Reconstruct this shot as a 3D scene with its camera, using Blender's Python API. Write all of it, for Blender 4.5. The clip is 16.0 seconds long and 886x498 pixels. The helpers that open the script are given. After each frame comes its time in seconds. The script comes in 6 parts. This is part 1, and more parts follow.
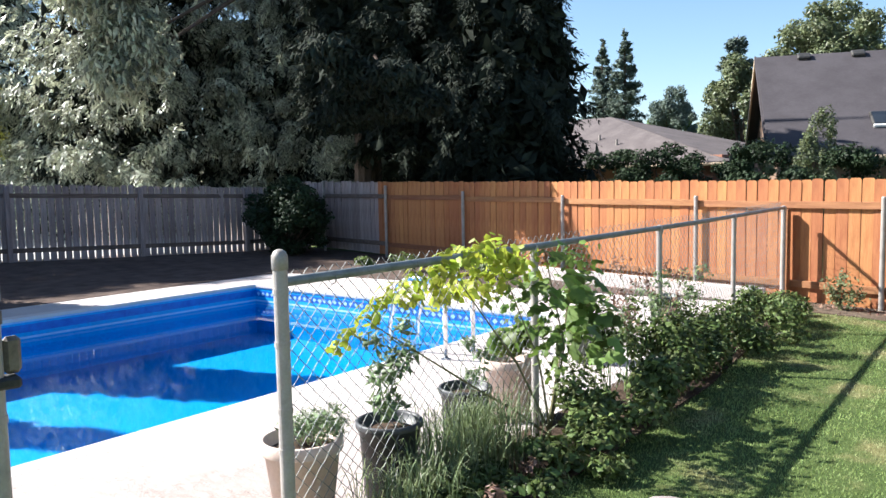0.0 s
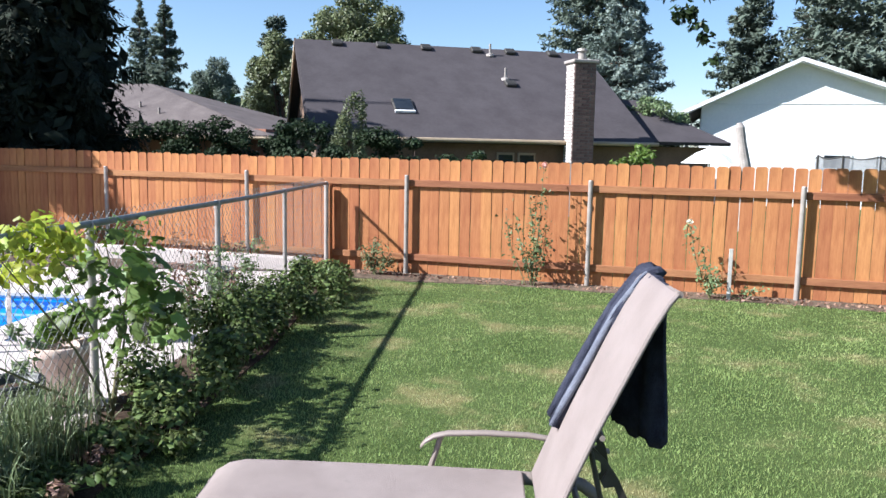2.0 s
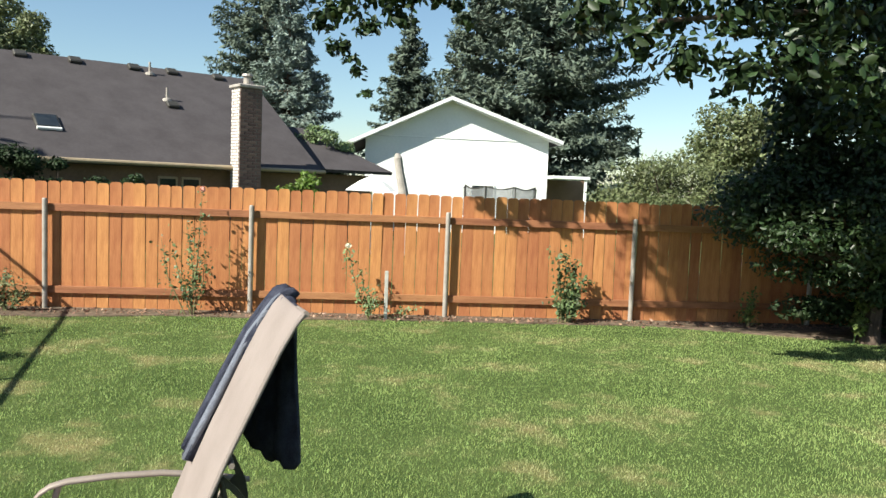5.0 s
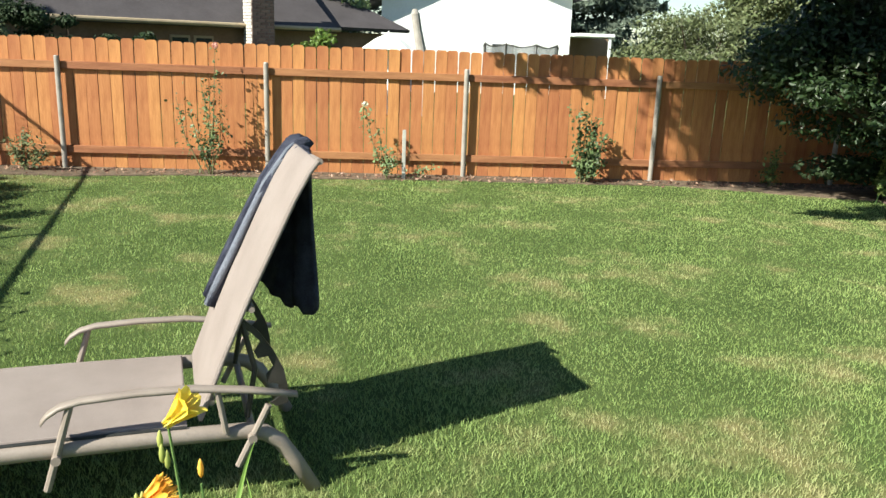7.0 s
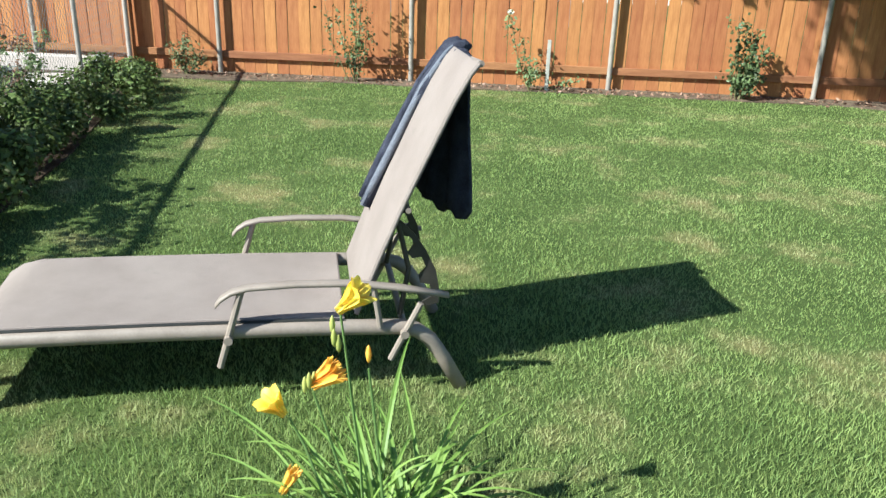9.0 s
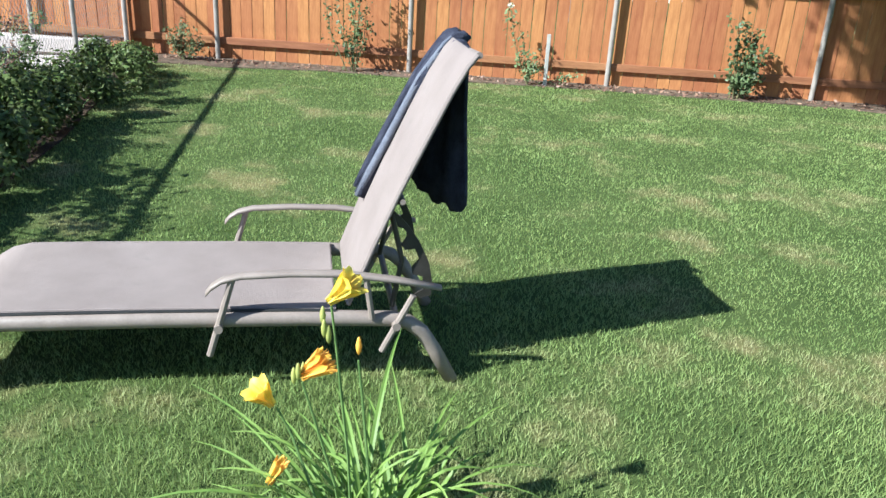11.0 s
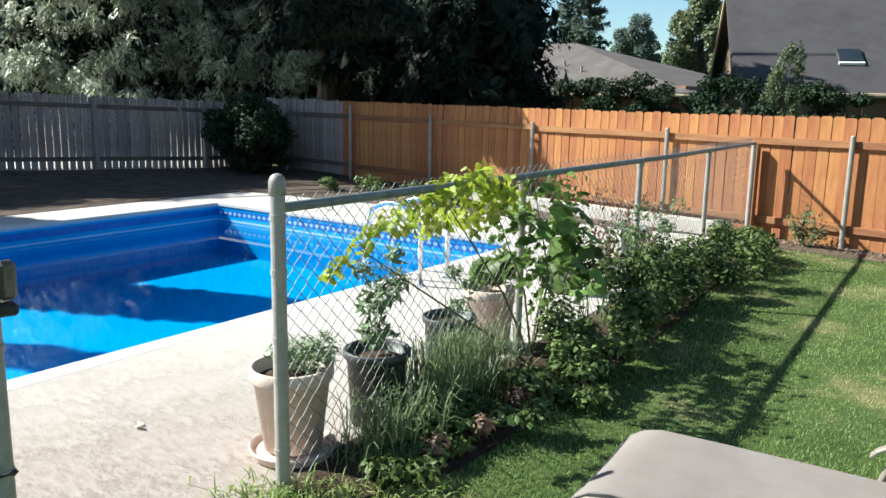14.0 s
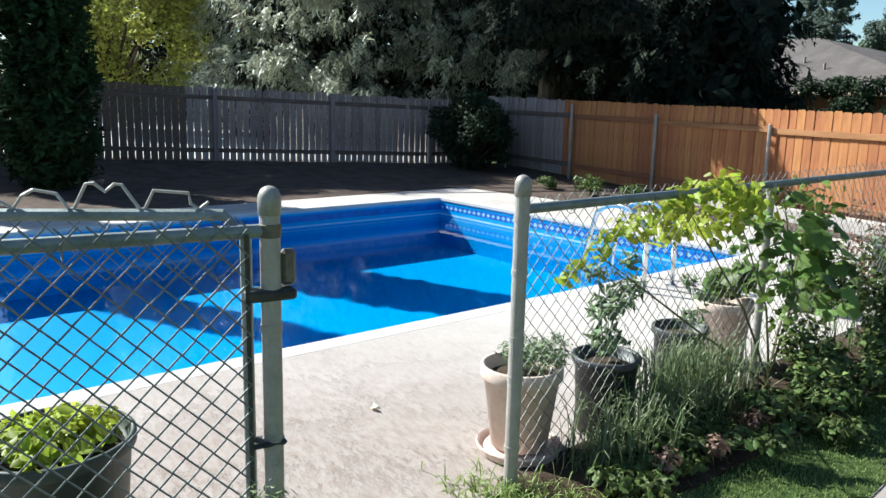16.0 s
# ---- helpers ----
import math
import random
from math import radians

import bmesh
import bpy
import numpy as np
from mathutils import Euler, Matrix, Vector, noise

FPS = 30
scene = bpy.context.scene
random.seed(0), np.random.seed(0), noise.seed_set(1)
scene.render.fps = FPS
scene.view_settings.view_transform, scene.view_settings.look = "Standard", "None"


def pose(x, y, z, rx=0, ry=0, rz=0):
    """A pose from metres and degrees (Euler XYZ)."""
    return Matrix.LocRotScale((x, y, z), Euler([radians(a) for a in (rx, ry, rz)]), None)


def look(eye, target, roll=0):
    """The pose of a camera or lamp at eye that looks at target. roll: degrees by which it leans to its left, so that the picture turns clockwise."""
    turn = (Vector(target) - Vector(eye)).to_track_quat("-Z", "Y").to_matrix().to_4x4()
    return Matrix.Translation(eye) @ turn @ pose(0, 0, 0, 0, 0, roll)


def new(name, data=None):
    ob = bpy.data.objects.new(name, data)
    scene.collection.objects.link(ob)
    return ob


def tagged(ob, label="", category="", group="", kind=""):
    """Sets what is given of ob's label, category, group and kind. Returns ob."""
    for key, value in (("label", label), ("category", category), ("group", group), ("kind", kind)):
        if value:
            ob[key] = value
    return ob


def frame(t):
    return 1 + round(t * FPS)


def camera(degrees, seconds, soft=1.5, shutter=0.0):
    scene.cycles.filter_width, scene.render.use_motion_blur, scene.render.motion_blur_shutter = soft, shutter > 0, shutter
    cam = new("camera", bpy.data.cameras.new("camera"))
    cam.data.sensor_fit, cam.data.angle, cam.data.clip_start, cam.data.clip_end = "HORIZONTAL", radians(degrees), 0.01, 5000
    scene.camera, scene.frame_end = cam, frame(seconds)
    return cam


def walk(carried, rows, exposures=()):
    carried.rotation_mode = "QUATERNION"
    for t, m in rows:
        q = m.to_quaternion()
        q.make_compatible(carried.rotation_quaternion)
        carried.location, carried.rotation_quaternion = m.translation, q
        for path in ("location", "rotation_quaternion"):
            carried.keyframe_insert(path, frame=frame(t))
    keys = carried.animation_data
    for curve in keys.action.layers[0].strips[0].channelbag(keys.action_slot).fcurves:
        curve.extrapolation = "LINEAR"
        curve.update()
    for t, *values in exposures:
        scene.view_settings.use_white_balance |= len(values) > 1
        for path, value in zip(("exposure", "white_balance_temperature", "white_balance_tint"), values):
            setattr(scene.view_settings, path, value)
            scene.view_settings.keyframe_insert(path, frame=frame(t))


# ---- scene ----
cam = camera(58.7, 16.0)
PATH = [
    (0, (1.147, 1.358, 1.644), (-0.376, 2.642, 1.467), -1.1),
    (0.5, (1.057, 1.368, 1.647), (-0.408, 2.706, 1.394), -1.0),
    (1, (1.086, 1.264, 1.656), (-0.111, 2.848, 1.412), -1.2),
    (1.5, (1.075, 1.169, 1.685), (0.174, 2.935, 1.423), -0.7),
    (2, (1.13, 1.185, 1.682), (0.535, 3.078, 1.433), 1.1),
    (2.5, (1.153, 1.181, 1.689), (0.703, 3.113, 1.435), 1.0),
    (3, (1.17, 1.195, 1.69), (0.795, 3.152, 1.512), 0.6),
    (3.5, (1.182, 1.208, 1.688), (0.927, 3.187, 1.546), 0.7),
    (4, (1.225, 1.203, 1.698), (1.161, 3.198, 1.572), 0.5),
    (4.2, (1.243, 1.219, 1.69), (1.279, 3.215, 1.566), 1.0),
    (6.3, (1.332, 1.223, 1.646), (1.59, 3.171, 1.269), 3.1),
    (6.5, (1.333, 1.238, 1.635), (1.541, 3.18, 1.208), 2.6),
    (7, (1.315, 1.237, 1.607), (1.477, 3.167, 1.109), 2.1),
    (7.5, (1.285, 1.249, 1.605), (1.288, 3.178, 1.075), 2.3),
    (8, (1.248, 1.254, 1.599), (1.159, 3.159, 0.995), 2.8),
    (8.5, (1.224, 1.258, 1.57), (1.089, 3.136, 0.898), 2.5),
    (8.7, (1.225, 1.234, 1.569), (1.066, 3.101, 0.869), 1.8),
    (10.8, (1.24, 1.248, 1.57), (1.134, 3.107, 0.838), 3.7),
    (11, (1.229, 1.252, 1.562), (1.088, 3.109, 0.834), 3.4),
    (11.5, (1.175, 1.232, 1.547), (0.836, 3.048, 0.779), 2.5),
    (12, (1.162, 1.246, 1.547), (0.741, 3.048, 0.791), 2.1),
    (12.5, (1.128, 1.244, 1.577), (0.551, 3.041, 0.917), 2.0),
    (13, (1.028, 1.262, 1.601), (0.192, 2.997, 1.06), 0.9),
    (13.5, (0.95, 1.303, 1.602), (-0.249, 2.838, 1.149), 0.5),
    (14, (0.945, 1.273, 1.664), (-0.481, 2.625, 1.293), 1.1),
    (14.5, (0.907, 1.24, 1.668), (-0.639, 2.458, 1.313), 1.5),
    (15, (0.876, 1.208, 1.679), (-0.788, 2.257, 1.316), 1.2),
    (15.5, (0.869, 1.183, 1.684), (-0.866, 2.109, 1.318), 0.6),
    (16, (0.855, 1.17, 1.678), (-0.874, 2.098, 1.291), 1.4),
]
EXPOSURES = [(0.0, 1.58, 5850, 9), (1.0, 1.40, 5850, 9), (1.5, 1.36, 5800, 8), (2.5, 1.19, 5450, 14), (3.5, 1.14, 5600, 11), (4.0, 1.10, 6150, 6), (6.5, 1.20, 6400, 0), (8.5, 1.27, 5900, -3),
             (11.0, 1.31, 5450, 3), (12.5, 1.32, 5650, -5), (13.2, 1.32, 5700, -8), (14.0, 1.23, 5800, -4), (16.0, 1.10, 5650, -1)]
walk(cam, [(t, look(eye, goal, lean)) for t, eye, goal, lean in PATH], EXPOSURES)

# ---------------------------------------------------------------- light
SUN = Vector((-1.03, -0.69, 1.0)).normalized()
world = bpy.data.worlds.new("sky")
scene.world = world
world.use_nodes = True
wn = world.node_tree
sky = wn.nodes.new("ShaderNodeTexSky")
sky.sky_type, sky.sun_disc = "NISHITA", False
sky.sun_elevation = math.asin(SUN.z)
sky.sun_rotation = math.atan2(SUN.x, SUN.y)
sky.air_density, sky.dust_density, sky.ozone_density = 1.0, 0.4, 1.7
wn.nodes["Background"].inputs["Strength"].default_value = 0.065
wn.links.new(sky.outputs[0], wn.nodes["Background"].inputs["Color"])
sun_data = bpy.data.lights.new("sun", "SUN")
sun_data.energy, sun_data.angle, sun_data.color = 5.3, radians(0.55), (1.0, 0.93, 0.82)
sun_lamp = new("sun", sun_data)
sun_lamp.matrix_world = look(SUN * 60, (0, 0, 0))


# ---------------------------------------------------------------- materials
def material(name, low, high, rough=0.7, scale=3.0, fine=40.0, metal=0.0, bump=0.2, bump_scale=60.0,
             vary=0.0, island=0.0, stretch=(1, 1, 1), stain=None, stain_scale=0.6, stain_size=0.5,
             translucent=0.0, specular=0.5, coat=0.0):
    """Two scales of noise between two colours, grain bump, and brightness by object or by island."""
    mt = bpy.data.materials.new(name)
    mt.use_nodes = True
    tree, node = mt.node_tree, mt.node_tree.nodes
    bsdf = node["Principled BSDF"]
    link = tree.links.new
    place = node.new("ShaderNodeTexCoord")
    mapping = node.new("ShaderNodeMapping")
    mapping.inputs["Scale"].default_value = stretch
    link(place.outputs["Object"], mapping.inputs[0])

    def noise_at(s, detail=4.0, rough_=0.6):
        n = node.new("ShaderNodeTexNoise")
        n.inputs["Scale"].default_value, n.inputs["Detail"].default_value = s, detail
        n.inputs["Roughness"].default_value = rough_
        link(mapping.outputs[0], n.inputs["Vector"])
        return n.outputs["Fac"]

    def maths(kind, a, b):
        n = node.new("ShaderNodeMath")
        n.operation = kind
        for socket, value in ((0, a), (1, b)):
            if isinstance(value, (int, float)):
                n.inputs[socket].default_value = value
            else:
                link(value, n.inputs[socket])
        return n.outputs[0]

    large, small = noise_at(scale), noise_at(fine, 3.0)
    fac = maths("ADD", maths("MULTIPLY", large, 0.62), maths("MULTIPLY", small, 0.38))
    ramp = node.new("ShaderNodeValToRGB")
    ramp.color_ramp.elements[0].position, ramp.color_ramp.elements[1].position = 0.34, 0.66
    ramp.color_ramp.elements[0].color, ramp.color_ramp.elements[1].color = (*low, 1), (*high, 1)
    link(fac, ramp.inputs[0])
    colour = ramp.outputs[0]
    if stain:
        mask = node.new("ShaderNodeValToRGB")
        mask.color_ramp.elements[0].position = stain_size
        mask.color_ramp.elements[1].position = min(stain_size + 0.16, 1.0)
        link(noise_at(stain_scale, 6.0, 0.65), mask.inputs[0])
        mix = node.new("ShaderNodeMix")
        mix.data_type = "RGBA"
        link(mask.outputs[0], mix.inputs[0])
        link(colour, mix.inputs[6])
        mix.inputs[7].default_value = (*stain, 1)
        colour = mix.outputs[2]
    if vary or island:
        hsv = node.new("ShaderNodeHueSaturation")
        if vary:
            src = node.new("ShaderNodeObjectInfo").outputs["Random"]
            amount = vary
        else:
            src = node.new("ShaderNodeNewGeometry").outputs["Random Per Island"]
            amount = island
        link(maths("ADD", maths("MULTIPLY", src, 2 * amount), 1 - amount), hsv.inputs["Value"])
        link(maths("ADD", maths("MULTIPLY", src, 0.03 * (1 if island else 0.5)), 0.485), hsv.inputs["Hue"])
        link(colour, hsv.inputs["Color"])
        colour = hsv.outputs[0]
    link(colour, bsdf.inputs["Base Color"])
    bsdf.inputs["Metallic"].default_value = metal
    bsdf.inputs["Specular IOR Level"].default_value = specular
    bsdf.inputs["Coat Weight"].default_value = coat
    link(maths("ADD", maths("MULTIPLY", small, 0.24), rough - 0.12), bsdf.inputs["Roughness"])
    if bump:
        b = node.new("ShaderNodeBump")
        b.inputs["Strength"].default_value, b.inputs["Distance"].default_value = bump, 0.01
        link(noise_at(bump_scale, 5.0), b.inputs["Height"])
        link(b.outputs[0], bsdf.inputs["Normal"])
    if translucent:
        tr = node.new("ShaderNodeBsdfTranslucent")
        link(colour, tr.inputs[0])
        both = node.new("ShaderNodeMixShader")
        both.inputs[0].default_value = translucent
        link(bsdf.outputs[0], both.inputs[1])
        link(tr.outputs[0], both.inputs[2])
        link(both.outputs[0], node["Material Output"].inputs[0])
    return mt


def leaf_material(name, low, high, island=0.35, translucent=0.3, rough=0.5, specular=0.4):
    return material(name, low, high, rough=rough, scale=1.2, fine=9.0, bump=0.0, island=island, translucent=translucent, specular=specular)


LAWN = material("lawn_turf", (0.040, 0.064, 0.017), (0.098, 0.128, 0.042), rough=0.9, scale=1.1, fine=55, bump=0.7, bump_scale=140,
                stain=(0.20, 0.17, 0.075), stain_scale=1.1, stain_size=0.54, specular=0.1)
BLADE = material("grass_blade", (0.164, 0.232, 0.070), (0.345, 0.430, 0.150), rough=0.6, scale=1.5, fine=11, bump=0.0, island=0.12,
                 translucent=0.36, stain=(0.47, 0.43, 0.235), stain_scale=1.1, stain_size=0.52, specular=0.22)
SOIL = material("bark_soil", (0.030, 0.020, 0.014), (0.10, 0.07, 0.05), rough=0.95, scale=6, fine=70, bump=1.0, bump_scale=45, specular=0.1)
DIRT = material("dry_dirt", (0.055, 0.040, 0.034), (0.15, 0.108, 0.088), rough=0.95, scale=3, fine=60, bump=0.8, bump_scale=50, specular=0.1)
LITTER = material("dry_litter_soil", (0.055, 0.040, 0.030), (0.20, 0.150, 0.110), rough=0.95, scale=7, fine=60, bump=1.0, bump_scale=40, specular=0.1)
CONCRETE = material("deck_concrete", (0.43, 0.372, 0.346), (0.535, 0.472, 0.442), rough=0.9, scale=1.3, fine=45, bump=0.35, bump_scale=120,
                    stain=(0.42, 0.355, 0.325), stain_scale=2.2, stain_size=0.58, specular=0.2)
# worn, cracked and stained patch of the deck in the gateway
dk = CONCRETE.node_tree
dn, dl = dk.nodes, dk.links.new
d_place, d_near, d_fade, d_noise, d_vor, d_crack, d_mul, d_mix, d_mix2, d_mul2 = (dn.new(k) for k in (
    "ShaderNodeNewGeometry", "ShaderNodeVectorMath", "ShaderNodeMapRange", "ShaderNodeTexNoise", "ShaderNodeTexVoronoi", "ShaderNodeMapRange",
    "ShaderNodeMath", "ShaderNodeMix", "ShaderNodeMix", "ShaderNodeMath"))
d_near.operation = "DISTANCE"
d_near.inputs[1].default_value = (-1.95, 2.15, 0.0)
dl(d_place.outputs["Position"], d_near.inputs[0])
for key, value in (("From Min", 0.8), ("From Max", 3.0), ("To Min", 1.0), ("To Max", 0.0)):
    d_fade.inputs[key].default_value = value
dl(d_near.outputs["Value"], d_fade.inputs["Value"])
d_noise.inputs["Scale"].default_value, d_noise.inputs["Detail"].default_value, d_noise.inputs["Roughness"].default_value = 11.0, 9.0, 0.78
d_grain = dn.new("ShaderNodeMapping")
d_grain.inputs["Rotation"].default_value, d_grain.inputs["Scale"].default_value = (0, 0, radians(-45)), (0.8, 2.2, 1)
dl(d_place.outputs["Position"], d_grain.inputs[0])
dl(d_grain.outputs[0], d_noise.inputs["Vector"])
d_spot = dn.new("ShaderNodeMapRange")
for key, value in (("From Min", 0.42), ("From Max", 0.66), ("To Min", 0.42), ("To Max", 0.85)):
    d_spot.inputs[key].default_value = value
dl(d_noise.outputs["Fac"], d_spot.inputs["Value"])
d_mul.operation = d_mul2.operation = "MULTIPLY"
dl(d_fade.outputs[0], d_mul.inputs[0])
dl(d_spot.outputs[0], d_mul.inputs[1])
d_vor.feature = "DISTANCE_TO_EDGE"
d_vor.inputs["Scale"].default_value = 1.7
d_bend = dn.new("ShaderNodeVectorMath")
dl(d_place.outputs["Position"], d_bend.inputs[0])
dl(d_noise.outputs["Color"], d_bend.inputs[1])
dl(d_bend.outputs[0], d_vor.inputs["Vector"])
for key, value in (("From Min", 0.0), ("From Max", 0.02), ("To Min", 0.9), ("To Max", 0.0)):
    d_crack.inputs[key].default_value = value
dl(d_vor.outputs["Distance"], d_crack.inputs["Value"])
dl(d_crack.outputs[0], d_mul2.inputs[0])
dl(d_fade.outputs[0], d_mul2.inputs[1])
d_base = dn["Principled BSDF"].inputs["Base Color"]
for mixer, fac, tone in ((d_mix, d_mul, (0.235, 0.168, 0.135, 1)), (d_mix2, d_mul2, (0.05, 0.04, 0.03, 1))):
    mixer.data_type = "RGBA"
    mixer.inputs[7].default_value = tone
    dl(fac.outputs[0], mixer.inputs[0])
    dl(d_base.links[0].from_socket, mixer.inputs[6])
    dl(mixer.outputs[2], d_base)
COPING = material("white_coping", (0.50, 0.445, 0.42), (0.61, 0.55, 0.52), rough=0.7, scale=4, fine=60, bump=0.15, specular=0.3)
LINER = material("vinyl_liner", (0.003, 0.17, 0.44), (0.008, 0.38, 0.76), rough=0.5, scale=42, fine=75, bump=0.05)
LINER_DARK = material("liner_band", (0.004, 0.06, 0.32), (0.012, 0.15, 0.52), rough=0.4, scale=9, fine=70, bump=0.05)
LINER_LINE = material("liner_line", (0.22, 0.38, 0.62), (0.36, 0.52, 0.72), rough=0.4, scale=9, fine=70, bump=0.0)
CEDAR = material("cedar_board", (0.295, 0.120, 0.046), (0.490, 0.236, 0.088), rough=0.8, scale=2.2, fine=14, bump=0.35, bump_scale=40,
                 vary=0.162, stretch=(9, 9, 0.8), stain=(0.28, 0.115, 0.045), stain_scale=1.0, stain_size=0.62, specular=0.2)
CEDAR_RAIL = material("cedar_rail", (0.21, 0.092, 0.042), (0.37, 0.185, 0.082), rough=0.8, scale=2.0, fine=14, bump=0.35, bump_scale=40,
                      vary=0.14, stretch=(0.8, 9, 9), specular=0.2)
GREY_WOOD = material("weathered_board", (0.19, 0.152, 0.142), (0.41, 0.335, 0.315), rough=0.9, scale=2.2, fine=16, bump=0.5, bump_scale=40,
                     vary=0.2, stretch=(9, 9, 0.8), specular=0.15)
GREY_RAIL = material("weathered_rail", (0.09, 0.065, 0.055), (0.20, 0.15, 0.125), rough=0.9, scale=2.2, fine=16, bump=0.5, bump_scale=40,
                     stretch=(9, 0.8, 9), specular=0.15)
STEEL = material("galvanised_steel", (0.24, 0.21, 0.185), (0.38, 0.34, 0.305), rough=0.5, scale=9, fine=90, metal=0.1, bump=0.12, bump_scale=90,
                 stain=(0.33, 0.31, 0.27), stain_scale=6, stain_size=0.62)
POST_STEEL = material("aged_post_steel", (0.31, 0.275, 0.245), (0.44, 0.39, 0.355), rough=0.45, scale=9, fine=90, metal=0.1, bump=0.12, bump_scale=90,
                      stain=(0.20, 0.19, 0.17), stain_scale=6, stain_size=0.6)
RAIL_STEEL = material("dull_rail_steel", (0.16, 0.175, 0.17), (0.28, 0.30, 0.29), rough=0.55, scale=9, fine=90, metal=0.4, bump=0.12, bump_scale=90,
                      stain=(0.14, 0.16, 0.14), stain_scale=5, stain_size=0.55)
LATCH_STEEL = material("rusty_latch_steel", (0.085, 0.068, 0.052), (0.20, 0.165, 0.13), rough=0.6, scale=20, fine=90, metal=0.3, bump=0.2)
WIRE = material("mesh_wire", (0.13, 0.13, 0.126), (0.26, 0.26, 0.25), rough=0.58, scale=30, fine=160, metal=0.4, bump=0.0)
CHROME = material("polished_steel", (0.62, 0.63, 0.64), (0.78, 0.79, 0.80), rough=0.22, scale=9, fine=60, metal=1.0, bump=0.0)
BLACK_METAL = material("dark_fitting", (0.03, 0.03, 0.028), (0.09, 0.08, 0.07), rough=0.6, scale=20, fine=90, metal=0.5, bump=0.2)
TERRACOTTA = material("pale_terracotta", (0.54, 0.39, 0.32), (0.70, 0.56, 0.48), rough=0.85, scale=6, fine=60, bump=0.2,
                      stain=(0.62, 0.52, 0.45), stain_scale=5, stain_size=0.58)
BLACK_POT = material("black_plastic", (0.025, 0.025, 0.027), (0.065, 0.064, 0.066), rough=0.5, scale=8, fine=60, bump=0.1,
                     stain=(0.10, 0.09, 0.08), stain_scale=7, stain_size=0.66)
GREEN_POT = material("dark_green_plastic", (0.022, 0.028, 0.022), (0.05, 0.06, 0.048), rough=0.5, scale=8, fine=60, bump=0.1)
FRAME_PAINT = material("taupe_frame_paint", (0.205, 0.165, 0.142), (0.27, 0.222, 0.192), rough=0.5, scale=12, fine=120, bump=0.06,
                       stain=(0.14, 0.125, 0.11), stain_scale=9, stain_size=0.66)
SLING = material("taupe_sling_fabric", (0.207, 0.168, 0.155), (0.257, 0.214, 0.199), rough=0.85, scale=5, fine=220, bump=0.35, bump_scale=400,
                 stain=(0.155, 0.135, 0.12), stain_scale=3, stain_size=0.64, specular=0.2)
TOWEL = material("navy_terry", (0.030, 0.032, 0.050), (0.080, 0.084, 0.118), rough=1.0, scale=14, fine=160, bump=1.0, bump_scale=260, specular=0.05)
# light on the folded edge is put into this paler towel colour
TOWEL_LIT_EDGE = material("towel_lit_edge", (0.14, 0.15, 0.19), (0.25, 0.265, 0.32), rough=1.0, scale=18, fine=160, bump=1.0, bump_scale=260, specular=0.05)
SHINGLE = material("roof_shingle", (0.050, 0.043, 0.046), (0.074, 0.065, 0.069), rough=0.9, scale=1.4, fine=14, bump=0.6, bump_scale=18, specular=0.2)
SHINGLE_BROWN = material("brown_shingle", (0.085, 0.07, 0.068), (0.145, 0.122, 0.116), rough=0.9, scale=1.4, fine=14, bump=0.6, bump_scale=18, specular=0.2)
WHITE_SIDING = material("white_siding", (0.72, 0.72, 0.72), (0.82, 0.82, 0.81), rough=0.7, scale=0.7, fine=12, bump=0.05)
BROWN_WALL = material("brown_wall", (0.14, 0.085, 0.055), (0.24, 0.15, 0.10), rough=0.85, scale=1.2, fine=18, bump=0.2)
RED_WALL = material("red_wall", (0.24, 0.10, 0.06), (0.36, 0.17, 0.11), rough=0.85, scale=1.2, fine=18, bump=0.2)
TRIM_TAN = material("tan_trim", (0.30, 0.22, 0.14), (0.42, 0.33, 0.22), rough=0.7, scale=2, fine=20, bump=0.1)
TRIM_WHITE = material("white_trim", (0.66, 0.66, 0.66), (0.8, 0.8, 0.8), rough=0.6, scale=2, fine=20, bump=0.05)
BRICK = material("chimney_brick", (0.085, 0.052, 0.043), (0.20, 0.132, 0.108), rough=0.9, scale=4, fine=30, bump=0.3, vary=0.25)
# sunlight on the left face is put into this pale brick colour
SUNLIT_BRICK = material("sunlit_side_brick", (0.50, 0.45, 0.41), (0.70, 0.65, 0.60), rough=0.9, scale=4, fine=30, bump=0.3, vary=0.12)
MORTAR = material("chimney_mortar", (0.25, 0.22, 0.20), (0.40, 0.36, 0.33), rough=0.95, scale=4, fine=50, bump=0.5)
DARK_MORTAR = material("dark_mortar", (0.10, 0.08, 0.072), (0.19, 0.16, 0.145), rough=0.95, scale=4, fine=50, bump=0.5)
DARK_GLASS = material("dark_window_glass", (0.015, 0.018, 0.022), (0.03, 0.035, 0.04), rough=0.12, scale=1, fine=5, bump=0.0)
GAP_SHADE = material("gap_shade", (0.006, 0.006, 0.006), (0.015, 0.015, 0.015), rough=0.8, scale=9, fine=60, bump=0.0)
BRIGHT_GROUND = material("bright_gap_ground", (0.40, 0.38, 0.35), (0.6, 0.58, 0.54), rough=0.9, scale=8, fine=90, bump=0.5)
BARK = material("tree_bark", (0.045, 0.032, 0.025), (0.13, 0.095, 0.075), rough=0.95, scale=5, fine=30, bump=1.0, bump_scale=22, stretch=(3, 3, 0.6), specular=0.1)
STEM = material("green_stem", (0.07, 0.13, 0.03), (0.14, 0.22, 0.06), rough=0.7, scale=6, fine=40, bump=0.1)
CANE = material("rose_cane", (0.10, 0.10, 0.04), (0.20, 0.17, 0.08), rough=0.8, scale=6, fine=40, bump=0.2)
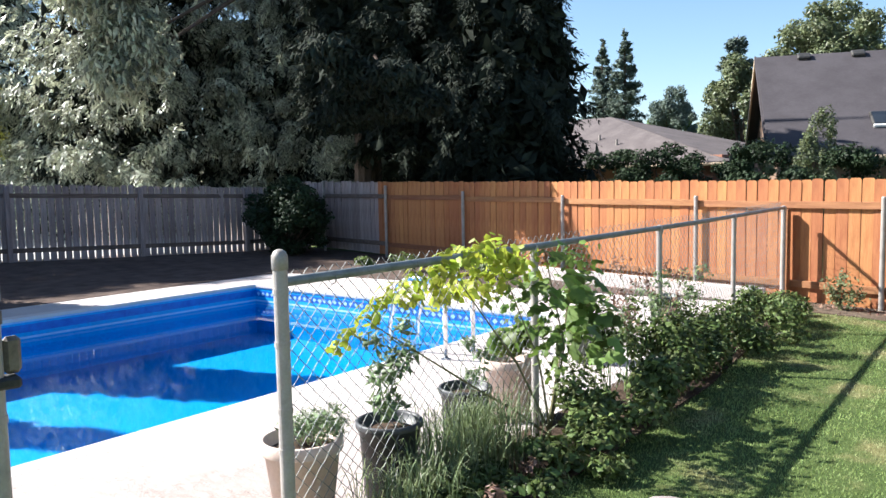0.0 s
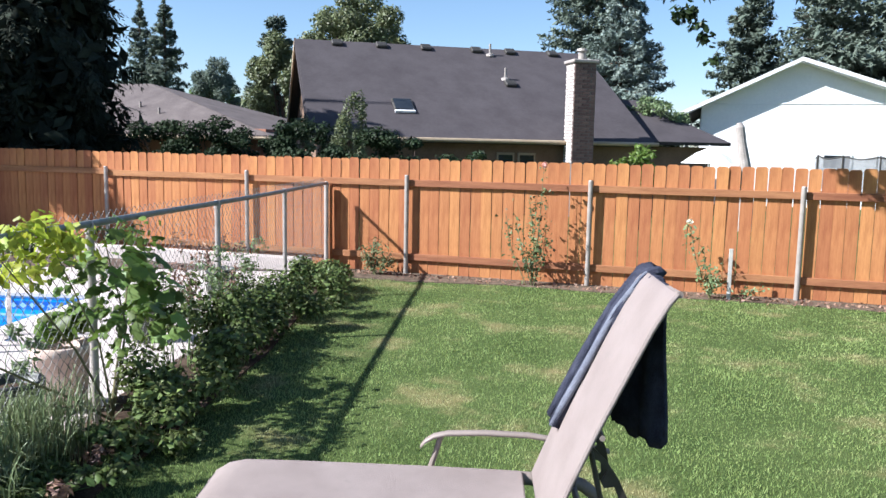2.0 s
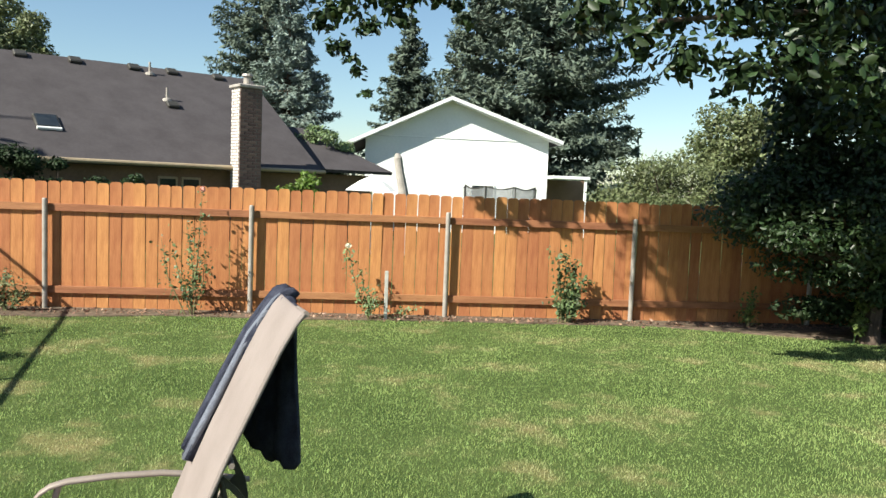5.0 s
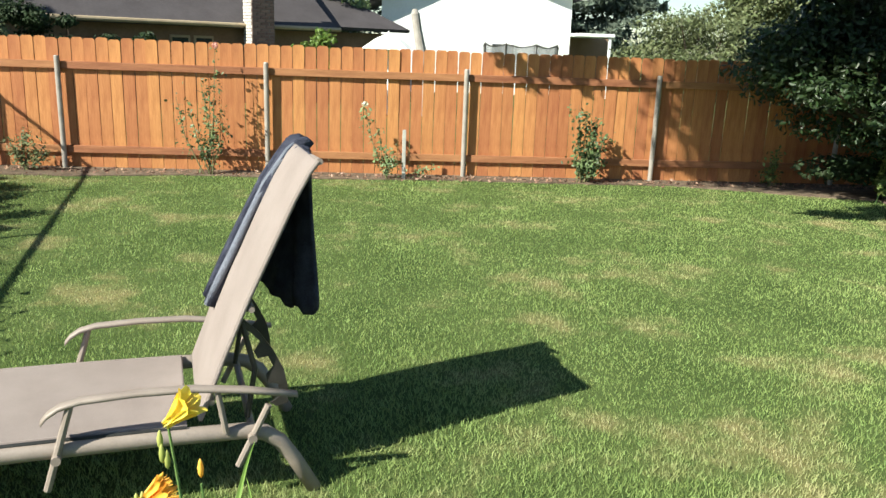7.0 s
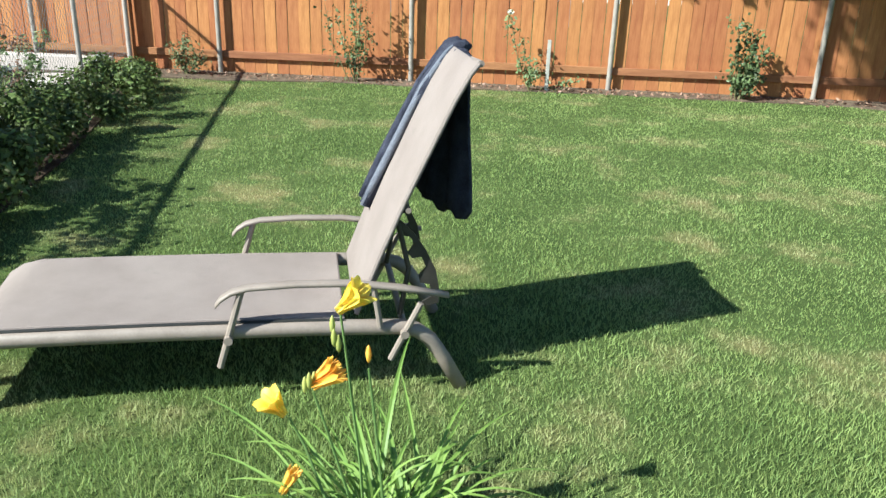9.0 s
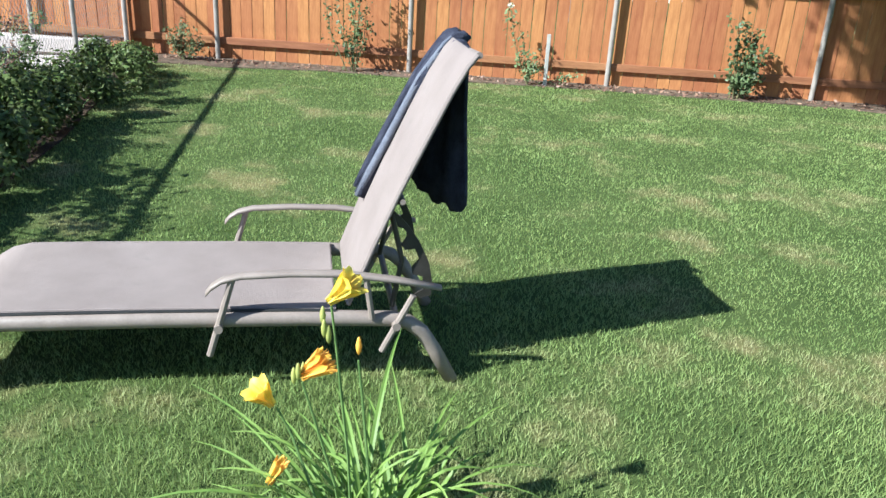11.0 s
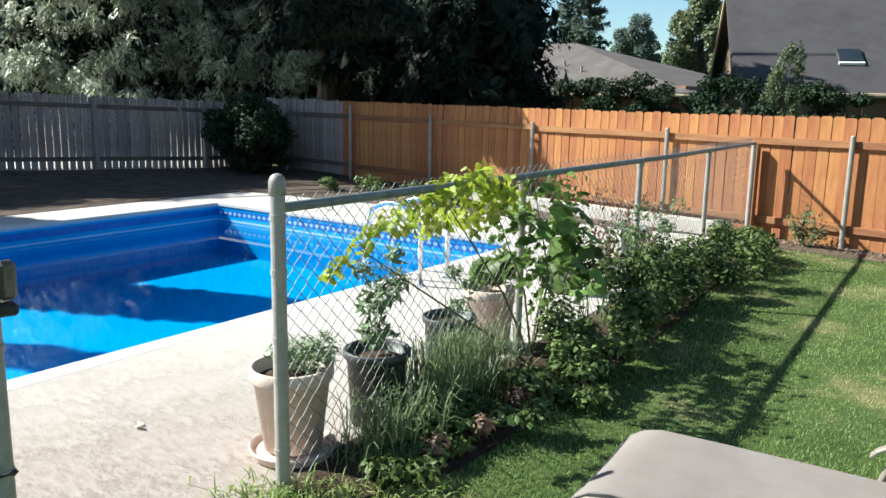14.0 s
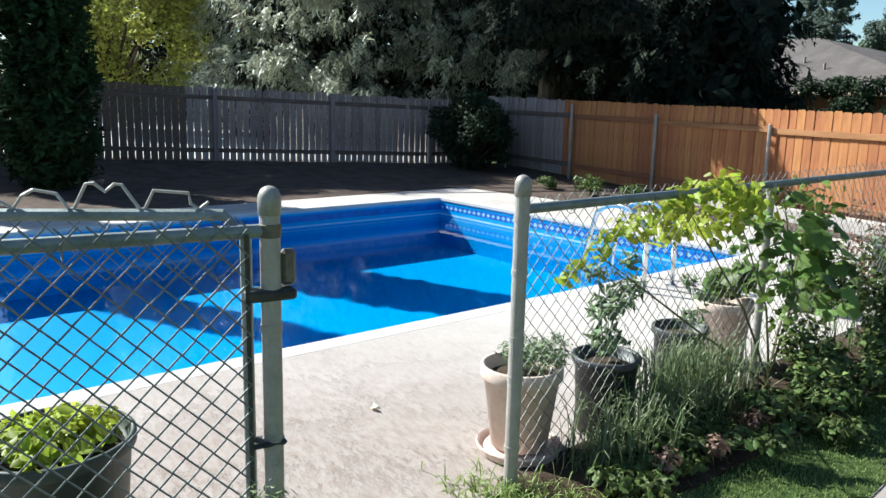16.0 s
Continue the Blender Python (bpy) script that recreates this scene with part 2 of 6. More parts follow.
WHITE_STAKE = material("white_stake_paint", (0.33, 0.31, 0.28), (0.48, 0.46, 0.42), rough=0.7, scale=8, fine=50, bump=0.1)
# lit and shaded cedar foliage: pale and near-black colours carry the light
NEEDLE_LIT = leaf_material("cedar_spray", (0.14, 0.158, 0.10), (0.60, 0.60, 0.44), 0.6, 0.36, rough=0.45, specular=0.5)
NEEDLE_SHADE = leaf_material("shaded_cedar_spray", (0.012, 0.015, 0.011), (0.038, 0.045, 0.031), 0.4, 0.05, rough=0.8, specular=0.08)
NEEDLE_ARBOR = leaf_material("arborvitae_spray", (0.020, 0.036, 0.014), (0.055, 0.085, 0.032), 0.25, 0.1, rough=0.8, specular=0.05)
# distance haze is put into this lighter, bluer needle colour
NEEDLE_HAZY_FIR = leaf_material("hazy_fir_needle", (0.065, 0.090, 0.072), (0.165, 0.195, 0.150), 0.3, 0.2, rough=0.7, specular=0.2)
NEEDLE_BLUE = leaf_material("blue_spruce_needle", (0.12, 0.16, 0.14), (0.27, 0.32, 0.28), 0.35, 0.12)
LEAF_TREE = leaf_material("broad_leaf", (0.045, 0.085, 0.022), (0.12, 0.17, 0.05), 0.4, 0.3)
LEAF_OLIVE = leaf_material("olive_leaf", (0.085, 0.105, 0.045), (0.185, 0.205, 0.095), 0.35, 0.3)
LEAF_GOLD = leaf_material("golden_leaf", (0.23, 0.25, 0.045), (0.54, 0.52, 0.12), 0.5, 0.42)
LEAF_LAUREL = leaf_material("laurel_leaf", (0.012, 0.025, 0.009), (0.042, 0.064, 0.023), 0.45, 0.18, rough=0.42, specular=0.35)
LEAF_HEDGE = leaf_material("hedge_leaf", (0.010, 0.020, 0.008), (0.032, 0.048, 0.02), 0.4, 0.1, rough=0.6, specular=0.15)
LEAF_BED = leaf_material("bed_leaf", (0.035, 0.062, 0.015), (0.165, 0.200, 0.062), 0.65, 0.26, rough=0.5, specular=0.25)
LEAF_VINE = leaf_material("vine_leaf", (0.29, 0.36, 0.03), (0.56, 0.57, 0.08), 0.35, 0.52)
LEAF_VINE_GREEN = leaf_material("green_vine_leaf", (0.065, 0.12, 0.02), (0.19, 0.26, 0.05), 0.4, 0.42)
LEAF_BROAD = leaf_material("broad_vine_leaf", (0.075, 0.13, 0.025), (0.22, 0.30, 0.075), 0.4, 0.35)
LEAF_HERB = leaf_material("herb_leaf", (0.10, 0.15, 0.06), (0.22, 0.28, 0.13), 0.35, 0.25)
LEAF_ROSE = leaf_material("rose_leaf", (0.045, 0.075, 0.03), (0.16, 0.20, 0.085), 0.5, 0.2, rough=0.45)
LEAF_DRY = leaf_material("dry_leaf", (0.19, 0.105, 0.075), (0.37, 0.23, 0.165), 0.35, 0.2)
LEAF_GREY = leaf_material("lavender_blade", (0.13, 0.165, 0.072), (0.26, 0.305, 0.145), 0.35, 0.25)
LEAF_TUFT = leaf_material("uncut_grass", (0.16, 0.225, 0.045), (0.36, 0.42, 0.11), 0.3, 0.3)
BUD = leaf_material("lily_bud", (0.34, 0.38, 0.09), (0.55, 0.54, 0.18), 0.2, 0.3)
LILY_LEAF = leaf_material("lily_leaf", (0.10, 0.185, 0.035), (0.28, 0.39, 0.09), 0.3, 0.35)
LILY_ORANGE = material("lily_orange_petal", (0.82, 0.42, 0.04), (0.94, 0.60, 0.12), rough=0.5, scale=9, fine=60, bump=0.0, island=0.12, translucent=0.3)
# taupe frame paint darkened for the shade behind the backrest
SHADED_TAUPE = material("shaded_bracket_paint", (0.022, 0.019, 0.017), (0.045, 0.039, 0.034), rough=0.5, scale=12, fine=120, bump=0.06)
LILY_PETAL = material("lily_petal", (0.84, 0.54, 0.03), (0.95, 0.80, 0.14), rough=0.5, scale=9, fine=60, bump=0.0, island=0.12, translucent=0.3)
ROSE_PINK = material("rose_petal", (0.75, 0.36, 0.30), (0.85, 0.55, 0.48), rough=0.6, scale=20, fine=60, bump=0.0, translucent=0.2)
ROSE_CREAM = material("cream_petal", (0.78, 0.70, 0.50), (0.88, 0.82, 0.68), rough=0.6, scale=20, fine=60, bump=0.0, translucent=0.2)

NET = material("safety_net", (0.16, 0.165, 0.17), (0.24, 0.245, 0.25), rough=0.8, scale=8, fine=60, bump=0.0)
net_clear, net_mix = NET.node_tree.nodes.new("ShaderNodeBsdfTransparent"), NET.node_tree.nodes.new("ShaderNodeMixShader")
net_mix.inputs[0].default_value = 0.45
NET.node_tree.links.new(NET.node_tree.nodes["Principled BSDF"].outputs[0], net_mix.inputs[1])
NET.node_tree.links.new(net_clear.outputs[0], net_mix.inputs[2])
NET.node_tree.links.new(net_mix.outputs[0], NET.node_tree.nodes["Material Output"].inputs[0])

water = bpy.data.materials.new("pool_water")
water.use_nodes = True
wt = water.node_tree
wt.nodes.remove(wt.nodes["Principled BSDF"])
clear, gloss, mixed = (wt.nodes.new(k) for k in ("ShaderNodeBsdfTransparent", "ShaderNodeBsdfGlossy", "ShaderNodeMixShader"))
fres, ripple, rbump = (wt.nodes.new(k) for k in ("ShaderNodeFresnel", "ShaderNodeTexNoise", "ShaderNodeBump"))
clear.inputs[0].default_value = (0.70, 0.93, 1.0, 1)
gloss.inputs["Roughness"].default_value = 0.03
fres.inputs["IOR"].default_value = 1.33
ripple.inputs["Scale"].default_value = 1.6
rbump.inputs["Strength"].default_value, rbump.inputs["Distance"].default_value = 0.008, 0.03
ripple.inputs["Detail"].default_value = 3.0
wt.links.new(ripple.outputs["Fac"], rbump.inputs["Height"])
for target in (fres, gloss):
    wt.links.new(rbump.outputs[0], target.inputs["Normal"])
wt.links.new(fres.outputs[0], mixed.inputs[0])
wt.links.new(clear.outputs[0], mixed.inputs[1])
wt.links.new(gloss.outputs[0], mixed.inputs[2])
wt.links.new(mixed.outputs[0], wt.nodes["Material Output"].inputs[0])


# ---------------------------------------------------------------- mesh tools
class Geo:
    """Collects vertices and faces for one mesh."""

    def __init__(self):
        self.v, self.f, self.n = [], [], 0

    def add(self, verts, faces):
        self.v.append(np.asarray(verts, float).reshape(-1, 3))
        self.f.extend([tuple(i + self.n for i in face) for face in faces])
        self.n += len(self.v[-1])
        return self

    def board(self, centre, size, turn=0.0, bevel=0.004, tilt=None):
        """A box with chamfered edges; turn about z in degrees, or a whole rotation in tilt."""
        hx, hy, hz = (s / 2 for s in size)
        b = min(bevel, hx * 0.9, hy * 0.9, hz * 0.9)
        corner = [(sx, sy, sz) for sx in (-1, 1) for sy in (-1, 1) for sz in (-1, 1)]
        vs, index = [], {}
        for c in corner:
            for axis in range(3):
                p = [c[0] * (hx - b), c[1] * (hy - b), c[2] * (hz - b)]
                p[axis] = c[axis] * (hx, hy, hz)[axis]
                index[c, axis] = len(vs)
                vs.append(p)
        fs = []
        for axis in range(3):
            o1, o2 = (axis + 1) % 3, (axis + 2) % 3
            for s in (-1, 1):
                ring = []
                for a, bb in ((-1, -1), (1, -1), (1, 1), (-1, 1)):
                    c = [0, 0, 0]
                    c[axis], c[o1], c[o2] = s, a, bb
                    ring.append(index[tuple(c), axis])
                fs.append(ring if s > 0 else ring[::-1])
            for a in (-1, 1):
                for bb in (-1, 1):
                    c0, c1 = [0, 0, 0], [0, 0, 0]
                    c0[axis], c1[axis] = -1, 1
                    for c in (c0, c1):
                        c[o1], c[o2] = a, bb
                    quad = [index[tuple(c0), o1], index[tuple(c1), o1], index[tuple(c1), o2], index[tuple(c0), o2]]
                    fs.append(quad if a * bb < 0 else quad[::-1])
        for c in corner:
            tri = [index[c, 0], index[c, 1], index[c, 2]]
            fs.append(tri if c[0] * c[1] * c[2] > 0 else tri[::-1])
        m = tilt if tilt is not None else Matrix.Rotation(radians(turn), 3, "Z")
        return self.add([Vector(centre) + m @ Vector(p) for p in vs], fs)

    def tube(self, points, radius, seg=8, flat=1.0):
        """A round bar along points; radius a number or one for each point. flat squeezes it upright."""
        pts = [Vector(p) for p in points]
        rad = radius if isinstance(radius, (list, tuple)) else [radius] * len(pts)
        vs, fs = [], []
        side = None
        for i, p in enumerate(pts):
            ahead = (pts[min(i + 1, len(pts) - 1)] - pts[max(i - 1, 0)]).normalized()
            if side is None:
                side = ahead.cross(Vector((0, 0, 1)))
                if side.length < 0.05:
                    side = Vector((1, 0, 0))
            side = (side - ahead * side.dot(ahead)).normalized()
            up = side.cross(ahead)
            for k in range(seg):
                a = 2 * math.pi * k / seg
                vs.append(p + rad[i] * (math.cos(a) * side + flat * math.sin(a) * up))
        for i in range(len(pts) - 1):
            for k in range(seg):
                k2 = (k + 1) % seg
                fs.append((i * seg + k, i * seg + k2, (i + 1) * seg + k2, (i + 1) * seg + k))
        fs.append(tuple(range(seg))[::-1])
        fs.append(tuple((len(pts) - 1) * seg + k for k in range(seg)))
        return self.add(vs, fs)

    def lathe(self, profile, centre=(0, 0, 0), seg=24, wobble=0.0):
        vs, fs = [], []
        for r, z in profile:
            for k in range(seg):
                a = 2 * math.pi * k / seg
                w = 1 + wobble * math.sin(3 * a + 9 * z)
                vs.append((centre[0] + r * w * math.cos(a), centre[1] + r * w * math.sin(a), centre[2] + z))
        for i in range(len(profile) - 1):
            for k in range(seg):
                k2 = (k + 1) % seg
                fs.append((i * seg + k, i * seg + k2, (i + 1) * seg + k2, (i + 1) * seg + k))
        fs.append(tuple(range(seg))[::-1])
        fs.append(tuple((len(profile) - 1) * seg + k for k in range(seg)))
        return self.add(vs, fs)

    def prism(self, outline, lift, depth):
        """A flat outline (list of 3D points) pushed along a vector to give it thickness."""
        n = len(outline)
        base = [Vector(p) for p in outline]
        vs = base + [p + Vector(depth) for p in base]
        fs = [tuple(range(n))[::-1], tuple(range(n, 2 * n))]
        fs += [(i, (i + 1) % n, n + (i + 1) % n, n + i) for i in range(n)]
        return self.add([p + Vector((0, 0, lift)) for p in vs], fs)

    def mesh(self, name, mat, smooth=False):
        me = bpy.data.meshes.new(name)
        me.from_pydata(np.concatenate(self.v).tolist(), [], self.f)
        me.materials.append(mat)
        if smooth:
            me.polygons.foreach_set("use_smooth", [True] * len(me.polygons))
        me.update()
        return me


def fix_normals(me):
    bm = bmesh.new()
    bm.from_mesh(me)
    bmesh.ops.recalc_face_normals(bm, faces=bm.faces)
    bm.to_mesh(me)
    bm.free()


def thing(name, label, category, at=(0, 0, 0), group="", kind=""):
    ob = new(name)
    ob.location = at
    ob.empty_display_size = 0.1
    return tagged(ob, label, category, group, kind)


def attach(ob, parent):
    ob.parent = parent
    base = Vector(parent.location)
    up = parent.parent
    while up is not None:
        base, up = base + Vector(up.location), up.parent
    if parent.type == "EMPTY":
        ob.matrix_parent_inverse = Matrix.Translation(-Vector(parent.location))
    return ob


def part(name, geo, mat, parent, label="", smooth=False):
    me = geo.mesh(name, mat, smooth)
    if smooth is not None and len(me.polygons) < 20000:
        fix_normals(me)
    ob = new(name, me)
    if label:
        ob["label"] = label
    return attach(ob, parent)


def solid(name, geo, mat, label, category, kind="", group="", smooth=False):
    me = geo.mesh(name, mat, smooth)
    if len(me.polygons) < 20000:
        fix_normals(me)
    return tagged(new(name, me), label, category, group, kind)


POINTED = ((-0.5, 0.0, 0.0), (-0.06, 0.5, -0.25), (0.5, 0.0, 0.0), (-0.06, -0.5, -0.25))
OVAL = ((-0.5, 0.0, 0.0), (-0.2, 0.42, -0.2), (0.2, 0.40, -0.2), (0.5, 0.0, -0.08), (0.2, -0.40, -0.2), (-0.2, -0.42, -0.2))
LOBED = ((-0.35, 0.0, 0.0), (-0.5, 0.28, -0.1), (-0.12, 0.52, -0.22), (0.02, 0.30, -0.1), (0.30, 0.36, -0.2), (0.52, 0.0, -0.15),
         (0.30, -0.36, -0.2), (0.02, -0.30, -0.1), (-0.12, -0.52, -0.22), (-0.5, -0.28, -0.1))


def leaves(points, normals, size, slim, rng, mat, name, droop=0.0, outline=POINTED, loose=0.55):
    """A mesh of small folded leaves of one outline: one at each point, facing about along its normal."""
    n, k = len(points), len(outline)
    nor = normals + loose * rng.normal(size=(n, 3))
    nor /= np.linalg.norm(nor, axis=1)[:, None] + 1e-9
    along = rng.normal(size=(n, 3))
    along[:, 2] -= droop
    along -= nor * (along * nor).sum(1)[:, None]
    along /= np.linalg.norm(along, axis=1)[:, None] + 1e-9
    across = np.cross(nor, along)
    s = (size * rng.uniform(0.6, 1.35, n))[:, None]
    verts = np.stack([points + along * s * a + across * s * slim * b + nor * s * slim * c for a, b, c in outline], 1).reshape(-1, 3)
    me = bpy.data.meshes.new(name)
    me.vertices.add(k * n)
    me.vertices.foreach_set("co", verts.ravel())
    base = k * np.arange(n)[:, None]
    loops = np.concatenate([base + [0, i, i + 1] for i in range(1, k - 1)], 1).ravel()
    me.loops.add(len(loops))
    me.loops.foreach_set("vertex_index", loops)
    me.polygons.add(len(loops) // 3)
    me.polygons.foreach_set("loop_start", np.arange(0, len(loops), 3))
    me.update(calc_edges=True)
    me.materials.append(mat)
    return me


def sprays(points, outward, length, rng, mat, name, per=10):
    """Flat drooping fans of slim leaflets, as cedars bear them: one fan at each point, hanging outward and down."""
    n = len(points)
    unit = lambda a: a / (np.linalg.norm(a, axis=-1, keepdims=True) + 1e-9)
    axis = unit(outward * rng.uniform(0.35, 1.1, (n, 1)) + np.array([0, 0, -1.0]) * rng.uniform(0.25, 1.1, (n, 1)) + 0.3 * rng.normal(size=(n, 3)))
    nor = outward * 0.6 + np.array([0, 0, 0.7]) + 0.45 * rng.normal(size=(n, 3))
    nor = unit(nor - axis * (nor * axis).sum(1, keepdims=True))
    side = np.cross(nor, axis)
    span = length * rng.uniform(0.6, 1.4, n)
    t = (np.arange(per) + 0.5) / per
    flip = np.where(np.arange(per) % 2 == 0, 1.0, -1.0)
    flip[-1] = 0.0
    t = np.clip(t[None, :] + rng.normal(size=(n, per)) * 0.05, 0, 1)
    base = points[:, None] + axis[:, None] * (span[:, None] * t)[..., None] + np.array([0, 0, -0.28]) * (span[:, None] * t ** 2)[..., None]
    way = unit(axis[:, None] * 0.8 + side[:, None] * (flip[None, :] * 0.75)[..., None] + np.array([0, 0, -0.35]) + 0.15 * rng.normal(size=(n, per, 3)))
    ln = (span[:, None] * (0.52 - 0.26 * t) * rng.uniform(0.7, 1.3, (n, per)))[..., None]
    flat = unit(np.cross(nor[:, None] + 0.25 * rng.normal(size=(n, per, 3)), way))
    tip = base + way * ln
    mid = base + way * ln * 0.45
    verts = np.stack([base, mid + flat * ln * 0.13, tip, mid - flat * ln * 0.13], 2).reshape(-1, 3)
    count = n * per
    me = bpy.data.meshes.new(name)
    me.vertices.add(4 * count)
    me.vertices.foreach_set("co", verts.ravel())
    me.loops.add(4 * count)
    me.loops.foreach_set("vertex_index", np.arange(4 * count))
    me.polygons.add(count)
    me.polygons.foreach_set("loop_start", np.arange(0, 4 * count, 4))
    me.update(calc_edges=True)
    me.materials.append(mat)
    return me


def clump_points(clumps, n, rng, shell=0.55):
    """Points in ellipsoidal clumps (x, y, z, rx, ry, rz), more of them near the skin, with outward normals."""
    c = np.asarray(clumps, float)
    weight = np.cbrt(c[:, 3] * c[:, 4] * c[:, 5]) ** 2
    pick = rng.choice(len(c), n, p=weight / weight.sum())
    d = rng.normal(size=(n, 3))
    d /= np.linalg.norm(d, axis=1)[:, None]
    r = shell + (1 - shell) * rng.random(n) ** 0.7 + 0.10 * rng.normal(size=n)
    return c[pick, :3] + d * r[:, None] * c[pick, 3:], d * 0.8 + np.array([0, 0, 0.5])


# ---------------------------------------------------------------- plan
FENCE_Y = 11.20                      # front of the cedar boards
GREY_X = -15.95                      # front of the weathered boards
POOL_D = Vector((-0.196, 0.981, 0)).normalized()    # along the pool
POOL_N = Vector((0.981, 0.196, 0)).normalized()     # across the pool
U0, U1, V0, V1 = -8.86, -3.39, -1.8, 9.08           # pool basin
LINK_A, LINK_E = Vector((-1.73, 2.91, 0)), Vector((-3.62, 10.95, 0))
LINK_D = (LINK_E - LINK_A).normalized()
LINK_STEP = (LINK_E - LINK_A).length / 4
GATE_POST = Vector((-1.378, 1.794, 0))


def pool(u, v, z=0.0):
    return POOL_N * u + POOL_D * v + Vector((0, 0, z))


# ---------------------------------------------------------------- ground, pool
basin = [pool(U0, V0), pool(U1, V0), pool(U1, V1), pool(U0, V1)]
far_corner = [(-900, -900, 0), (900, -900, 0), (900, 900, 0), (-900, 900, 0)]
g = Geo().add([*far_corner, *basin], [(i, (i + 1) % 4, 4 + (i + 1) % 4, 4 + i) for i in range(4)])
solid("ground", g, LAWN, "mown green lawn with dry straw patches", "lawn", "structure")


cop_in = [pool(U0, V0), pool(U1, V0), pool(U1, V1), pool(U0, V1)]
cop_out = [pool(U0 - 0.16, V0 - 0.16), pool(U1 + 0.16, V0 - 0.16), pool(U1 + 0.16, V1 + 0.16), pool(U0 - 0.16, V1 + 0.16)]
deck_out = [pool(U0 - 0.95, V0 - 3.0), Vector((-1.25, -4.0, 0)), Vector((-1.25, 1.6, 0)), LINK_A + Vector((-0.02, -0.05, 0)),
            LINK_A + LINK_D * 4.6, LINK_E + Vector((-0.04, -0.25, 0)), pool(U0 - 0.95, V1 + 1.3)]
g = Geo().add([(*p[:2], 0.012) for p in deck_out + cop_out], [(0, 1, 8, 7), (1, 2, 8), (2, 3, 8), (3, 4, 9, 8), (4, 5, 9), (5, 6, 10, 9), (6, 0, 7, 10)])
solid("pavement", g, CONCRETE, "worn stained concrete pool deck", "deck", "structure")
g = Geo()
for i in range(4):
    a0, a1, b0, b1 = cop_in[i], cop_in[(i + 1) % 4], cop_out[i], cop_out[(i + 1) % 4]
    rows = []
    for frac, z in ((-0.12, -0.03), (-0.12, 0.010), (0.0, 0.0165), (1.0, 0.0135), (1.0, 0.0)):
        rows.append([(*(a0.lerp(b0, frac))[:2], z), (*(a1.lerp(b1, frac))[:2], z)])
    flat = [p for r in rows for p in r]
    g.add(flat, [(2 * k, 2 * k + 1, 2 * k + 3, 2 * k + 2) for k in range(4)])
solid("pool_coping", g, COPING, "white pool coping round the basin", "coping", "structure")

pool_base = thing("swimming_pool", "rectangular in-ground pool with blue vinyl liner, filled", "pool", pool((U0 + U1) / 2, (V0 + V1) / 2, -2.0), kind="structure")
FLOOR, LEVEL = -0.78, -0.275
ring_uv = [(U0, V0), (U1, V0), (U1, V1), (U0, V1)]
wall_bands = [(0.0, -0.035, LINER), (-0.035, -0.055, LINER_LINE), (-0.055, -0.085, LINER), (-0.085, -0.185, LINER_DARK), (-0.185, -0.235, LINER), (-0.235, -0.262, LINER_LINE), (-0.262, FLOOR, LINER)]
for z0, z1, mt in wall_bands:
    g = Geo()
    for i in range(4):
        p, q = ring_uv[i], ring_uv[(i + 1) % 4]
        g.add([pool(*p, z0), pool(*q, z0), pool(*q, z1), pool(*p, z1)], [(0, 1, 2, 3)])
    part("liner_wall", g, mt, pool_base)
g = Geo()
for k in range(int((U1 - U0) / 0.11)):
    c = pool(U0 + 0.08 + 0.11 * k, V1 - 0.003, -0.135)
    g.add([c + POOL_N * 0.042, c + Vector((0, 0, 0.034)), c - POOL_N * 0.042, c - Vector((0, 0, 0.034))], [(0, 1, 2, 3)])
tagged(part("tile_border", g, LINER_LINE, pool_base, "pale diamond border printed on the liner"), kind="stuff")
cells = 16
vs, fs = [], []
for i in range(cells + 1):
    for k in range(cells + 1):
        v = V0 + (V1 - V0) * i / cells
        u = U0 + (U1 - U0) * k / cells
        drop = 0.06 * max(0.0, (3.0 - v) / 5.0)
        vs.append(pool(u, v, FLOOR - drop))
for i in range(cells):
    for k in range(cells):
        q = i * (cells + 1) + k
        fs.append((q, q + 1, q + cells + 2, q + cells + 1))
part("liner_floor", Geo().add(vs, fs), LINER, pool_base)
g = Geo().add([pool(u, v, LEVEL) for u, v in ring_uv], [(0, 1, 2, 3)])
surface = part("water", g, water, pool_base, "clear still pool water")
surface.visible_shadow = False

bed_edge = [LINK_A + Vector((0.02, 0.02, 0)), Vector((-1.5, 3.05, 0)), Vector((-1.42, 3.65, 0)), Vector((-1.72, 5.1, 0)), Vector((-2.12, 6.8, 0)),
            Vector((-2.95, 9.4, 0)), Vector((-3.05, 10.3, 0)), LINK_E + Vector((-0.05, 0.2, 0))]
bed_back = [LINK_A + LINK_D * s - POOL_N * 0.12 for s in np.linspace(8.3, 0.05, 8)]
solid("planting_bed", Geo().prism([(*p[:2], 0.0) for p in bed_edge + bed_back], 0.0, (0, 0, 0.018)), SOIL, "dark mulched soil of the planting bed", "soil", "structure")
strip = [(-3.5, 10.55), (-2.2, 10.55), (-1.0, 10.80), (0.6, 10.74), (2.2, 10.84), (3.8, 10.78), (5.0, 10.80), (6.4, 10.3), (9.5, 9.4), (12, 9.4), (12, FENCE_Y + 0.2), (-3.5, FENCE_Y + 0.2)]
solid("fence_border", Geo().prism([(*p, 0.0) for p in strip], 0.0, (0, 0, 0.014)), LITTER, "bare dark soil strip along the fence", "soil", "structure")
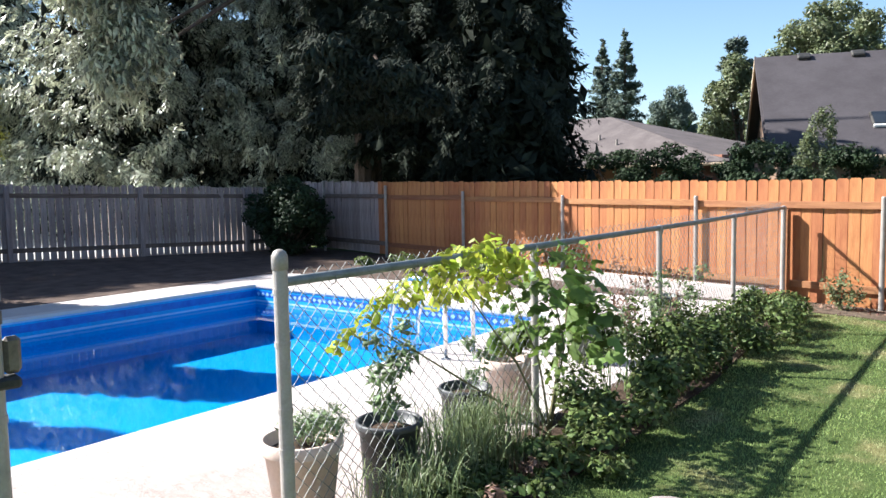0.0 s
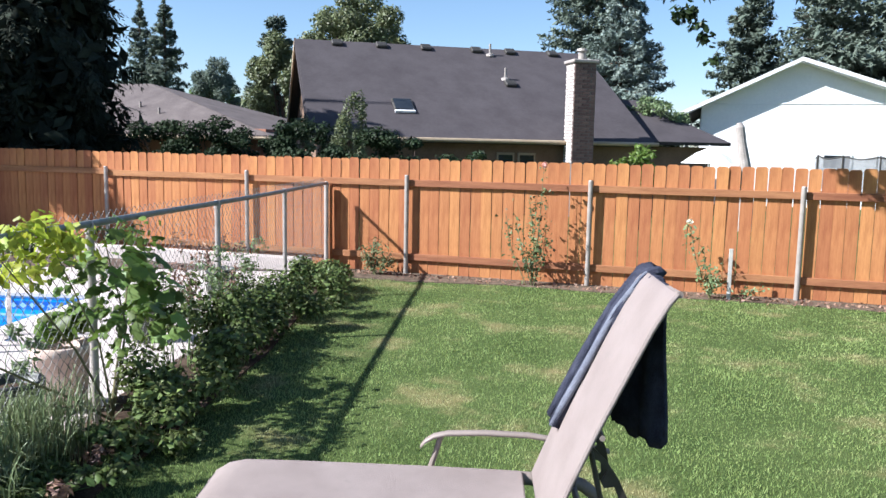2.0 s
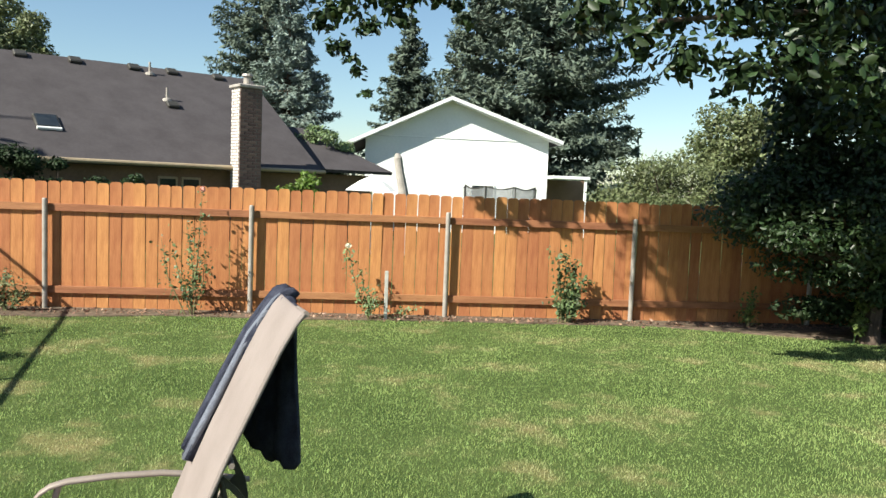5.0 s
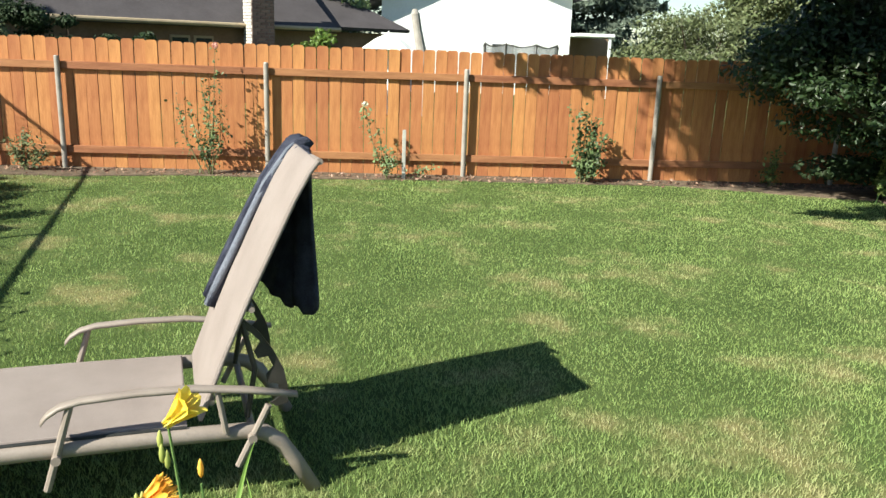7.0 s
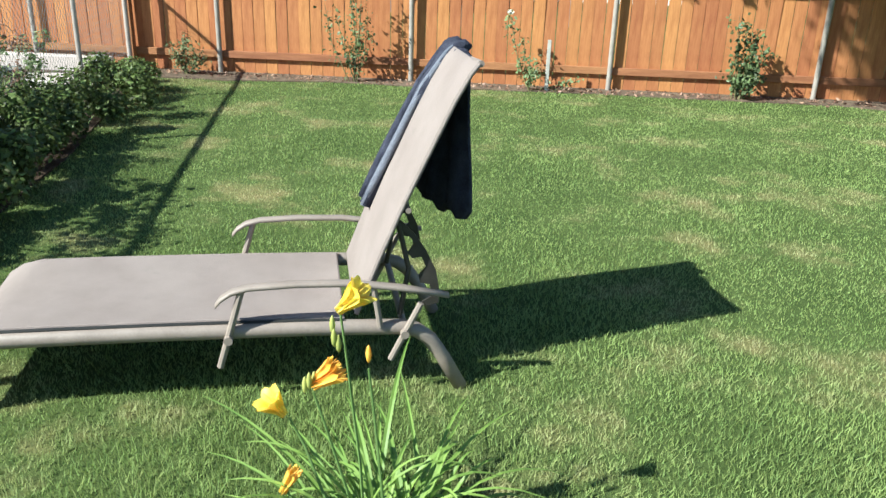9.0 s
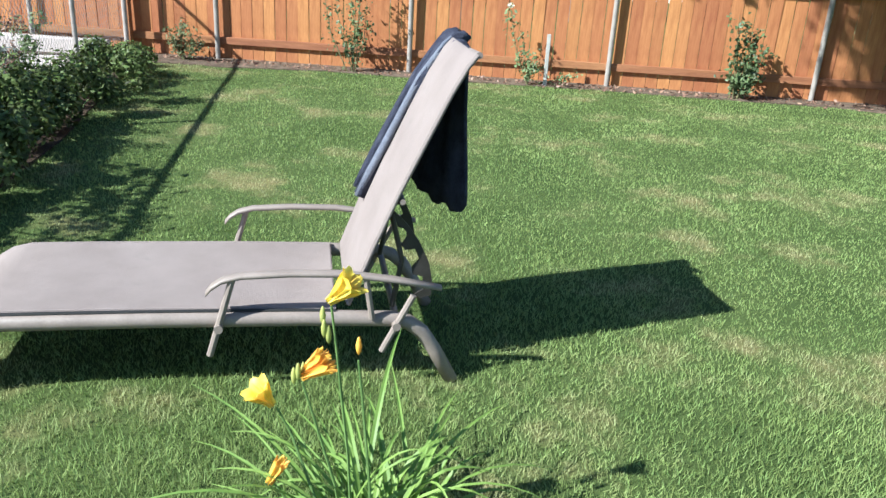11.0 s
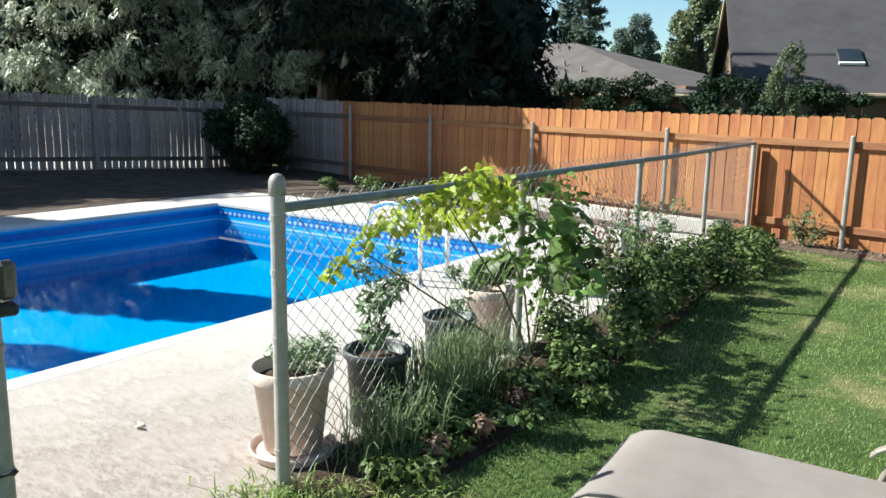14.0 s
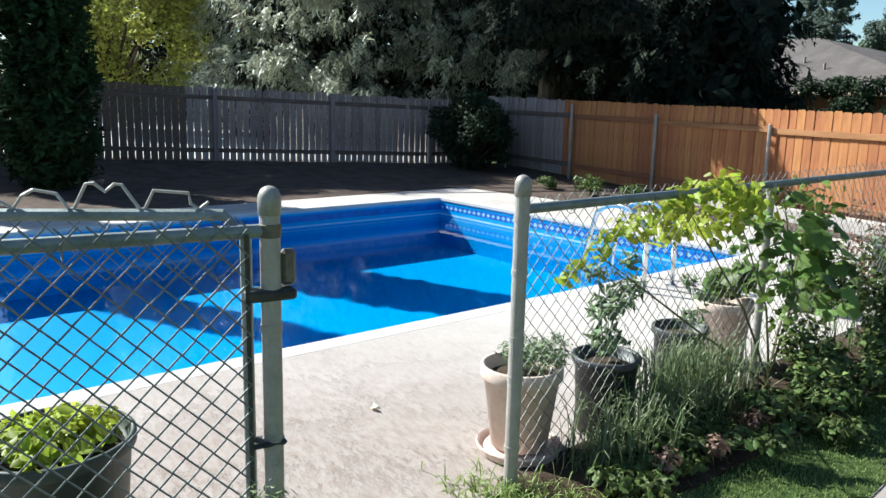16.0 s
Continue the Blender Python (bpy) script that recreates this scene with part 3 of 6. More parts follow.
back_bed = [pool(U0 - 0.9, V0 - 3), pool(U0 - 0.9, V1 + 1.25), LINK_E + Vector((-0.1, -0.2, 0)), LINK_E + Vector((-0.1, 0.4, 0)), Vector((GREY_X - 0.3, FENCE_Y + 0.2, 0)), Vector((GREY_X - 0.3, -4, 0))]
solid("dirt_border", Geo().prism([(*p[:2], 0.0) for p in back_bed], 0.0, (0, 0, 0.02)), DIRT, "dry brown dirt border behind the pool", "soil", "structure")

# ---------------------------------------------------------------- wooden fences
def picket_mesh(name, mat, width, height, ear, thick=0.018):
    h = width / 2
    outline = [(-h, 0, 0), (h, 0, 0), (h, 0, height - ear), (h - ear, 0, height), (-h + ear, 0, height), (-h, 0, height - ear)]
    me = Geo().prism(outline, 0.0, (0, thick, 0)).mesh(name, mat)
    fix_normals(me)
    return me


def piece(name, me, parent, place):
    ob = new(name, me)
    attach(ob, parent)
    ob.matrix_basis = place
    return ob


rng = np.random.default_rng(3)
cedar_fence = thing("wooden_fence", "orange-brown cedar board fence on round steel posts", "fence", (-2, FENCE_Y, 0))
pickets = [picket_mesh("picket", CEDAR, w, h, 0.022) for w, h in ((0.138, 1.541), (0.139, 1.546), (0.137, 1.536), (0.138, 1.550))]
old_pickets = [picket_mesh("old_picket", GREY_WOOD, 0.137, h, 0.022) for h in (1.53, 1.56)]
x = -15.9
while x < 12.0:
    rise = max(0.0, -x - 5.0) * 0.008
    place = pose(x, FENCE_Y, 0.01 + rise + rng.normal() * 0.003, rng.normal() * 0.2, rng.normal() * 0.25, rng.normal() * 0.8)
    piece("picket", (pickets if x > -12.6 else old_pickets)[rng.integers(0, 4 if x > -12.6 else 2)], cedar_fence, place)
    x += 0.1435 + abs(rng.normal()) * 0.0015
post_xs = [-0.08 + 2.44 * k for k in range(-6, 6)]
for px in post_xs:
    z = 1.345 + max(0.0, -px - 8.5) * 0.05
    g = Geo().lathe([(0.0302, -0.1), (0.0302, z - 0.012), (0.024, z)], (px, FENCE_Y - 0.075, 0), 14)
    part("post", g, STEEL, cedar_fence, "round galvanised steel post", smooth=False)
for k in range(len(post_xs) - 1):
    a, b = post_xs[k], post_xs[k + 1]
    rise = max(0.0, -(a + b) / 2 - 5.0) * 0.008
    for z, h in ((1.235 + rise, 0.089), (0.235 + rise, 0.089)):
        g = Geo().board(((a + b) / 2, FENCE_Y - 0.022, z), (b - a - 0.008, 0.038, h), bevel=0.004)
        part("rail", g, CEDAR_RAIL if a > -12.6 else GREY_RAIL, cedar_fence)
g = Geo().board((-3.66, FENCE_Y - 0.10, 0.58), (0.085, 0.088, 1.2), bevel=0.006)
solid("fence_stub_post", g, CEDAR_RAIL, "short brown square timber post beside the fence", "post")

grey_fence = thing("weathered_fence", "grey weathered board fence with narrow gaps", "fence", (GREY_X, 4, 0))
grey_pickets = [picket_mesh("grey_picket", GREY_WOOD, w, h, 0.0205, 0.042) for w, h in ((0.114, 1.53), (0.117, 1.545), (0.112, 1.52))]
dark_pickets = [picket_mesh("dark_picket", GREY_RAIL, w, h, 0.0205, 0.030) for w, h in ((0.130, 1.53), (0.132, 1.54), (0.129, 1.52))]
y = 11.0
while y > -7.0:
    rise = max(0.0, 9.7 - y) * 0.030 + 0.01
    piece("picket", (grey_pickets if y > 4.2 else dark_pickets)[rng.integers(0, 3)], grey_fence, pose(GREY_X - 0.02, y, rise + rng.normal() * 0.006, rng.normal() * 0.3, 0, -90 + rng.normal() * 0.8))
    y -= 0.1435
for py in (9.72, 7.30, 4.75, 2.2, -0.3, -2.8, -5.3):
    rise = max(0.0, 9.7 - py) * 0.030
    g = Geo().board((GREY_X + 0.08, py, 0.755 + rise / 2), (0.085, 0.085, 1.53 + rise), bevel=0.006)
    part("post", g, GREY_WOOD, grey_fence)
ys_b = np.linspace(10.6, -7.5, 24)
vs, fs = [], []
for yb in ys_b:
    up = max(0.0, 9.7 - yb) * 0.030
    vs += [(GREY_X + 2.2, yb, 0.015), (GREY_X + 0.9, yb, 0.03 + 0.55 * up + 0.03 * math.sin(2.7 * yb)), (GREY_X + 0.10, yb, 0.04 + up), (GREY_X - 0.5, yb, 0.04 + up), (GREY_X - 0.9, yb, 0.0)]
for i in range(len(ys_b) - 1):
    for k in range(4):
        q = 5 * i + k
        fs.append((q, q + 5, q + 6, q + 1))
solid("dirt_bank", Geo().add(vs, fs), DIRT, "low bank of dry dirt under the weathered fence", "soil", "structure")
# pale sheet added behind the boards so the gaps between them show bright
solid("gravel_yard", Geo().prism([(-16.3, -12, 0), (-16.3, 11.5, 0), (-60, 26, 0), (-60, -12, 0)], 0.0, (0, 0, 0.012)), BRIGHT_GROUND, "pale ground sheet added to brighten gaps in weathered fence", "gravel", "structure")
ys = [11.1, 9.72, 7.30, 4.75, 2.2, -0.3, -2.8, -5.3]
for k in range(len(ys) - 1):
    a, b = ys[k], ys[k + 1]
    rise = max(0.0, 9.7 - (a + b) / 2) * 0.030
    slope = math.degrees(math.atan(0.03)) if a < 9.8 else 0.0
    tilt = Matrix.Rotation(radians(slope), 3, "X")
    for z in (1.335, 0.26):
        g = Geo().board((GREY_X + 0.018, (a + b) / 2, z + rise), (0.036, a - b - 0.09, 0.089), tilt=Matrix.Rotation(-radians(slope), 3, "X"))
        part("rail", g, GREY_RAIL, grey_fence)


# ---------------------------------------------------------------- chain-link fence and gate
def link_mesh(start, along, length, z0, z1, wire=0.0018, cell=0.078):
    """Woven wire: upright zigzag wires, each hooked into the next, with twisted tips above the top."""
    g = Geo()
    across = along.cross(Vector((0, 0, 1))).normalized()
    half = cell / 2
    n = int(length / half)
    steps = int((z1 - z0) / half)
    vs, fs = [], []

    def bar(a, b):
        ahead = (b - a).normalized()
        s1 = across * wire
        s2 = ahead.cross(across).normalized() * wire
        k = len(vs)
        for p in (a, b):
            vs.extend([p + s1, p + s1 * 0.5 + s2 * 0.87, p - s1 * 0.5 + s2 * 0.87, p - s1, p - s1 * 0.5 - s2 * 0.87, p + s1 * 0.5 - s2 * 0.87])
        for i in range(6):
            j = (i + 1) % 6
            fs.append((k + i, k + j, k + 6 + j, k + 6 + i))

    for w in range(n):
        s0 = w * half
        for k in range(steps + 1):
            sa, sb = (0.0, half) if (k + w) % 2 == 0 else (half, 0.0)
            za, zb = z0 + k * half, z0 + (k + 1) * half
            if k == steps:
                zb = za + half * 0.75
                sb = sa + (sb - sa) * 0.75
            lift = wire * (1 if w % 2 else -1)
            bar(start + along * (s0 + sa) + Vector((0, 0, za)) + across * lift, start + along * (s0 + sb) + Vector((0, 0, zb)) + across * lift)
    return g.add(vs, fs)


link_fence = thing("chain_link_fence", "galvanised chain-link fence with tube top rail", "fence", tuple(LINK_A))
RAIL_Z = 1.205
cap_profile = [(0.030, 0.0), (0.0335, 0.001), (0.0345, 0.045), (0.033, 0.058), (0.026, 0.074), (0.014, 0.083), (0.002, 0.086)]


def terminal_post(base, height, parent):
    part("post", Geo().lathe([(0.0302, -0.15), (0.0302, height - 0.07)], tuple(base), 18), POST_STEEL, parent, smooth=False)
    part("post_cap", Geo().lathe(cap_profile, (base[0], base[1], height - 0.085), 18), STEEL, parent, "domed grey steel post cap", smooth=True)


def band(base, z, parent, r=0.0335, tall=0.022):
    part("tension_band", Geo().lathe([(r - 0.004, -tall / 2), (r, -tall / 2), (r, tall / 2), (r - 0.004, tall / 2)], (base[0], base[1], z), 18), POST_STEEL, parent)


terminal_post(LINK_A, 1.372, link_fence)
for z in (0.22, 0.53, 0.70, 0.98, 1.20):
    band(LINK_A, z, link_fence)
for k in range(1, 5):
    p = LINK_A + LINK_D * LINK_STEP * k
    r = 0.024 if k < 4 else 0.030
    part("post", Geo().lathe([(r, -0.15), (r, RAIL_Z - 0.02), (r * 0.9, RAIL_Z - 0.005)], tuple(p), 14), POST_STEEL, link_fence)
    part("rail_cap", Geo().lathe([(r * 0.8, RAIL_Z - 0.05), (r + 0.005, RAIL_Z - 0.045), (r + 0.005, RAIL_Z - 0.005), (0.022, RAIL_Z + 0.022), (0.006, RAIL_Z + 0.027)], tuple(p), 12), POST_STEEL, link_fence)
part("top_rail", Geo().tube([LINK_A + Vector((0, 0, RAIL_Z + 0.03)), LINK_A + LINK_D * 2.0 + Vector((0, 0, RAIL_Z + 0.012)), LINK_A + LINK_D * 5.0 + Vector((0, 0, RAIL_Z - 0.004)), LINK_E + Vector((0, 0, RAIL_Z))], 0.0212, 12), RAIL_STEEL, link_fence)
part("wire_mesh", link_mesh(LINK_A + LINK_D * 0.03 - POOL_N * 0.026, LINK_D, (LINK_E - LINK_A).length - 0.05, 0.04, 1.262), WIRE, link_fence, "woven galvanised wire mesh", smooth=None)
for k in range(14):
    p = LINK_A + LINK_D * (0.3 + 0.58 * k) + Vector((0, 0, RAIL_Z + 0.014))
    ring = [p + POOL_N * (0.026 * math.cos(a)) + Vector((0, 0, 0.026 * math.sin(a))) for a in np.linspace(0, 2 * math.pi, 9)]
    part("tie_wire", Geo().tube(ring, 0.0022, 5), WIRE, link_fence)

# fixed panel beyond the gate post
panel = thing("chain_link_fence", "galvanised chain-link fence panel beside the open gate", "fence", tuple(GATE_POST))
terminal_post(GATE_POST, 1.405, panel)
for z in (0.25, 0.62, 0.98, 1.27):
    band(GATE_POST, z, panel)
PD = Vector((0.0, -1.0, 0))
part("top_rail", Geo().tube([GATE_POST + Vector((0, 0, 1.275)), GATE_POST + PD * 3.2 + Vector((0, 0, 1.262))], 0.0212, 12), RAIL_STEEL, panel)
part("wire_mesh", link_mesh(GATE_POST + PD * 0.07 + Vector((0.024, 0, 0)), PD, 3.1, 0.04, 1.31, wire=0.0030), WIRE, panel, "woven galvanised wire mesh", smooth=None)
part("tension_bar", Geo().board(tuple(GATE_POST + PD * 0.075 + Vector((0.026, 0, 0.65))), (0.006, 0.014, 1.24), bevel=0.002), BLACK_METAL, panel)
part("post", Geo().lathe([(0.024, -0.15), (0.024, 1.25)], tuple(GATE_POST + PD * 3.2), 12), POST_STEEL, panel)
for s in (0.55, 1.15, 1.75):
    p = GATE_POST + PD * s + Vector((0, 0, 1.272))
    ring = [p + Vector((0.026 * math.cos(a), 0, 0.026 * math.sin(a) - (0.02 if 3.5 < a < 6 else 0))) for a in np.linspace(0, 2 * math.pi, 9)]
    part("tie_wire", Geo().tube(ring, 0.0025, 5), WIRE, panel)

GD = Vector((-0.333, -0.943, 0)).normalized()
gate = thing("chain_link_gate", "open chain-link gate with bent wire ornament on top", "gate", tuple(GATE_POST))
gs = GATE_POST + GD * 0.07
ge = GATE_POST + GD * 1.10
corner_pts = [gs + Vector((0, 0, 0.08)), gs + Vector((0, 0, 1.26)), gs + GD * 0.06 + Vector((0, 0, 1.32)), ge - GD * 0.06 + Vector((0, 0, 1.32)), ge + Vector((0, 0, 1.26)), ge + Vector((0, 0, 0.08)), gs + Vector((0, 0, 0.08))]
part("gate_frame", Geo().tube(corner_pts, 0.0175, 10), RAIL_STEEL, gate)
part("wire_mesh", link_mesh(gs + Vector((0, 0, 0)), GD, 1.02, 1.13, 1.29), WIRE, gate, "woven galvanised wire mesh", smooth=None)
crest = []
for s, h in ((0.10, 0.02), (0.125, 0.0), (0.15, 0.015), (0.155, 0.045), (0.25, 0.052), (0.275, 0.0), (0.29, 0.0), (0.335, 0.068), (0.355, 0.07), (0.38, 0.048), (0.41, 0.072),
             (0.43, 0.07), (0.465, 0.0), (0.48, 0.0), (0.51, 0.042), (0.57, 0.052), (0.60, 0.035), (0.625, 0.0), (0.66, 0.02), (0.72, 0.05), (0.78, 0.0), (0.82, 0.04), (0.95, 0.05), (1.0, 0.0)):
    crest.append(gs + GD * s + Vector((0, 0, 1.338 + h)))
part("wire_ornament", Geo().tube(crest, 0.0052, 7), POST_STEEL, gate, "bent steel wire crest along the gate top")
latch = part("latch", Geo().board(tuple(GATE_POST + Vector((-0.01, 0.055, 1.16))), (0.03, 0.05, 0.11), turn=8, bevel=0.012), LATCH_STEEL, gate, "brown-grey gate latch box on the post")
part("hinge", Geo().board(tuple(GATE_POST + Vector((0.0, -0.005, 1.085))), (0.074, 0.150, 0.034), turn=0, bevel=0.008), BLACK_METAL, gate, "rusty dark hinge clamp")
part("rail_end", Geo().lathe([(0.030, -0.020), (0.0345, -0.018), (0.0345, 0.018), (0.030, 0.020)], tuple(GATE_POST + Vector((0, 0, 1.275))), 18), LATCH_STEEL, gate, "dark clamp holding the top rail")
part("hinge", Geo().board(tuple(GATE_POST + Vector((0.0, -0.02, 0.62))), (0.070, 0.11, 0.018), turn=0, bevel=0.008), BLACK_METAL, gate, "rusty dark hinge clamp")
part("hinge", Geo().board(tuple(GATE_POST + Vector((0.0, -0.02, 0.25))), (0.07, 0.11, 0.018), turn=0, bevel=0.008), BLACK_METAL, gate, "rusty dark hinge clamp")

# ---------------------------------------------------------------- houses
HE, HG = Vector((0.848, 0.53, 0)).normalized(), Vector((-0.53, 0.848, 0)).normalized()
H0 = Vector((-7.85, 19.3, 0))
EAVE, RIDGE, RUN, LONG = 2.16, 4.81, 4.5, 9.05


def at_house(s, d, z):
    return H0 + HE * s + HG * d + Vector((0, 0, z))


house = thing("house", "single-storey house with large dark shingle roof and brick chimney", "house", tuple(at_house(LONG / 2, RUN, 0)))


def slab(points, thick, name, mat, parent, label=""):
    a, b, c = (Vector(points[i]) for i in range(3))
    nrm = (b - a).cross(c - a).normalized()
    if nrm.z < 0:
        nrm = -nrm
    return part(name, Geo().prism(points, 0.0, nrm * thick), mat, parent, label)


slab([at_house(-0.3, -0.45, EAVE - 0.3), at_house(LONG, -0.45, EAVE - 0.3), at_house(LONG, RUN, RIDGE), at_house(-0.3, RUN, RIDGE)], 0.12, "roof", SHINGLE, house, "dark grey-brown shingle roof")
slab([at_house(-0.3, RUN, RIDGE), at_house(LONG, RUN, RIDGE), at_house(LONG, 2 * RUN + 0.45, EAVE - 0.3), at_house(-0.3, 2 * RUN + 0.45, EAVE - 0.3)], 0.12, "roof", SHINGLE, house, "dark grey-brown shingle roof")
body = Geo().prism([at_house(0, 0, -0.5), at_house(0, 0, EAVE), at_house(0, RUN, RIDGE - 0.05), at_house(0, 2 * RUN, EAVE), at_house(0, 2 * RUN, -0.5)], 0.0, HE * (LONG - 0.3))
part("wall", body, BROWN_WALL, house)
part("bargeboard", Geo().prism([at_house(-0.34, 2 * RUN + 0.5, EAVE - 0.44), at_house(-0.34, 2 * RUN + 0.5, EAVE - 0.20), at_house(-0.34, RUN, RIDGE + 0.14), at_house(-0.34, RUN, RIDGE - 0.12)], 0, HE * 0.05), TRIM_TAN, house, "tan timber bargeboard")
part("bargeboard", Geo().prism([at_house(-0.34, -0.5, EAVE - 0.40), at_house(-0.34, -0.5, EAVE - 0.26), at_house(-0.34, RUN, RIDGE + 0.12), at_house(-0.34, RUN, RIDGE - 0.02)], 0, HE * 0.05), SHINGLE, house)
part("gutter", Geo().tube([at_house(-0.3, -0.5, EAVE - 0.22), at_house(LONG + 0.1, -0.5, EAVE - 0.22)], 0.055, 8), TRIM_TAN, house, "pale metal gutter")
slope = (RIDGE - EAVE + 0.3) / (RUN + 0.45)


def on_roof(s, f):
    """A point on the front roof: s metres along, f from the ridge (0) to the eave (1)."""
    d = RUN * (1 - f)
    return at_house(s, d, RIDGE + 0.15 - slope * (RUN - d))


roof_tilt = Matrix((HE, HG * math.cos(math.atan(slope)) + Vector((0, 0, math.sin(math.atan(slope)))), Vector((0, 0, 0)))).transposed()
roof_tilt.col[2] = roof_tilt.col[0].cross(roof_tilt.col[1])
for s in (0.92, 2.27, 3.66, 5.28, 6.4, 7.85):
    part("roof_vent", Geo().board(on_roof(s, 0.065) + Vector((0, 0, 0.04)), (0.34, 0.3, 0.12), bevel=0.03, tilt=roof_tilt), BLACK_METAL, house, "low dark roof vent")
part("roof_vent", Geo().board(on_roof(5.78, 0.50) + Vector((0, 0, 0.04)), (0.34, 0.3, 0.12), bevel=0.03, tilt=roof_tilt), BLACK_METAL, house, "low dark roof vent")
for s, f in ((5.72, 0.43), (5.68, 0.11)):
    p = on_roof(s, f)
    part("vent_pipe", Geo().lathe([(0.14, -0.05), (0.12, 0.03), (0.035, 0.06), (0.035, 0.34)], tuple(p), 10), STEEL, house, "short grey vent pipe")
sky_c = on_roof(2.3, 0.79)
light_frame = part("skylight", Geo().board(sky_c, (0.56, 0.66, 0.12), bevel=0.02, tilt=roof_tilt), BLACK_METAL, house, "small dark-framed skylight")
part("skylight_sill", Geo().board(sky_c - roof_tilt.col[1] * 0.36 + roof_tilt.col[2] * 0.03, (0.56, 0.07, 0.07), bevel=0.01, tilt=roof_tilt), TRIM_WHITE, house, "white skylight sill")
pane = Geo().board(sky_c + roof_tilt.col[2] * 0.06, (0.48, 0.58, 0.02), bevel=0.004, tilt=roof_tilt)
ob = new("pane", pane.mesh("pane", DARK_GLASS))
ob.parent = light_frame
# low wing with its own ridge, shaded porch
slab([at_house(LONG - 0.2, 0.9, EAVE - 0.2), at_house(LONG + 3.3, 0.9, EAVE - 0.2), at_house(LONG + 1.7, RUN - 0.5, 3.35), at_house(LONG - 1.2, RUN - 0.5, 3.35)], 0.1, "wing_roof", SHINGLE, house)
slab([at_house(LONG - 1.2, RUN - 0.5, 3.35), at_house(LONG + 1.7, RUN - 0.5, 3.35), at_house(LONG + 3.3, 2 * RUN, EAVE - 0.2), at_house(LONG - 0.2, 2 * RUN, EAVE - 0.2)], 0.1, "wing_roof", SHINGLE, house)
part("wing_wall", Geo().prism([at_house(LONG - 0.3, 1.4, -0.5), at_house(LONG + 2.9, 1.4, -0.5), at_house(LONG + 2.9, 2 * RUN - 0.6, -0.5), at_house(LONG - 0.3, 2 * RUN - 0.6, -0.5)], 0, (0, 0, EAVE + 0.25)), BROWN_WALL, house)
for s in (4.9, 5.5):
    win = part("window", Geo().board(at_house(s, -0.02, 1.15), (0.5, 0.06, 1.0), turn=math.degrees(math.atan2(HE.y, HE.x))), TRIM_TAN, house, "small tan-framed window")
    ob = new("pane", Geo().board(at_house(s, -0.05, 1.15), (0.4, 0.02, 0.88), turn=math.degrees(math.atan2(HE.y, HE.x))).mesh("pane", DARK_GLASS))
    ob.parent = win
# chimney of single bricks round a mortar core
yaw = math.degrees(math.atan2(HE.y, HE.x))
ch = at_house(6.73, -0.62, 0)
chimney = thing("chimney", "tall brown brick chimney with flue", "chimney", tuple(ch))
part("mortar_core", Geo().board(ch + Vector((0, 0, 1.85)), (0.60, 0.56, 4.3), turn=yaw, bevel=0.005), DARK_MORTAR, chimney)
brick_me = Geo().board((0, 0, 0), (0.215, 0.10, 0.062), bevel=0.004).mesh("brick", BRICK)
side_me = Geo().board((0, 0, 0), (0.215, 0.10, 0.062), bevel=0.004).mesh("brick", SUNLIT_BRICK)
side_half = Geo().board((0, 0, 0), (0.105, 0.10, 0.062), bevel=0.004).mesh("brick", SUNLIT_BRICK)
half_me = Geo().board((0, 0, 0), (0.105, 0.10, 0.062), bevel=0.004).mesh("brick", BRICK)
turned = Matrix.Rotation(radians(yaw), 4, "Z")
row = 0
for z in np.arange(1.45, 4.0, 0.077):
    offs = (-0.2, 0.03, 0.235) if row % 2 else (-0.245, -0.07, 0.165)
    for o in offs:
        me = half_me if o in (-0.245, 0.235) else brick_me
        piece("brick", me, chimney, Matrix.Translation(ch + Vector((0, 0, z)) + turned.to_3x3() @ Vector((o, -0.245, 0))) @ turned)
    for o in ((-0.12, 0.12) if row % 2 else (-0.2, 0.0, 0.2)):
        me = side_half if row % 2 == 0 and abs(o) > 0.1 else side_me
        piece("brick", me, chimney, Matrix.Translation(ch + Vector((0, 0, z)) + turned.to_3x3() @ Vector((-0.265, o, 0))) @ turned @ Matrix.Rotation(radians(90), 4, "Z"))
    row += 1
part("cap", Geo().board(ch + Vector((0, 0, 4.03)), (0.72, 0.68, 0.09), turn=yaw, bevel=0.02), MORTAR, chimney, "concrete chimney cap")
part("flue", Geo().lathe([(0.10, 0.0), (0.10, 0.22), (0.15, 0.24), (0.13, 0.30), (0.02, 0.31)], tuple(ch + Vector((0, 0, 4.07))), 12), STEEL, chimney, "metal flue with hat")

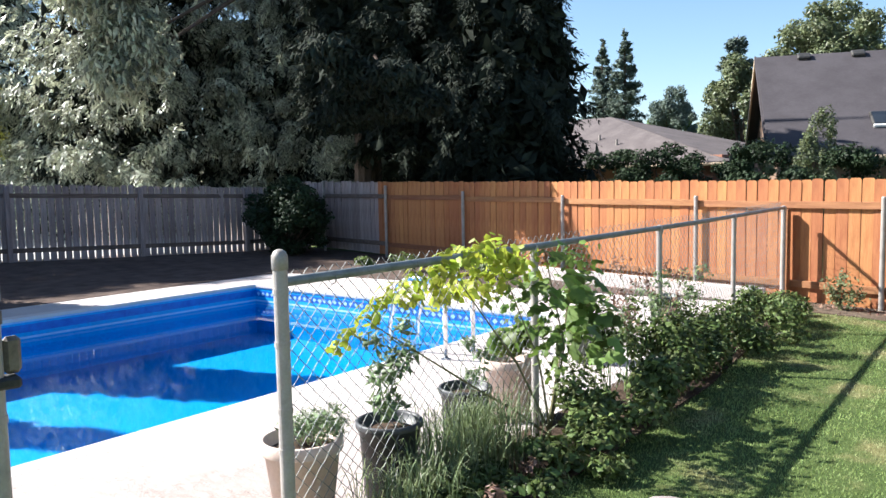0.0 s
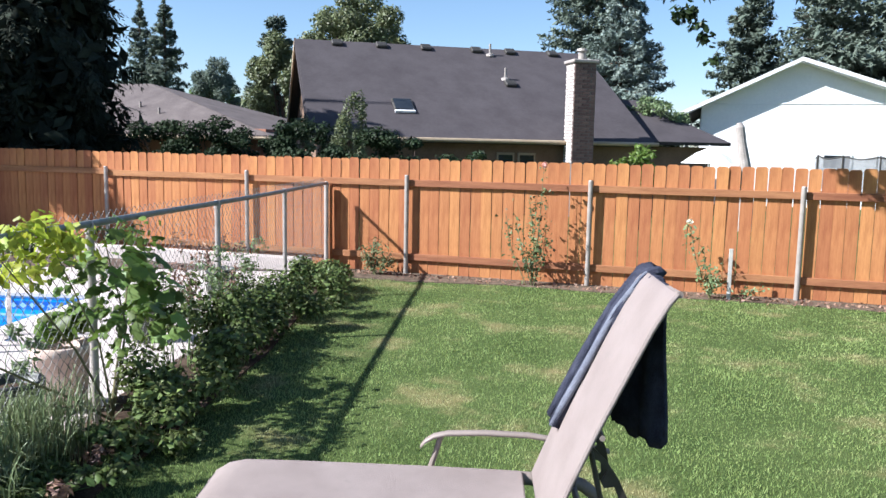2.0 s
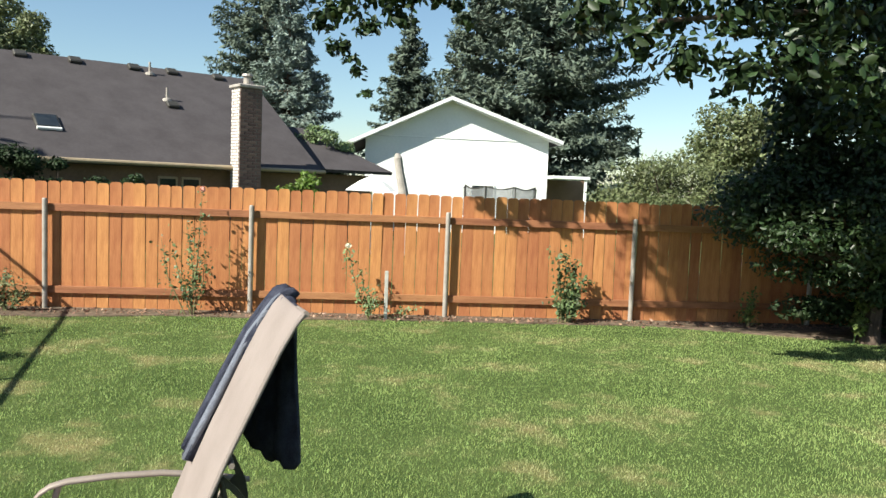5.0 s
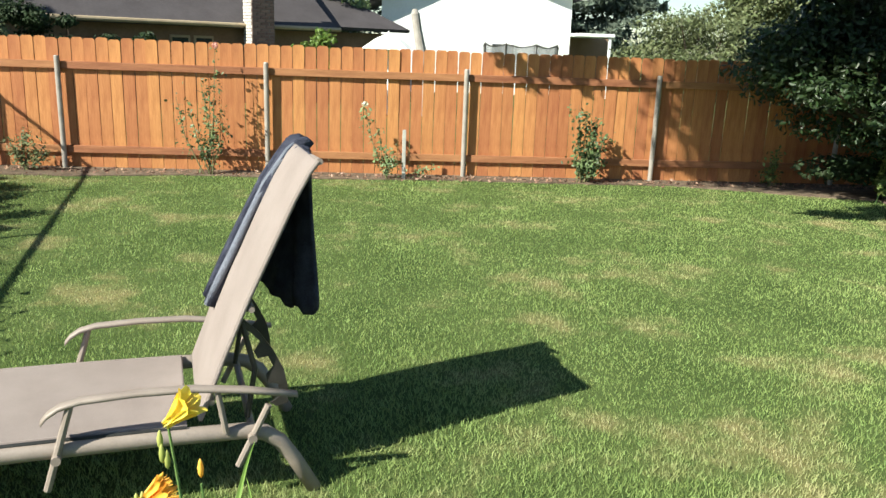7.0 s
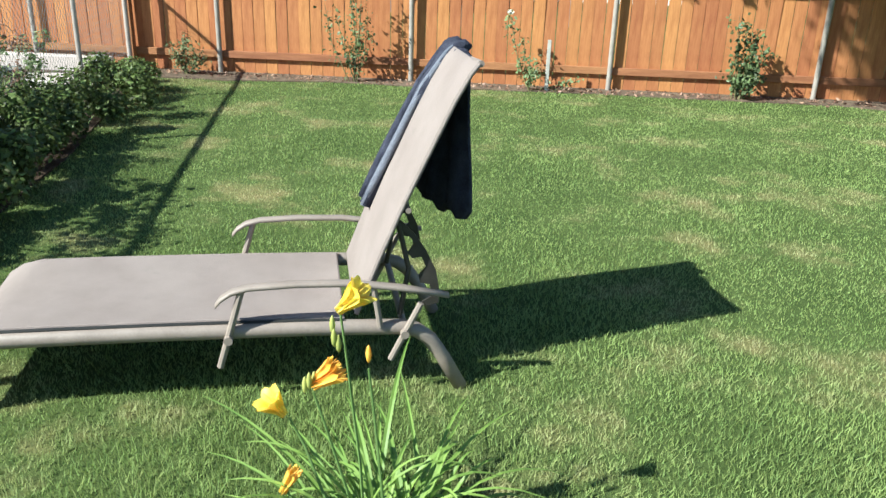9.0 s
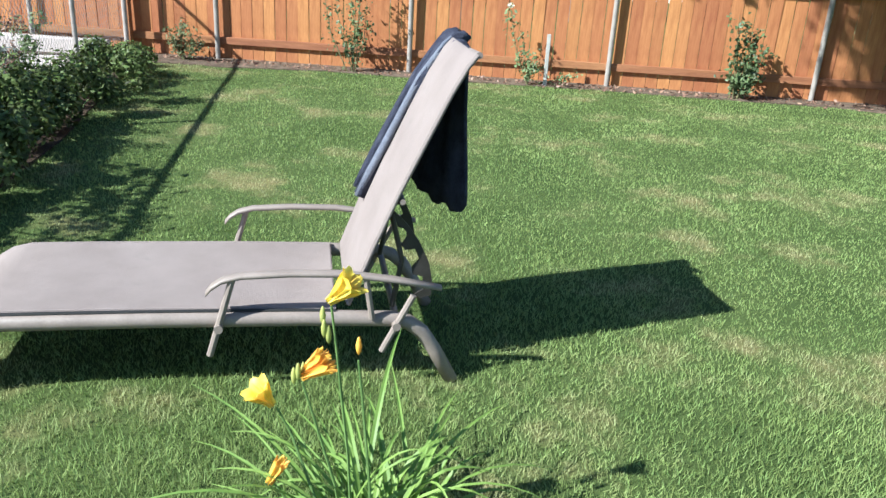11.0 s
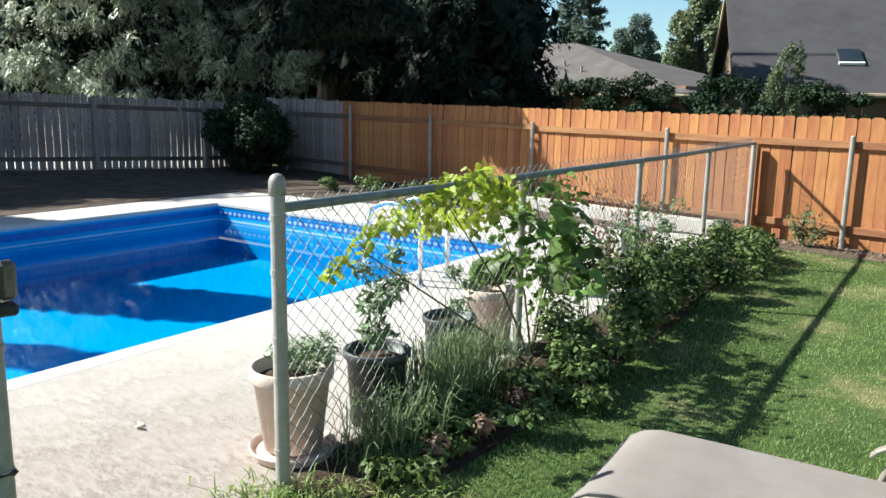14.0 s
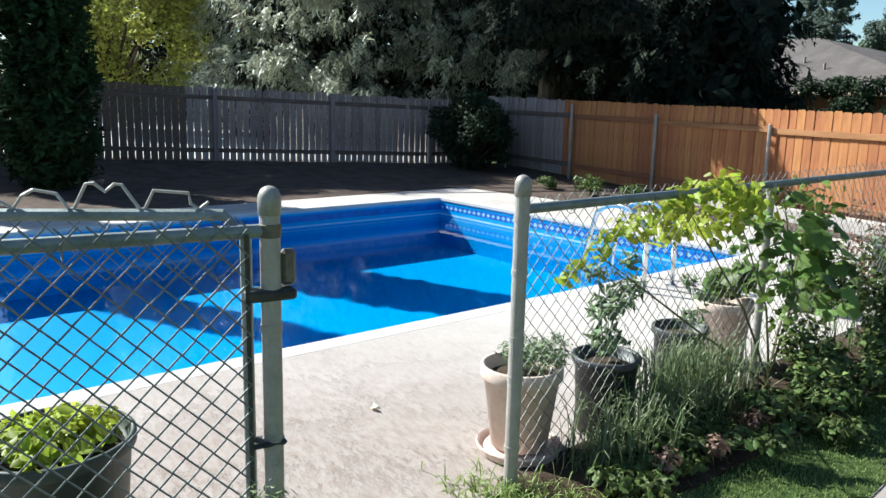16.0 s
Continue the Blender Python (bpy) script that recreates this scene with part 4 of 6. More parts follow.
# white gabled house
WY = 30.0
white = thing("house", "white-sided gabled house behind the fence", "house", (4.8, WY + 4, 0))
gable = [(1.28, WY, -0.5), (8.01, WY, -0.5), (8.01, WY, 3.47), (4.31, WY, 4.76), (1.28, WY, 3.31)]
part("wall", Geo().prism(gable, 0.0, (0, 9, 0)), WHITE_SIDING, white)
part("seam_trim", Geo().board((4.65, WY - 0.012, 3.43), (6.5, 0.024, 0.045), bevel=0.006), TRIM_WHITE, white)
for a, b in (((0.578, 2.99), (4.309, 4.77)), ((4.309, 4.77), (8.43, 3.345))):
    part("roof", Geo().prism([(a[0], WY - 0.5, a[1]), (b[0], WY - 0.5, b[1]), (b[0], WY - 0.5, b[1] + 0.12), (a[0], WY - 0.5, a[1] + 0.12)], 0, (0, 9.8, 0)), SHINGLE, white)
    part("bargeboard", Geo().prism([(a[0], WY - 0.53, a[1] + 0.0), (b[0], WY - 0.53, b[1] + 0.0), (b[0], WY - 0.53, b[1] + 0.13), (a[0], WY - 0.53, a[1] + 0.13)], 0, (0, 0.03, 0)), TRIM_WHITE, white, "white bargeboard")
    part("soffit", Geo().prism([(a[0], WY - 0.49, a[1] - 0.02), (b[0], WY - 0.49, b[1] - 0.02), (b[0], WY, b[1] - 0.02), (a[0], WY, a[1] - 0.02)], 0, (0, 0, 0.015)), TRIM_WHITE, white)
part("carport_roof", Geo().board((8.68, WY + 0.5, 2.16), (1.36, 3.0, 0.11), bevel=0.01), TRIM_WHITE, white, "flat white porch roof")
part("carport_post", Geo().board((9.22, WY - 0.9, 0.80), (0.09, 0.09, 2.6), bevel=0.01), TRIM_WHITE, white)
part("carport_wall", Geo().board((9.0, WY + 2.05, 0.75), (1.95, 0.1, 2.7), bevel=0.01), BROWN_WALL, white, "dark back wall of the carport")
win = part("window", Geo().board((5.6, WY - 0.03, 1.55), (0.9, 0.05, 0.5), bevel=0.01), TRIM_WHITE, white, "white-framed window")
ob = new("pane", Geo().board((5.6, WY - 0.055, 1.55), (0.78, 0.02, 0.4)).mesh("pane", DARK_GLASS))
ob.parent = win

# brown hipped house behind the cedars
low_house = thing("house", "low house with brown hipped shingle roof", "house", (-21, 32, 0))
hx0, hx1, hy0, hy1, hz = -32.0, -14.0, 27.6, 37.0, 2.0
r0, r1 = Vector((-27.5, 32.3, 4.36)), Vector((-22.9, 32.3, 4.36))
c = [Vector((hx0, hy0, hz)), Vector((hx1, hy0, hz)), Vector((hx1, hy1, hz)), Vector((hx0, hy1, hz))]
for face in ((c[0], c[1], r1, r0), (c[1], c[2], r1), (c[2], c[3], r0, r1), (c[3], c[0], r0)):
    slab(list(face), 0.1, "roof", SHINGLE_BROWN, low_house)
part("wall", Geo().board(((hx0 + hx1) / 2, (hy0 + hy1) / 2, 0.9), (hx1 - hx0 - 1.0, hy1 - hy0 - 1.0, 2.9), bevel=0.01), RED_WALL, low_house, "reddish wall under the eaves")
part("gutter", Geo().tube([c[0] + Vector((0, -0.05, 0)), c[1] + Vector((0, -0.05, 0))], 0.06, 8), TRIM_TAN, low_house)
for p in ((-20.2, 29.3, 2.86), (-21.6, 29.9, 3.15)):
    part("vent_pipe", Geo().lathe([(0.16, -0.05), (0.05, 0.08), (0.05, 0.35)], p, 10), STEEL, low_house)
# ---------------------------------------------------------------- sun lounger with towel
LX = Vector((0.9664, 0.2571, 0))
LY = Vector((-0.2571, 0.9664, 0))
L0 = Vector((-0.738, 3.394, 0))
WIDE = 0.655


def lo(u, v, z):
    return L0 + (LX * u + LY * v + Vector((0, 0, z))) * 1.033


lounger = thing("sun_lounger", "taupe metal sun lounger with raised sling backrest", "lounger", tuple(lo(0.9, 0.3, 0)))
side = [(0.0, 0.0), (0.045, 0.09), (0.09, 0.18), (0.125, 0.226), (0.175, 0.259), (0.25, 0.273), (0.75, 0.274), (1.3, 0.268), (1.60, 0.258), (1.66, 0.244), (1.71, 0.205), (1.76, 0.13), (1.83, 0.0)]
for v in (0.0, WIDE):
    part("side_rail", Geo().tube([lo(u, v, z) for u, z in side], [0.027] * 2 + [0.029] * 9 + [0.027] * 2, 12), FRAME_PAINT, lounger, smooth=True)
for u, z in ((0.16, 0.245), (0.62, 0.262), (1.10, 0.262), (1.62, 0.245)):
    part("cross_bar", Geo().tube([lo(u, 0, z), lo(u, WIDE, z)], 0.014, 8), FRAME_PAINT, lounger)


def sheet(path, v0, v1, thick, sag=0.0, cols=8):
    """A cloth sheet along (u, z) points with a little sag and thickness."""
    n = len(path)
    vs, fs = [], []
    for layer in (0, 1):
        for i, (u, z) in enumerate(path):
            a, b = path[max(i - 1, 0)], path[min(i + 1, n - 1)]
            nu, nz = -(b[1] - a[1]), b[0] - a[0]
            ln = math.hypot(nu, nz) or 1.0
            for k in range(cols):
                f = (0.0, 0.012, 0.2, 0.4, 0.6, 0.8, 0.988, 1.0)[k]
                dip = (-sag * math.sin(math.pi * f) * math.sin(math.pi * i / (n - 1))) + (0 if layer else thick)
                vs.append(lo(u + nu / ln * dip, v0 + (v1 - v0) * f, z + nz / ln * dip))
    m = n * cols
    for i in range(n - 1):
        for k in range(cols - 1):
            q = (i * cols + k, i * cols + k + 1, (i + 1) * cols + k + 1, (i + 1) * cols + k)
            fs.append(q)
            fs.append(tuple(m + j for j in q[::-1]))
    rim = [k for k in range(cols)] + [i * cols + cols - 1 for i in range(1, n)] + [(n - 1) * cols + k for k in range(cols - 2, -1, -1)] + [i * cols for i in range(n - 2, 0, -1)]
    for i in range(len(rim)):
        a, b = rim[i], rim[(i + 1) % len(rim)]
        fs.append((a, b, m + b, m + a))
    return Geo().add(vs, fs)


seat_path = [(0.052, 0.155), (0.078, 0.215), (0.115, 0.262), (0.17, 0.296), (0.24, 0.312), (0.45, 0.314), (0.75, 0.313), (1.05, 0.311), (1.25, 0.307), (1.398, 0.304), (1.406, 0.3035)]
part("seat_sling", sheet([(u, z - 0.010) for u, z in seat_path], 0.014, WIDE - 0.014, 0.006, 0.014), SLING, lounger, "taupe woven sling seat", smooth=True)
for v in (0.006, WIDE - 0.006):
    part("sling_edge", Geo().tube([lo(u, v + (0.012 if v < 0.1 else -0.012), z - 0.008) for u, z in seat_path], 0.007, 8), SLING, lounger)
# black tube stands in for the shadow in the gap beside the rail
part("sling_channel", Geo().tube([lo(u, 0.0, z - 0.010) for u, z in seat_path], 0.0065, 6), GAP_SHADE, lounger, "black strip standing in for the shadow between sling and rail")
back_path = [(1.448, 0.300), (1.452, 0.310), (1.530, 0.51), (1.615, 0.71), (1.702, 0.895), (1.775, 1.050), (1.825, 1.140), (1.852, 1.174), (1.854, 1.177)]
part("back_sling", sheet(back_path, 0.03, WIDE - 0.03, 0.006, -0.014), SLING, lounger, "taupe woven sling backrest", smooth=True)
for v in (0.034, WIDE - 0.034):
    part("back_rail", Geo().tube([lo(u + 0.003, v, z - 0.001) for u, z in back_path], 0.008, 10), SLING, lounger, smooth=True)
part("back_top_bar", Geo().tube([lo(1.860, 0.03, 1.175), lo(1.862, WIDE / 2, 1.160), lo(1.860, WIDE - 0.03, 1.175)], 0.012, 8), FRAME_PAINT, lounger)
for u, z in ((1.46, 0.36), (1.60, 0.68)):
    part("back_bar", Geo().tube([lo(u + 0.03, 0.03, z), lo(u + 0.03, WIDE - 0.03, z)], 0.011, 8), FRAME_PAINT, lounger)
arm_path = [(0.975, 0.378), (0.995, 0.402), (1.03, 0.425), (1.09, 0.440), (1.25, 0.447), (1.43, 0.443), (1.60, 0.420), (1.77, 0.385)]
for v, out in ((-0.012, -1), (WIDE + 0.012, 1)):
    g = Geo()
    vs, fs = [], []
    for i, (u, z) in enumerate(arm_path):
        w = 0.020 if 0 < i < len(arm_path) - 1 else 0.015
        for dv, dz in ((-w, -0.006), (-w, 0.004), (-w * 0.75, 0.008), (w * 0.75, 0.008), (w, 0.004), (w, -0.006), (w * 0.7, -0.009), (-w * 0.7, -0.009)):
            vs.append(lo(u, v + out * 0.012 + dv, z + dz))
    for i in range(len(arm_path) - 1):
        for k in range(8):
            fs.append((8 * i + k, 8 * i + (k + 1) % 8, 8 * i + 8 + (k + 1) % 8, 8 * i + 8 + k))
    fs += [tuple(range(8)), tuple(8 * (len(arm_path) - 1) + k for k in range(8))]
    part("armrest", g.add(vs, fs), FRAME_PAINT, lounger, smooth=True)
    for (ua, za), (ub, zb) in (((1.063, 0.43), (0.978, 0.148)), ((1.672, 0.36), (1.566, 0.145)), ((1.505, 0.435), (1.53, 0.275))):
        slim = 0.011 if za > 0.432 else 0.0125
        part("arm_strut", Geo().tube([lo(ua, v + out * 0.018, za), lo(ub, v + out * 0.018, zb)], slim, 8), FRAME_PAINT, lounger)
    for u, z in ((1.012, 0.255), (1.615, 0.248)):
        part("pivot_bolt", Geo().tube([lo(u, v - out * 0.02, z), lo(u, v + out * 0.04, z)], 0.016, 10), FRAME_PAINT, lounger)
    # notched bracket that holds the back
    rim_arc = [(1.60, 0.64), (1.655, 0.585), (1.70, 0.52), (1.738, 0.44), (1.752, 0.37), (1.752, 0.31)]
    teeth = [(1.712, 0.30), (1.690, 0.315), (1.722, 0.335), (1.718, 0.385), (1.682, 0.392), (1.676, 0.422),
             (1.702, 0.452), (1.685, 0.492), (1.650, 0.487), (1.638, 0.512), (1.660, 0.548), (1.628, 0.585), (1.600, 0.60)]
    plate = [lo(u, v - out * 0.095, z) for u, z in rim_arc + teeth]
    part("bracket", Geo().prism(plate, 0.0, LY * (0.008 * out)), SHADED_TAUPE, lounger, "notched backrest bracket, shade put into its dark paint")
    part("brace", Geo().tube([lo(1.60, v - out * 0.09, 0.62), lo(1.64, v - out * 0.09, 0.45), lo(1.61, v - out * 0.09, 0.27)], 0.010, 8), SHADED_TAUPE, lounger)

# towel draped over the top of the backrest: folded thick in front, hanging slantwise behind
def towel_sheet(rows, thick):
    n, c = len(rows), len(rows[0])
    pts = [[Vector(p) for p in row] for row in rows]
    vs, fs = [], []
    for layer in (0, 1):
        for i in range(n):
            for k in range(c):
                du = pts[min(i + 1, n - 1)][k] - pts[max(i - 1, 0)][k]
                dv = pts[i][min(k + 1, c - 1)] - pts[i][max(k - 1, 0)]
                nr = du.cross(dv).normalized()
                vs.append(pts[i][k] + nr * thick * (0.5 if layer else -0.5))
    m = n * c
    for i in range(n - 1):
        for k in range(c - 1):
            q = (i * c + k, i * c + k + 1, (i + 1) * c + k + 1, (i + 1) * c + k)
            fs += [q, tuple(m + j for j in q[::-1])]
    rim = list(range(c)) + [i * c + c - 1 for i in range(1, n)] + [(n - 1) * c + k for k in range(c - 2, -1, -1)] + [i * c for i in range(n - 2, 0, -1)]
    for i in range(len(rim)):
        p, q = rim[i], rim[(i + 1) % len(rim)]
        fs.append((p, q, m + q, m + p))
    return Geo().add(vs, fs)


front = [(1.500, 0.545), (1.545, 0.64), (1.600, 0.765), (1.658, 0.895), (1.715, 1.015), (1.765, 1.092), (1.805, 1.140), (1.835, 1.164), (1.860, 1.168), (1.880, 1.153)]
rows = []
for i, (u, z) in enumerate(front):
    rows.append([lo(u + 0.020 + 0.020 * math.sin(math.pi * i / 9) ** 2 - 0.008 * math.sin(7 * f + 0.5 * i), 0.462 + 0.178 * f + 0.010 * math.sin(0.9 * i), z + 0.012 + 0.006 * math.sin(11 * f)) for f in np.linspace(0, 1, 9)])
towel = thing("beach_towel", "dark navy towel draped over the lounger backrest", "towel", tuple(lo(1.8, 0.3, 0.6)))
part("front_fold", towel_sheet(rows, 0.040), TOWEL, towel, smooth=True)
rows = []
for i in range(14):
    h = i / 13
    row = []
    for f in np.linspace(0, 1, 19):
        u = 1.858 + (0.006 - 0.165 * f) * h ** 0.8 + 0.016 * h * math.sin(17 * f + 1.5 * h) + 0.006 * h * math.sin(41 * f)
        z_low = 0.635 - 0.045 * math.sin(2.6 * f + 0.4) - 0.035 * max(0.0, math.sin(19 * f)) ** 2
        row.append(lo(u, 0.20 + 0.43 * f + 0.02 * math.sin(5 * h + 3 * f), 1.180 + (z_low - 1.180) * h))
    rows.append(row)
part("hanging_end", towel_sheet(rows, 0.012), TOWEL, towel, smooth=True)
top_rows = []
for i in range(6):
    a = math.pi * i / 5
    top_rows.append([lo(1.862 - 0.022 * math.cos(a), 0.36 + 0.285 * f, 1.160 + 0.016 * math.sin(a) * (0.6 + 0.4 * f) + 0.005 * math.sin(14 * f)) for f in np.linspace(0, 1, 10)])
part("top_fold", towel_sheet(top_rows, 0.018), TOWEL, towel, smooth=True)
part("rolled_edge", Geo().tube([lo(u + 0.004 + 0.018 * math.sin(math.pi * i / 9) ** 2, 0.470 + 0.008 * math.sin(2.2 * i), z + 0.017) for i, (u, z) in enumerate(front[:8])], [0.012, 0.016, 0.016, 0.015, 0.015, 0.013, 0.011, 0.008], 10), TOWEL_LIT_EDGE, towel, "blue-grey folded edge, its light put into the colour", smooth=True)
part("rolled_edge", Geo().tube([lo(u + 0.006 + 0.018 * math.sin(math.pi * i / 9) ** 2, 0.575 + 0.010 * math.sin(2.0 * i + 1), z + 0.020) for i, (u, z) in enumerate(front[:8])], [0.013, 0.018, 0.017, 0.017, 0.016, 0.015, 0.014, 0.01], 10), TOWEL, towel, smooth=True)


# ---------------------------------------------------------------- plants in general
def add_part(name, me, parent, label=""):
    ob = new(name, me)
    if label:
        ob["label"] = label
    return attach(ob, parent)


def stems_geo(base, tips, r, rng_, seg=5, bend=0.12):
    g = Geo()
    for tip in tips:
        a, b = Vector(base), Vector(tip)
        a = a + Vector((rng_.normal() * 0.03, rng_.normal() * 0.03, 0))
        mid = a.lerp(b, 0.5) + Vector((rng_.normal() * bend, rng_.normal() * bend, 0)) * (b - a).length * 0.4
        g.tube([a, a.lerp(mid, 0.5) + Vector((0, 0, 0.02)), mid, mid.lerp(b, 0.5), b], [r, r * 0.85, r * 0.7, r * 0.5, r * 0.3], seg)
    return g


def bush(name, label, category, at, clumps, n, size, slim, mat, seed, outline=OVAL, group="", stem=STEM, droop=0.2, stem_r=0.006, shell=0.35):
    r = np.random.default_rng(seed)
    ob = thing(name, label, category, at, group)
    world_clumps = [(at[0] + c[0], at[1] + c[1], at[2] + c[2], *c[3:]) for c in clumps]
    pts, nor = clump_points(world_clumps, n, r, shell)
    keep = pts[:, 2] > at[2] + 0.015
    add_part("foliage", leaves(pts[keep], nor[keep], size, slim, r, mat, "foliage", droop, outline), ob)
    for tip in [c[:3] for c in world_clumps][:6]:
        part("stem", stems_geo((at[0], at[1], at[2] - 0.01), [tip], stem_r, r), stem, ob)
    return ob


def ribbon(g, base, azimuth, length, height, width, rng_, segs=7, tip_drop=0.35):
    """A strap leaf that rises and arches over."""
    d = Vector((math.cos(azimuth), math.sin(azimuth), 0))
    s = Vector((-d.y, d.x, 0))
    vs, fs = [], []
    for i in range(segs + 1):
        f = i / segs
        p = Vector(base) + d * length * (f ** 1.25) + Vector((0, 0, height * (1.9 * f - (0.9 + tip_drop) * f * f)))
        w = width * min(1.0, 0.55 + 1.6 * f) * (1 - f ** 3) + 0.0008
        vs += [p - s * w + Vector((0, 0, w * 0.5)), p, p + s * w + Vector((0, 0, w * 0.5))]
    for i in range(segs):
        k = 3 * i
        fs += [(k, k + 1, k + 4, k + 3), (k + 1, k + 2, k + 5, k + 4)]
    g.add(vs, fs)


# ---------------------------------------------------------------- day lily beside the lounger
lr = np.random.default_rng(21)
LB = Vector((0.939, 2.875, 0))
lily = thing("day_lily", "day lily clump with yellow-orange trumpet flowers", "flower", tuple(LB))
for k in range(150):
    g = Geo()
    az = lr.uniform(0, 2 * math.pi)
    base = LB + Vector((0.03 + lr.normal() * 0.07, lr.normal() * 0.05, 0))
    ribbon(g, base, az, lr.uniform(0.15, 0.62), lr.uniform(0.20, 0.44), lr.uniform(0.005, 0.009), lr, segs=9, tip_drop=lr.uniform(0.0, 0.9))
    part("leaf", g, LILY_LEAF, lily, smooth=None)


def trumpet(centre, axis, length, spread, seed, broad=1.0):
    r = np.random.default_rng(seed)
    a = Vector(axis).normalized()
    e1 = a.cross(Vector((0.3, 0.2, 1))).normalized()
    e2 = a.cross(e1)
    g = Geo()
    for k in range(6):
        t0 = 2 * math.pi * k / 6 + r.normal() * 0.08
        vs, fs = [], []
        for i in range(7):
            f = i / 6
            rad = 0.007 + spread * f ** 2.2
            fwd = length * (f - 0.16 * f ** 4)
            half = (0.30 + 0.55 * math.sin(math.pi * min(1.0, f * 0.9))) * (1 - 0.75 * max(0, f - 0.72) / 0.28)
            w = half * (0.010 + 0.026 * f) * broad
            d = e1 * math.cos(t0) + e2 * math.sin(t0)
            s = -e1 * math.sin(t0) + e2 * math.cos(t0)
            p = Vector(centre) + a * fwd + d * rad
            vs += [p - s * w + d * 0.004, p - d * 0.002, p + s * w + d * 0.004]
        for i in range(6):
            q = 3 * i
            fs += [(q, q + 1, q + 4, q + 3), (q + 1, q + 2, q + 5, q + 4)]
        g.add(vs, fs)
    for k in range(5):
        t0 = 1.2 * k
        d = e1 * math.cos(t0) + e2 * math.sin(t0)
        g.tube([Vector(centre), Vector(centre) + a * length * 0.9 + d * 0.012], 0.001, 4)
    return g




def lily_at(x, y, z):
    return Vector((1.05 * x - 0.08, 1.05 * y - 0.044, 1.05 * z))


flower_at = [((0.885, 2.775, 0.735), (0.72, 0.05, 0.72), 0.10, 0.030), ((0.745, 2.80, 0.44), (-0.45, -0.25, 0.70), 0.085, 0.030), ((0.82, 2.79, 0.53), (0.85, -0.05, 0.55), 0.10, 0.015),
             ((0.815, 2.80, 0.535), (0.75, 0.0, 0.80), 0.095, 0.010), ((0.745, 2.755, 0.25), (0.42, -0.1, 0.85), 0.10, 0.009)]
for i, (p, ax, ln, sp) in enumerate(flower_at):
    part("flower", trumpet(lily_at(*p), ax, ln * 1.05, sp * 1.05, 40 + i, 1.0 if i < 2 else 0.42), LILY_PETAL if i < 2 else LILY_ORANGE, lily, "yellow-orange trumpet flower", smooth=True)
stalks = [(0.95, 2.78), (0.90, 2.76), (0.93, 2.80), (1.0, 2.77), (0.88, 2.75)]
tips = [(0.89, 2.775, 0.74), (0.755, 2.80, 0.435), (0.82, 2.79, 0.515), (0.955, 2.77, 0.60), (0.75, 2.755, 0.26)]
for (sx, sy), tip in zip(stalks, tips):
    part("stalk", Geo().tube([lily_at(sx, sy, 0), lily_at(sx * 0.7 + tip[0] * 0.3, sy * 0.7 + tip[1] * 0.3, tip[2] * 0.45), lily_at(sx * 0.25 + tip[0] * 0.75, tip[1], tip[2] * 0.82), lily_at(*tip)], [0.0045, 0.004, 0.0035, 0.003], 6), STEM, lily)
for i, (bx, by, bz) in enumerate([(0.872, 2.775, 0.70), (0.876, 2.77, 0.67), (0.80, 2.79, 0.53), (0.812, 2.785, 0.545), (0.82, 2.80, 0.54), (0.955, 2.77, 0.635), (0.886, 2.772, 0.655)]):
    g = Geo().lathe([(0.001, -0.022), (0.006, -0.012), (0.0075, 0.004), (0.004, 0.020), (0.001, 0.026)], tuple(lily_at(bx, by, bz)), 8)
    part("bud", g, BUD if i != 5 else LILY_ORANGE, lily, "closed lily bud", smooth=True)


# ---------------------------------------------------------------- pots and potted plants
def pot(name, label, at, r_top, r_base, h, mat, rim=0.03, group="pots by the pool"):
    ob = thing(name, label, "pot", at, group)
    prof = [(r_base, 0.0), (r_base + 0.01, 0.005), (r_top - 0.018, h - rim - 0.012), (r_top - 0.004, h - rim - 0.008), (r_top, h - rim), (r_top, h - 0.006), (r_top - 0.006, h),
            (r_top - 0.016, h - 0.001), (r_top - 0.022, h - 0.012), (r_top - 0.035, h - 0.06)]
    part("body", Geo().lathe(prof, at, 48), mat, ob, smooth=True)
    part("soil", Geo().lathe([(r_top - 0.03, h - 0.062), (r_top - 0.06, h - 0.05), (0.02, h - 0.042)], at, 24), SOIL, ob)
    return ob


tp = pot("flower_pot", "large pale terracotta pot standing in a saucer", (-2.06, 3.17, 0.05), 0.195, 0.125, 0.40, TERRACOTTA, 0.055)
part("saucer", Geo().lathe([(0.16, -0.035), (0.19, -0.03), (0.205, 0.005), (0.20, 0.012), (0.19, 0.006), (0.175, -0.012), (0.12, -0.008)], (-2.06, 3.17, 0.05), 30), TERRACOTTA, tp, "terracotta saucer")
bush("potted_herb", "bushy grey-green herb growing in terracotta pot", "herb", (-2.06, 3.17, 0.43), [(0.04, 0.05, 0.06, 0.15, 0.15, 0.09), (-0.03, 0.02, 0.05, 0.12, 0.12, 0.08), (0.10, 0.10, 0.10, 0.10, 0.10, 0.08)], 1500, 0.035, 0.22, LEAF_HERB, 51, POINTED, stem_r=0.002)
pot("nursery_pot", "round black plastic nursery pot", (-2.09, 3.70, 0.012), 0.175, 0.125, 0.40, BLACK_POT)
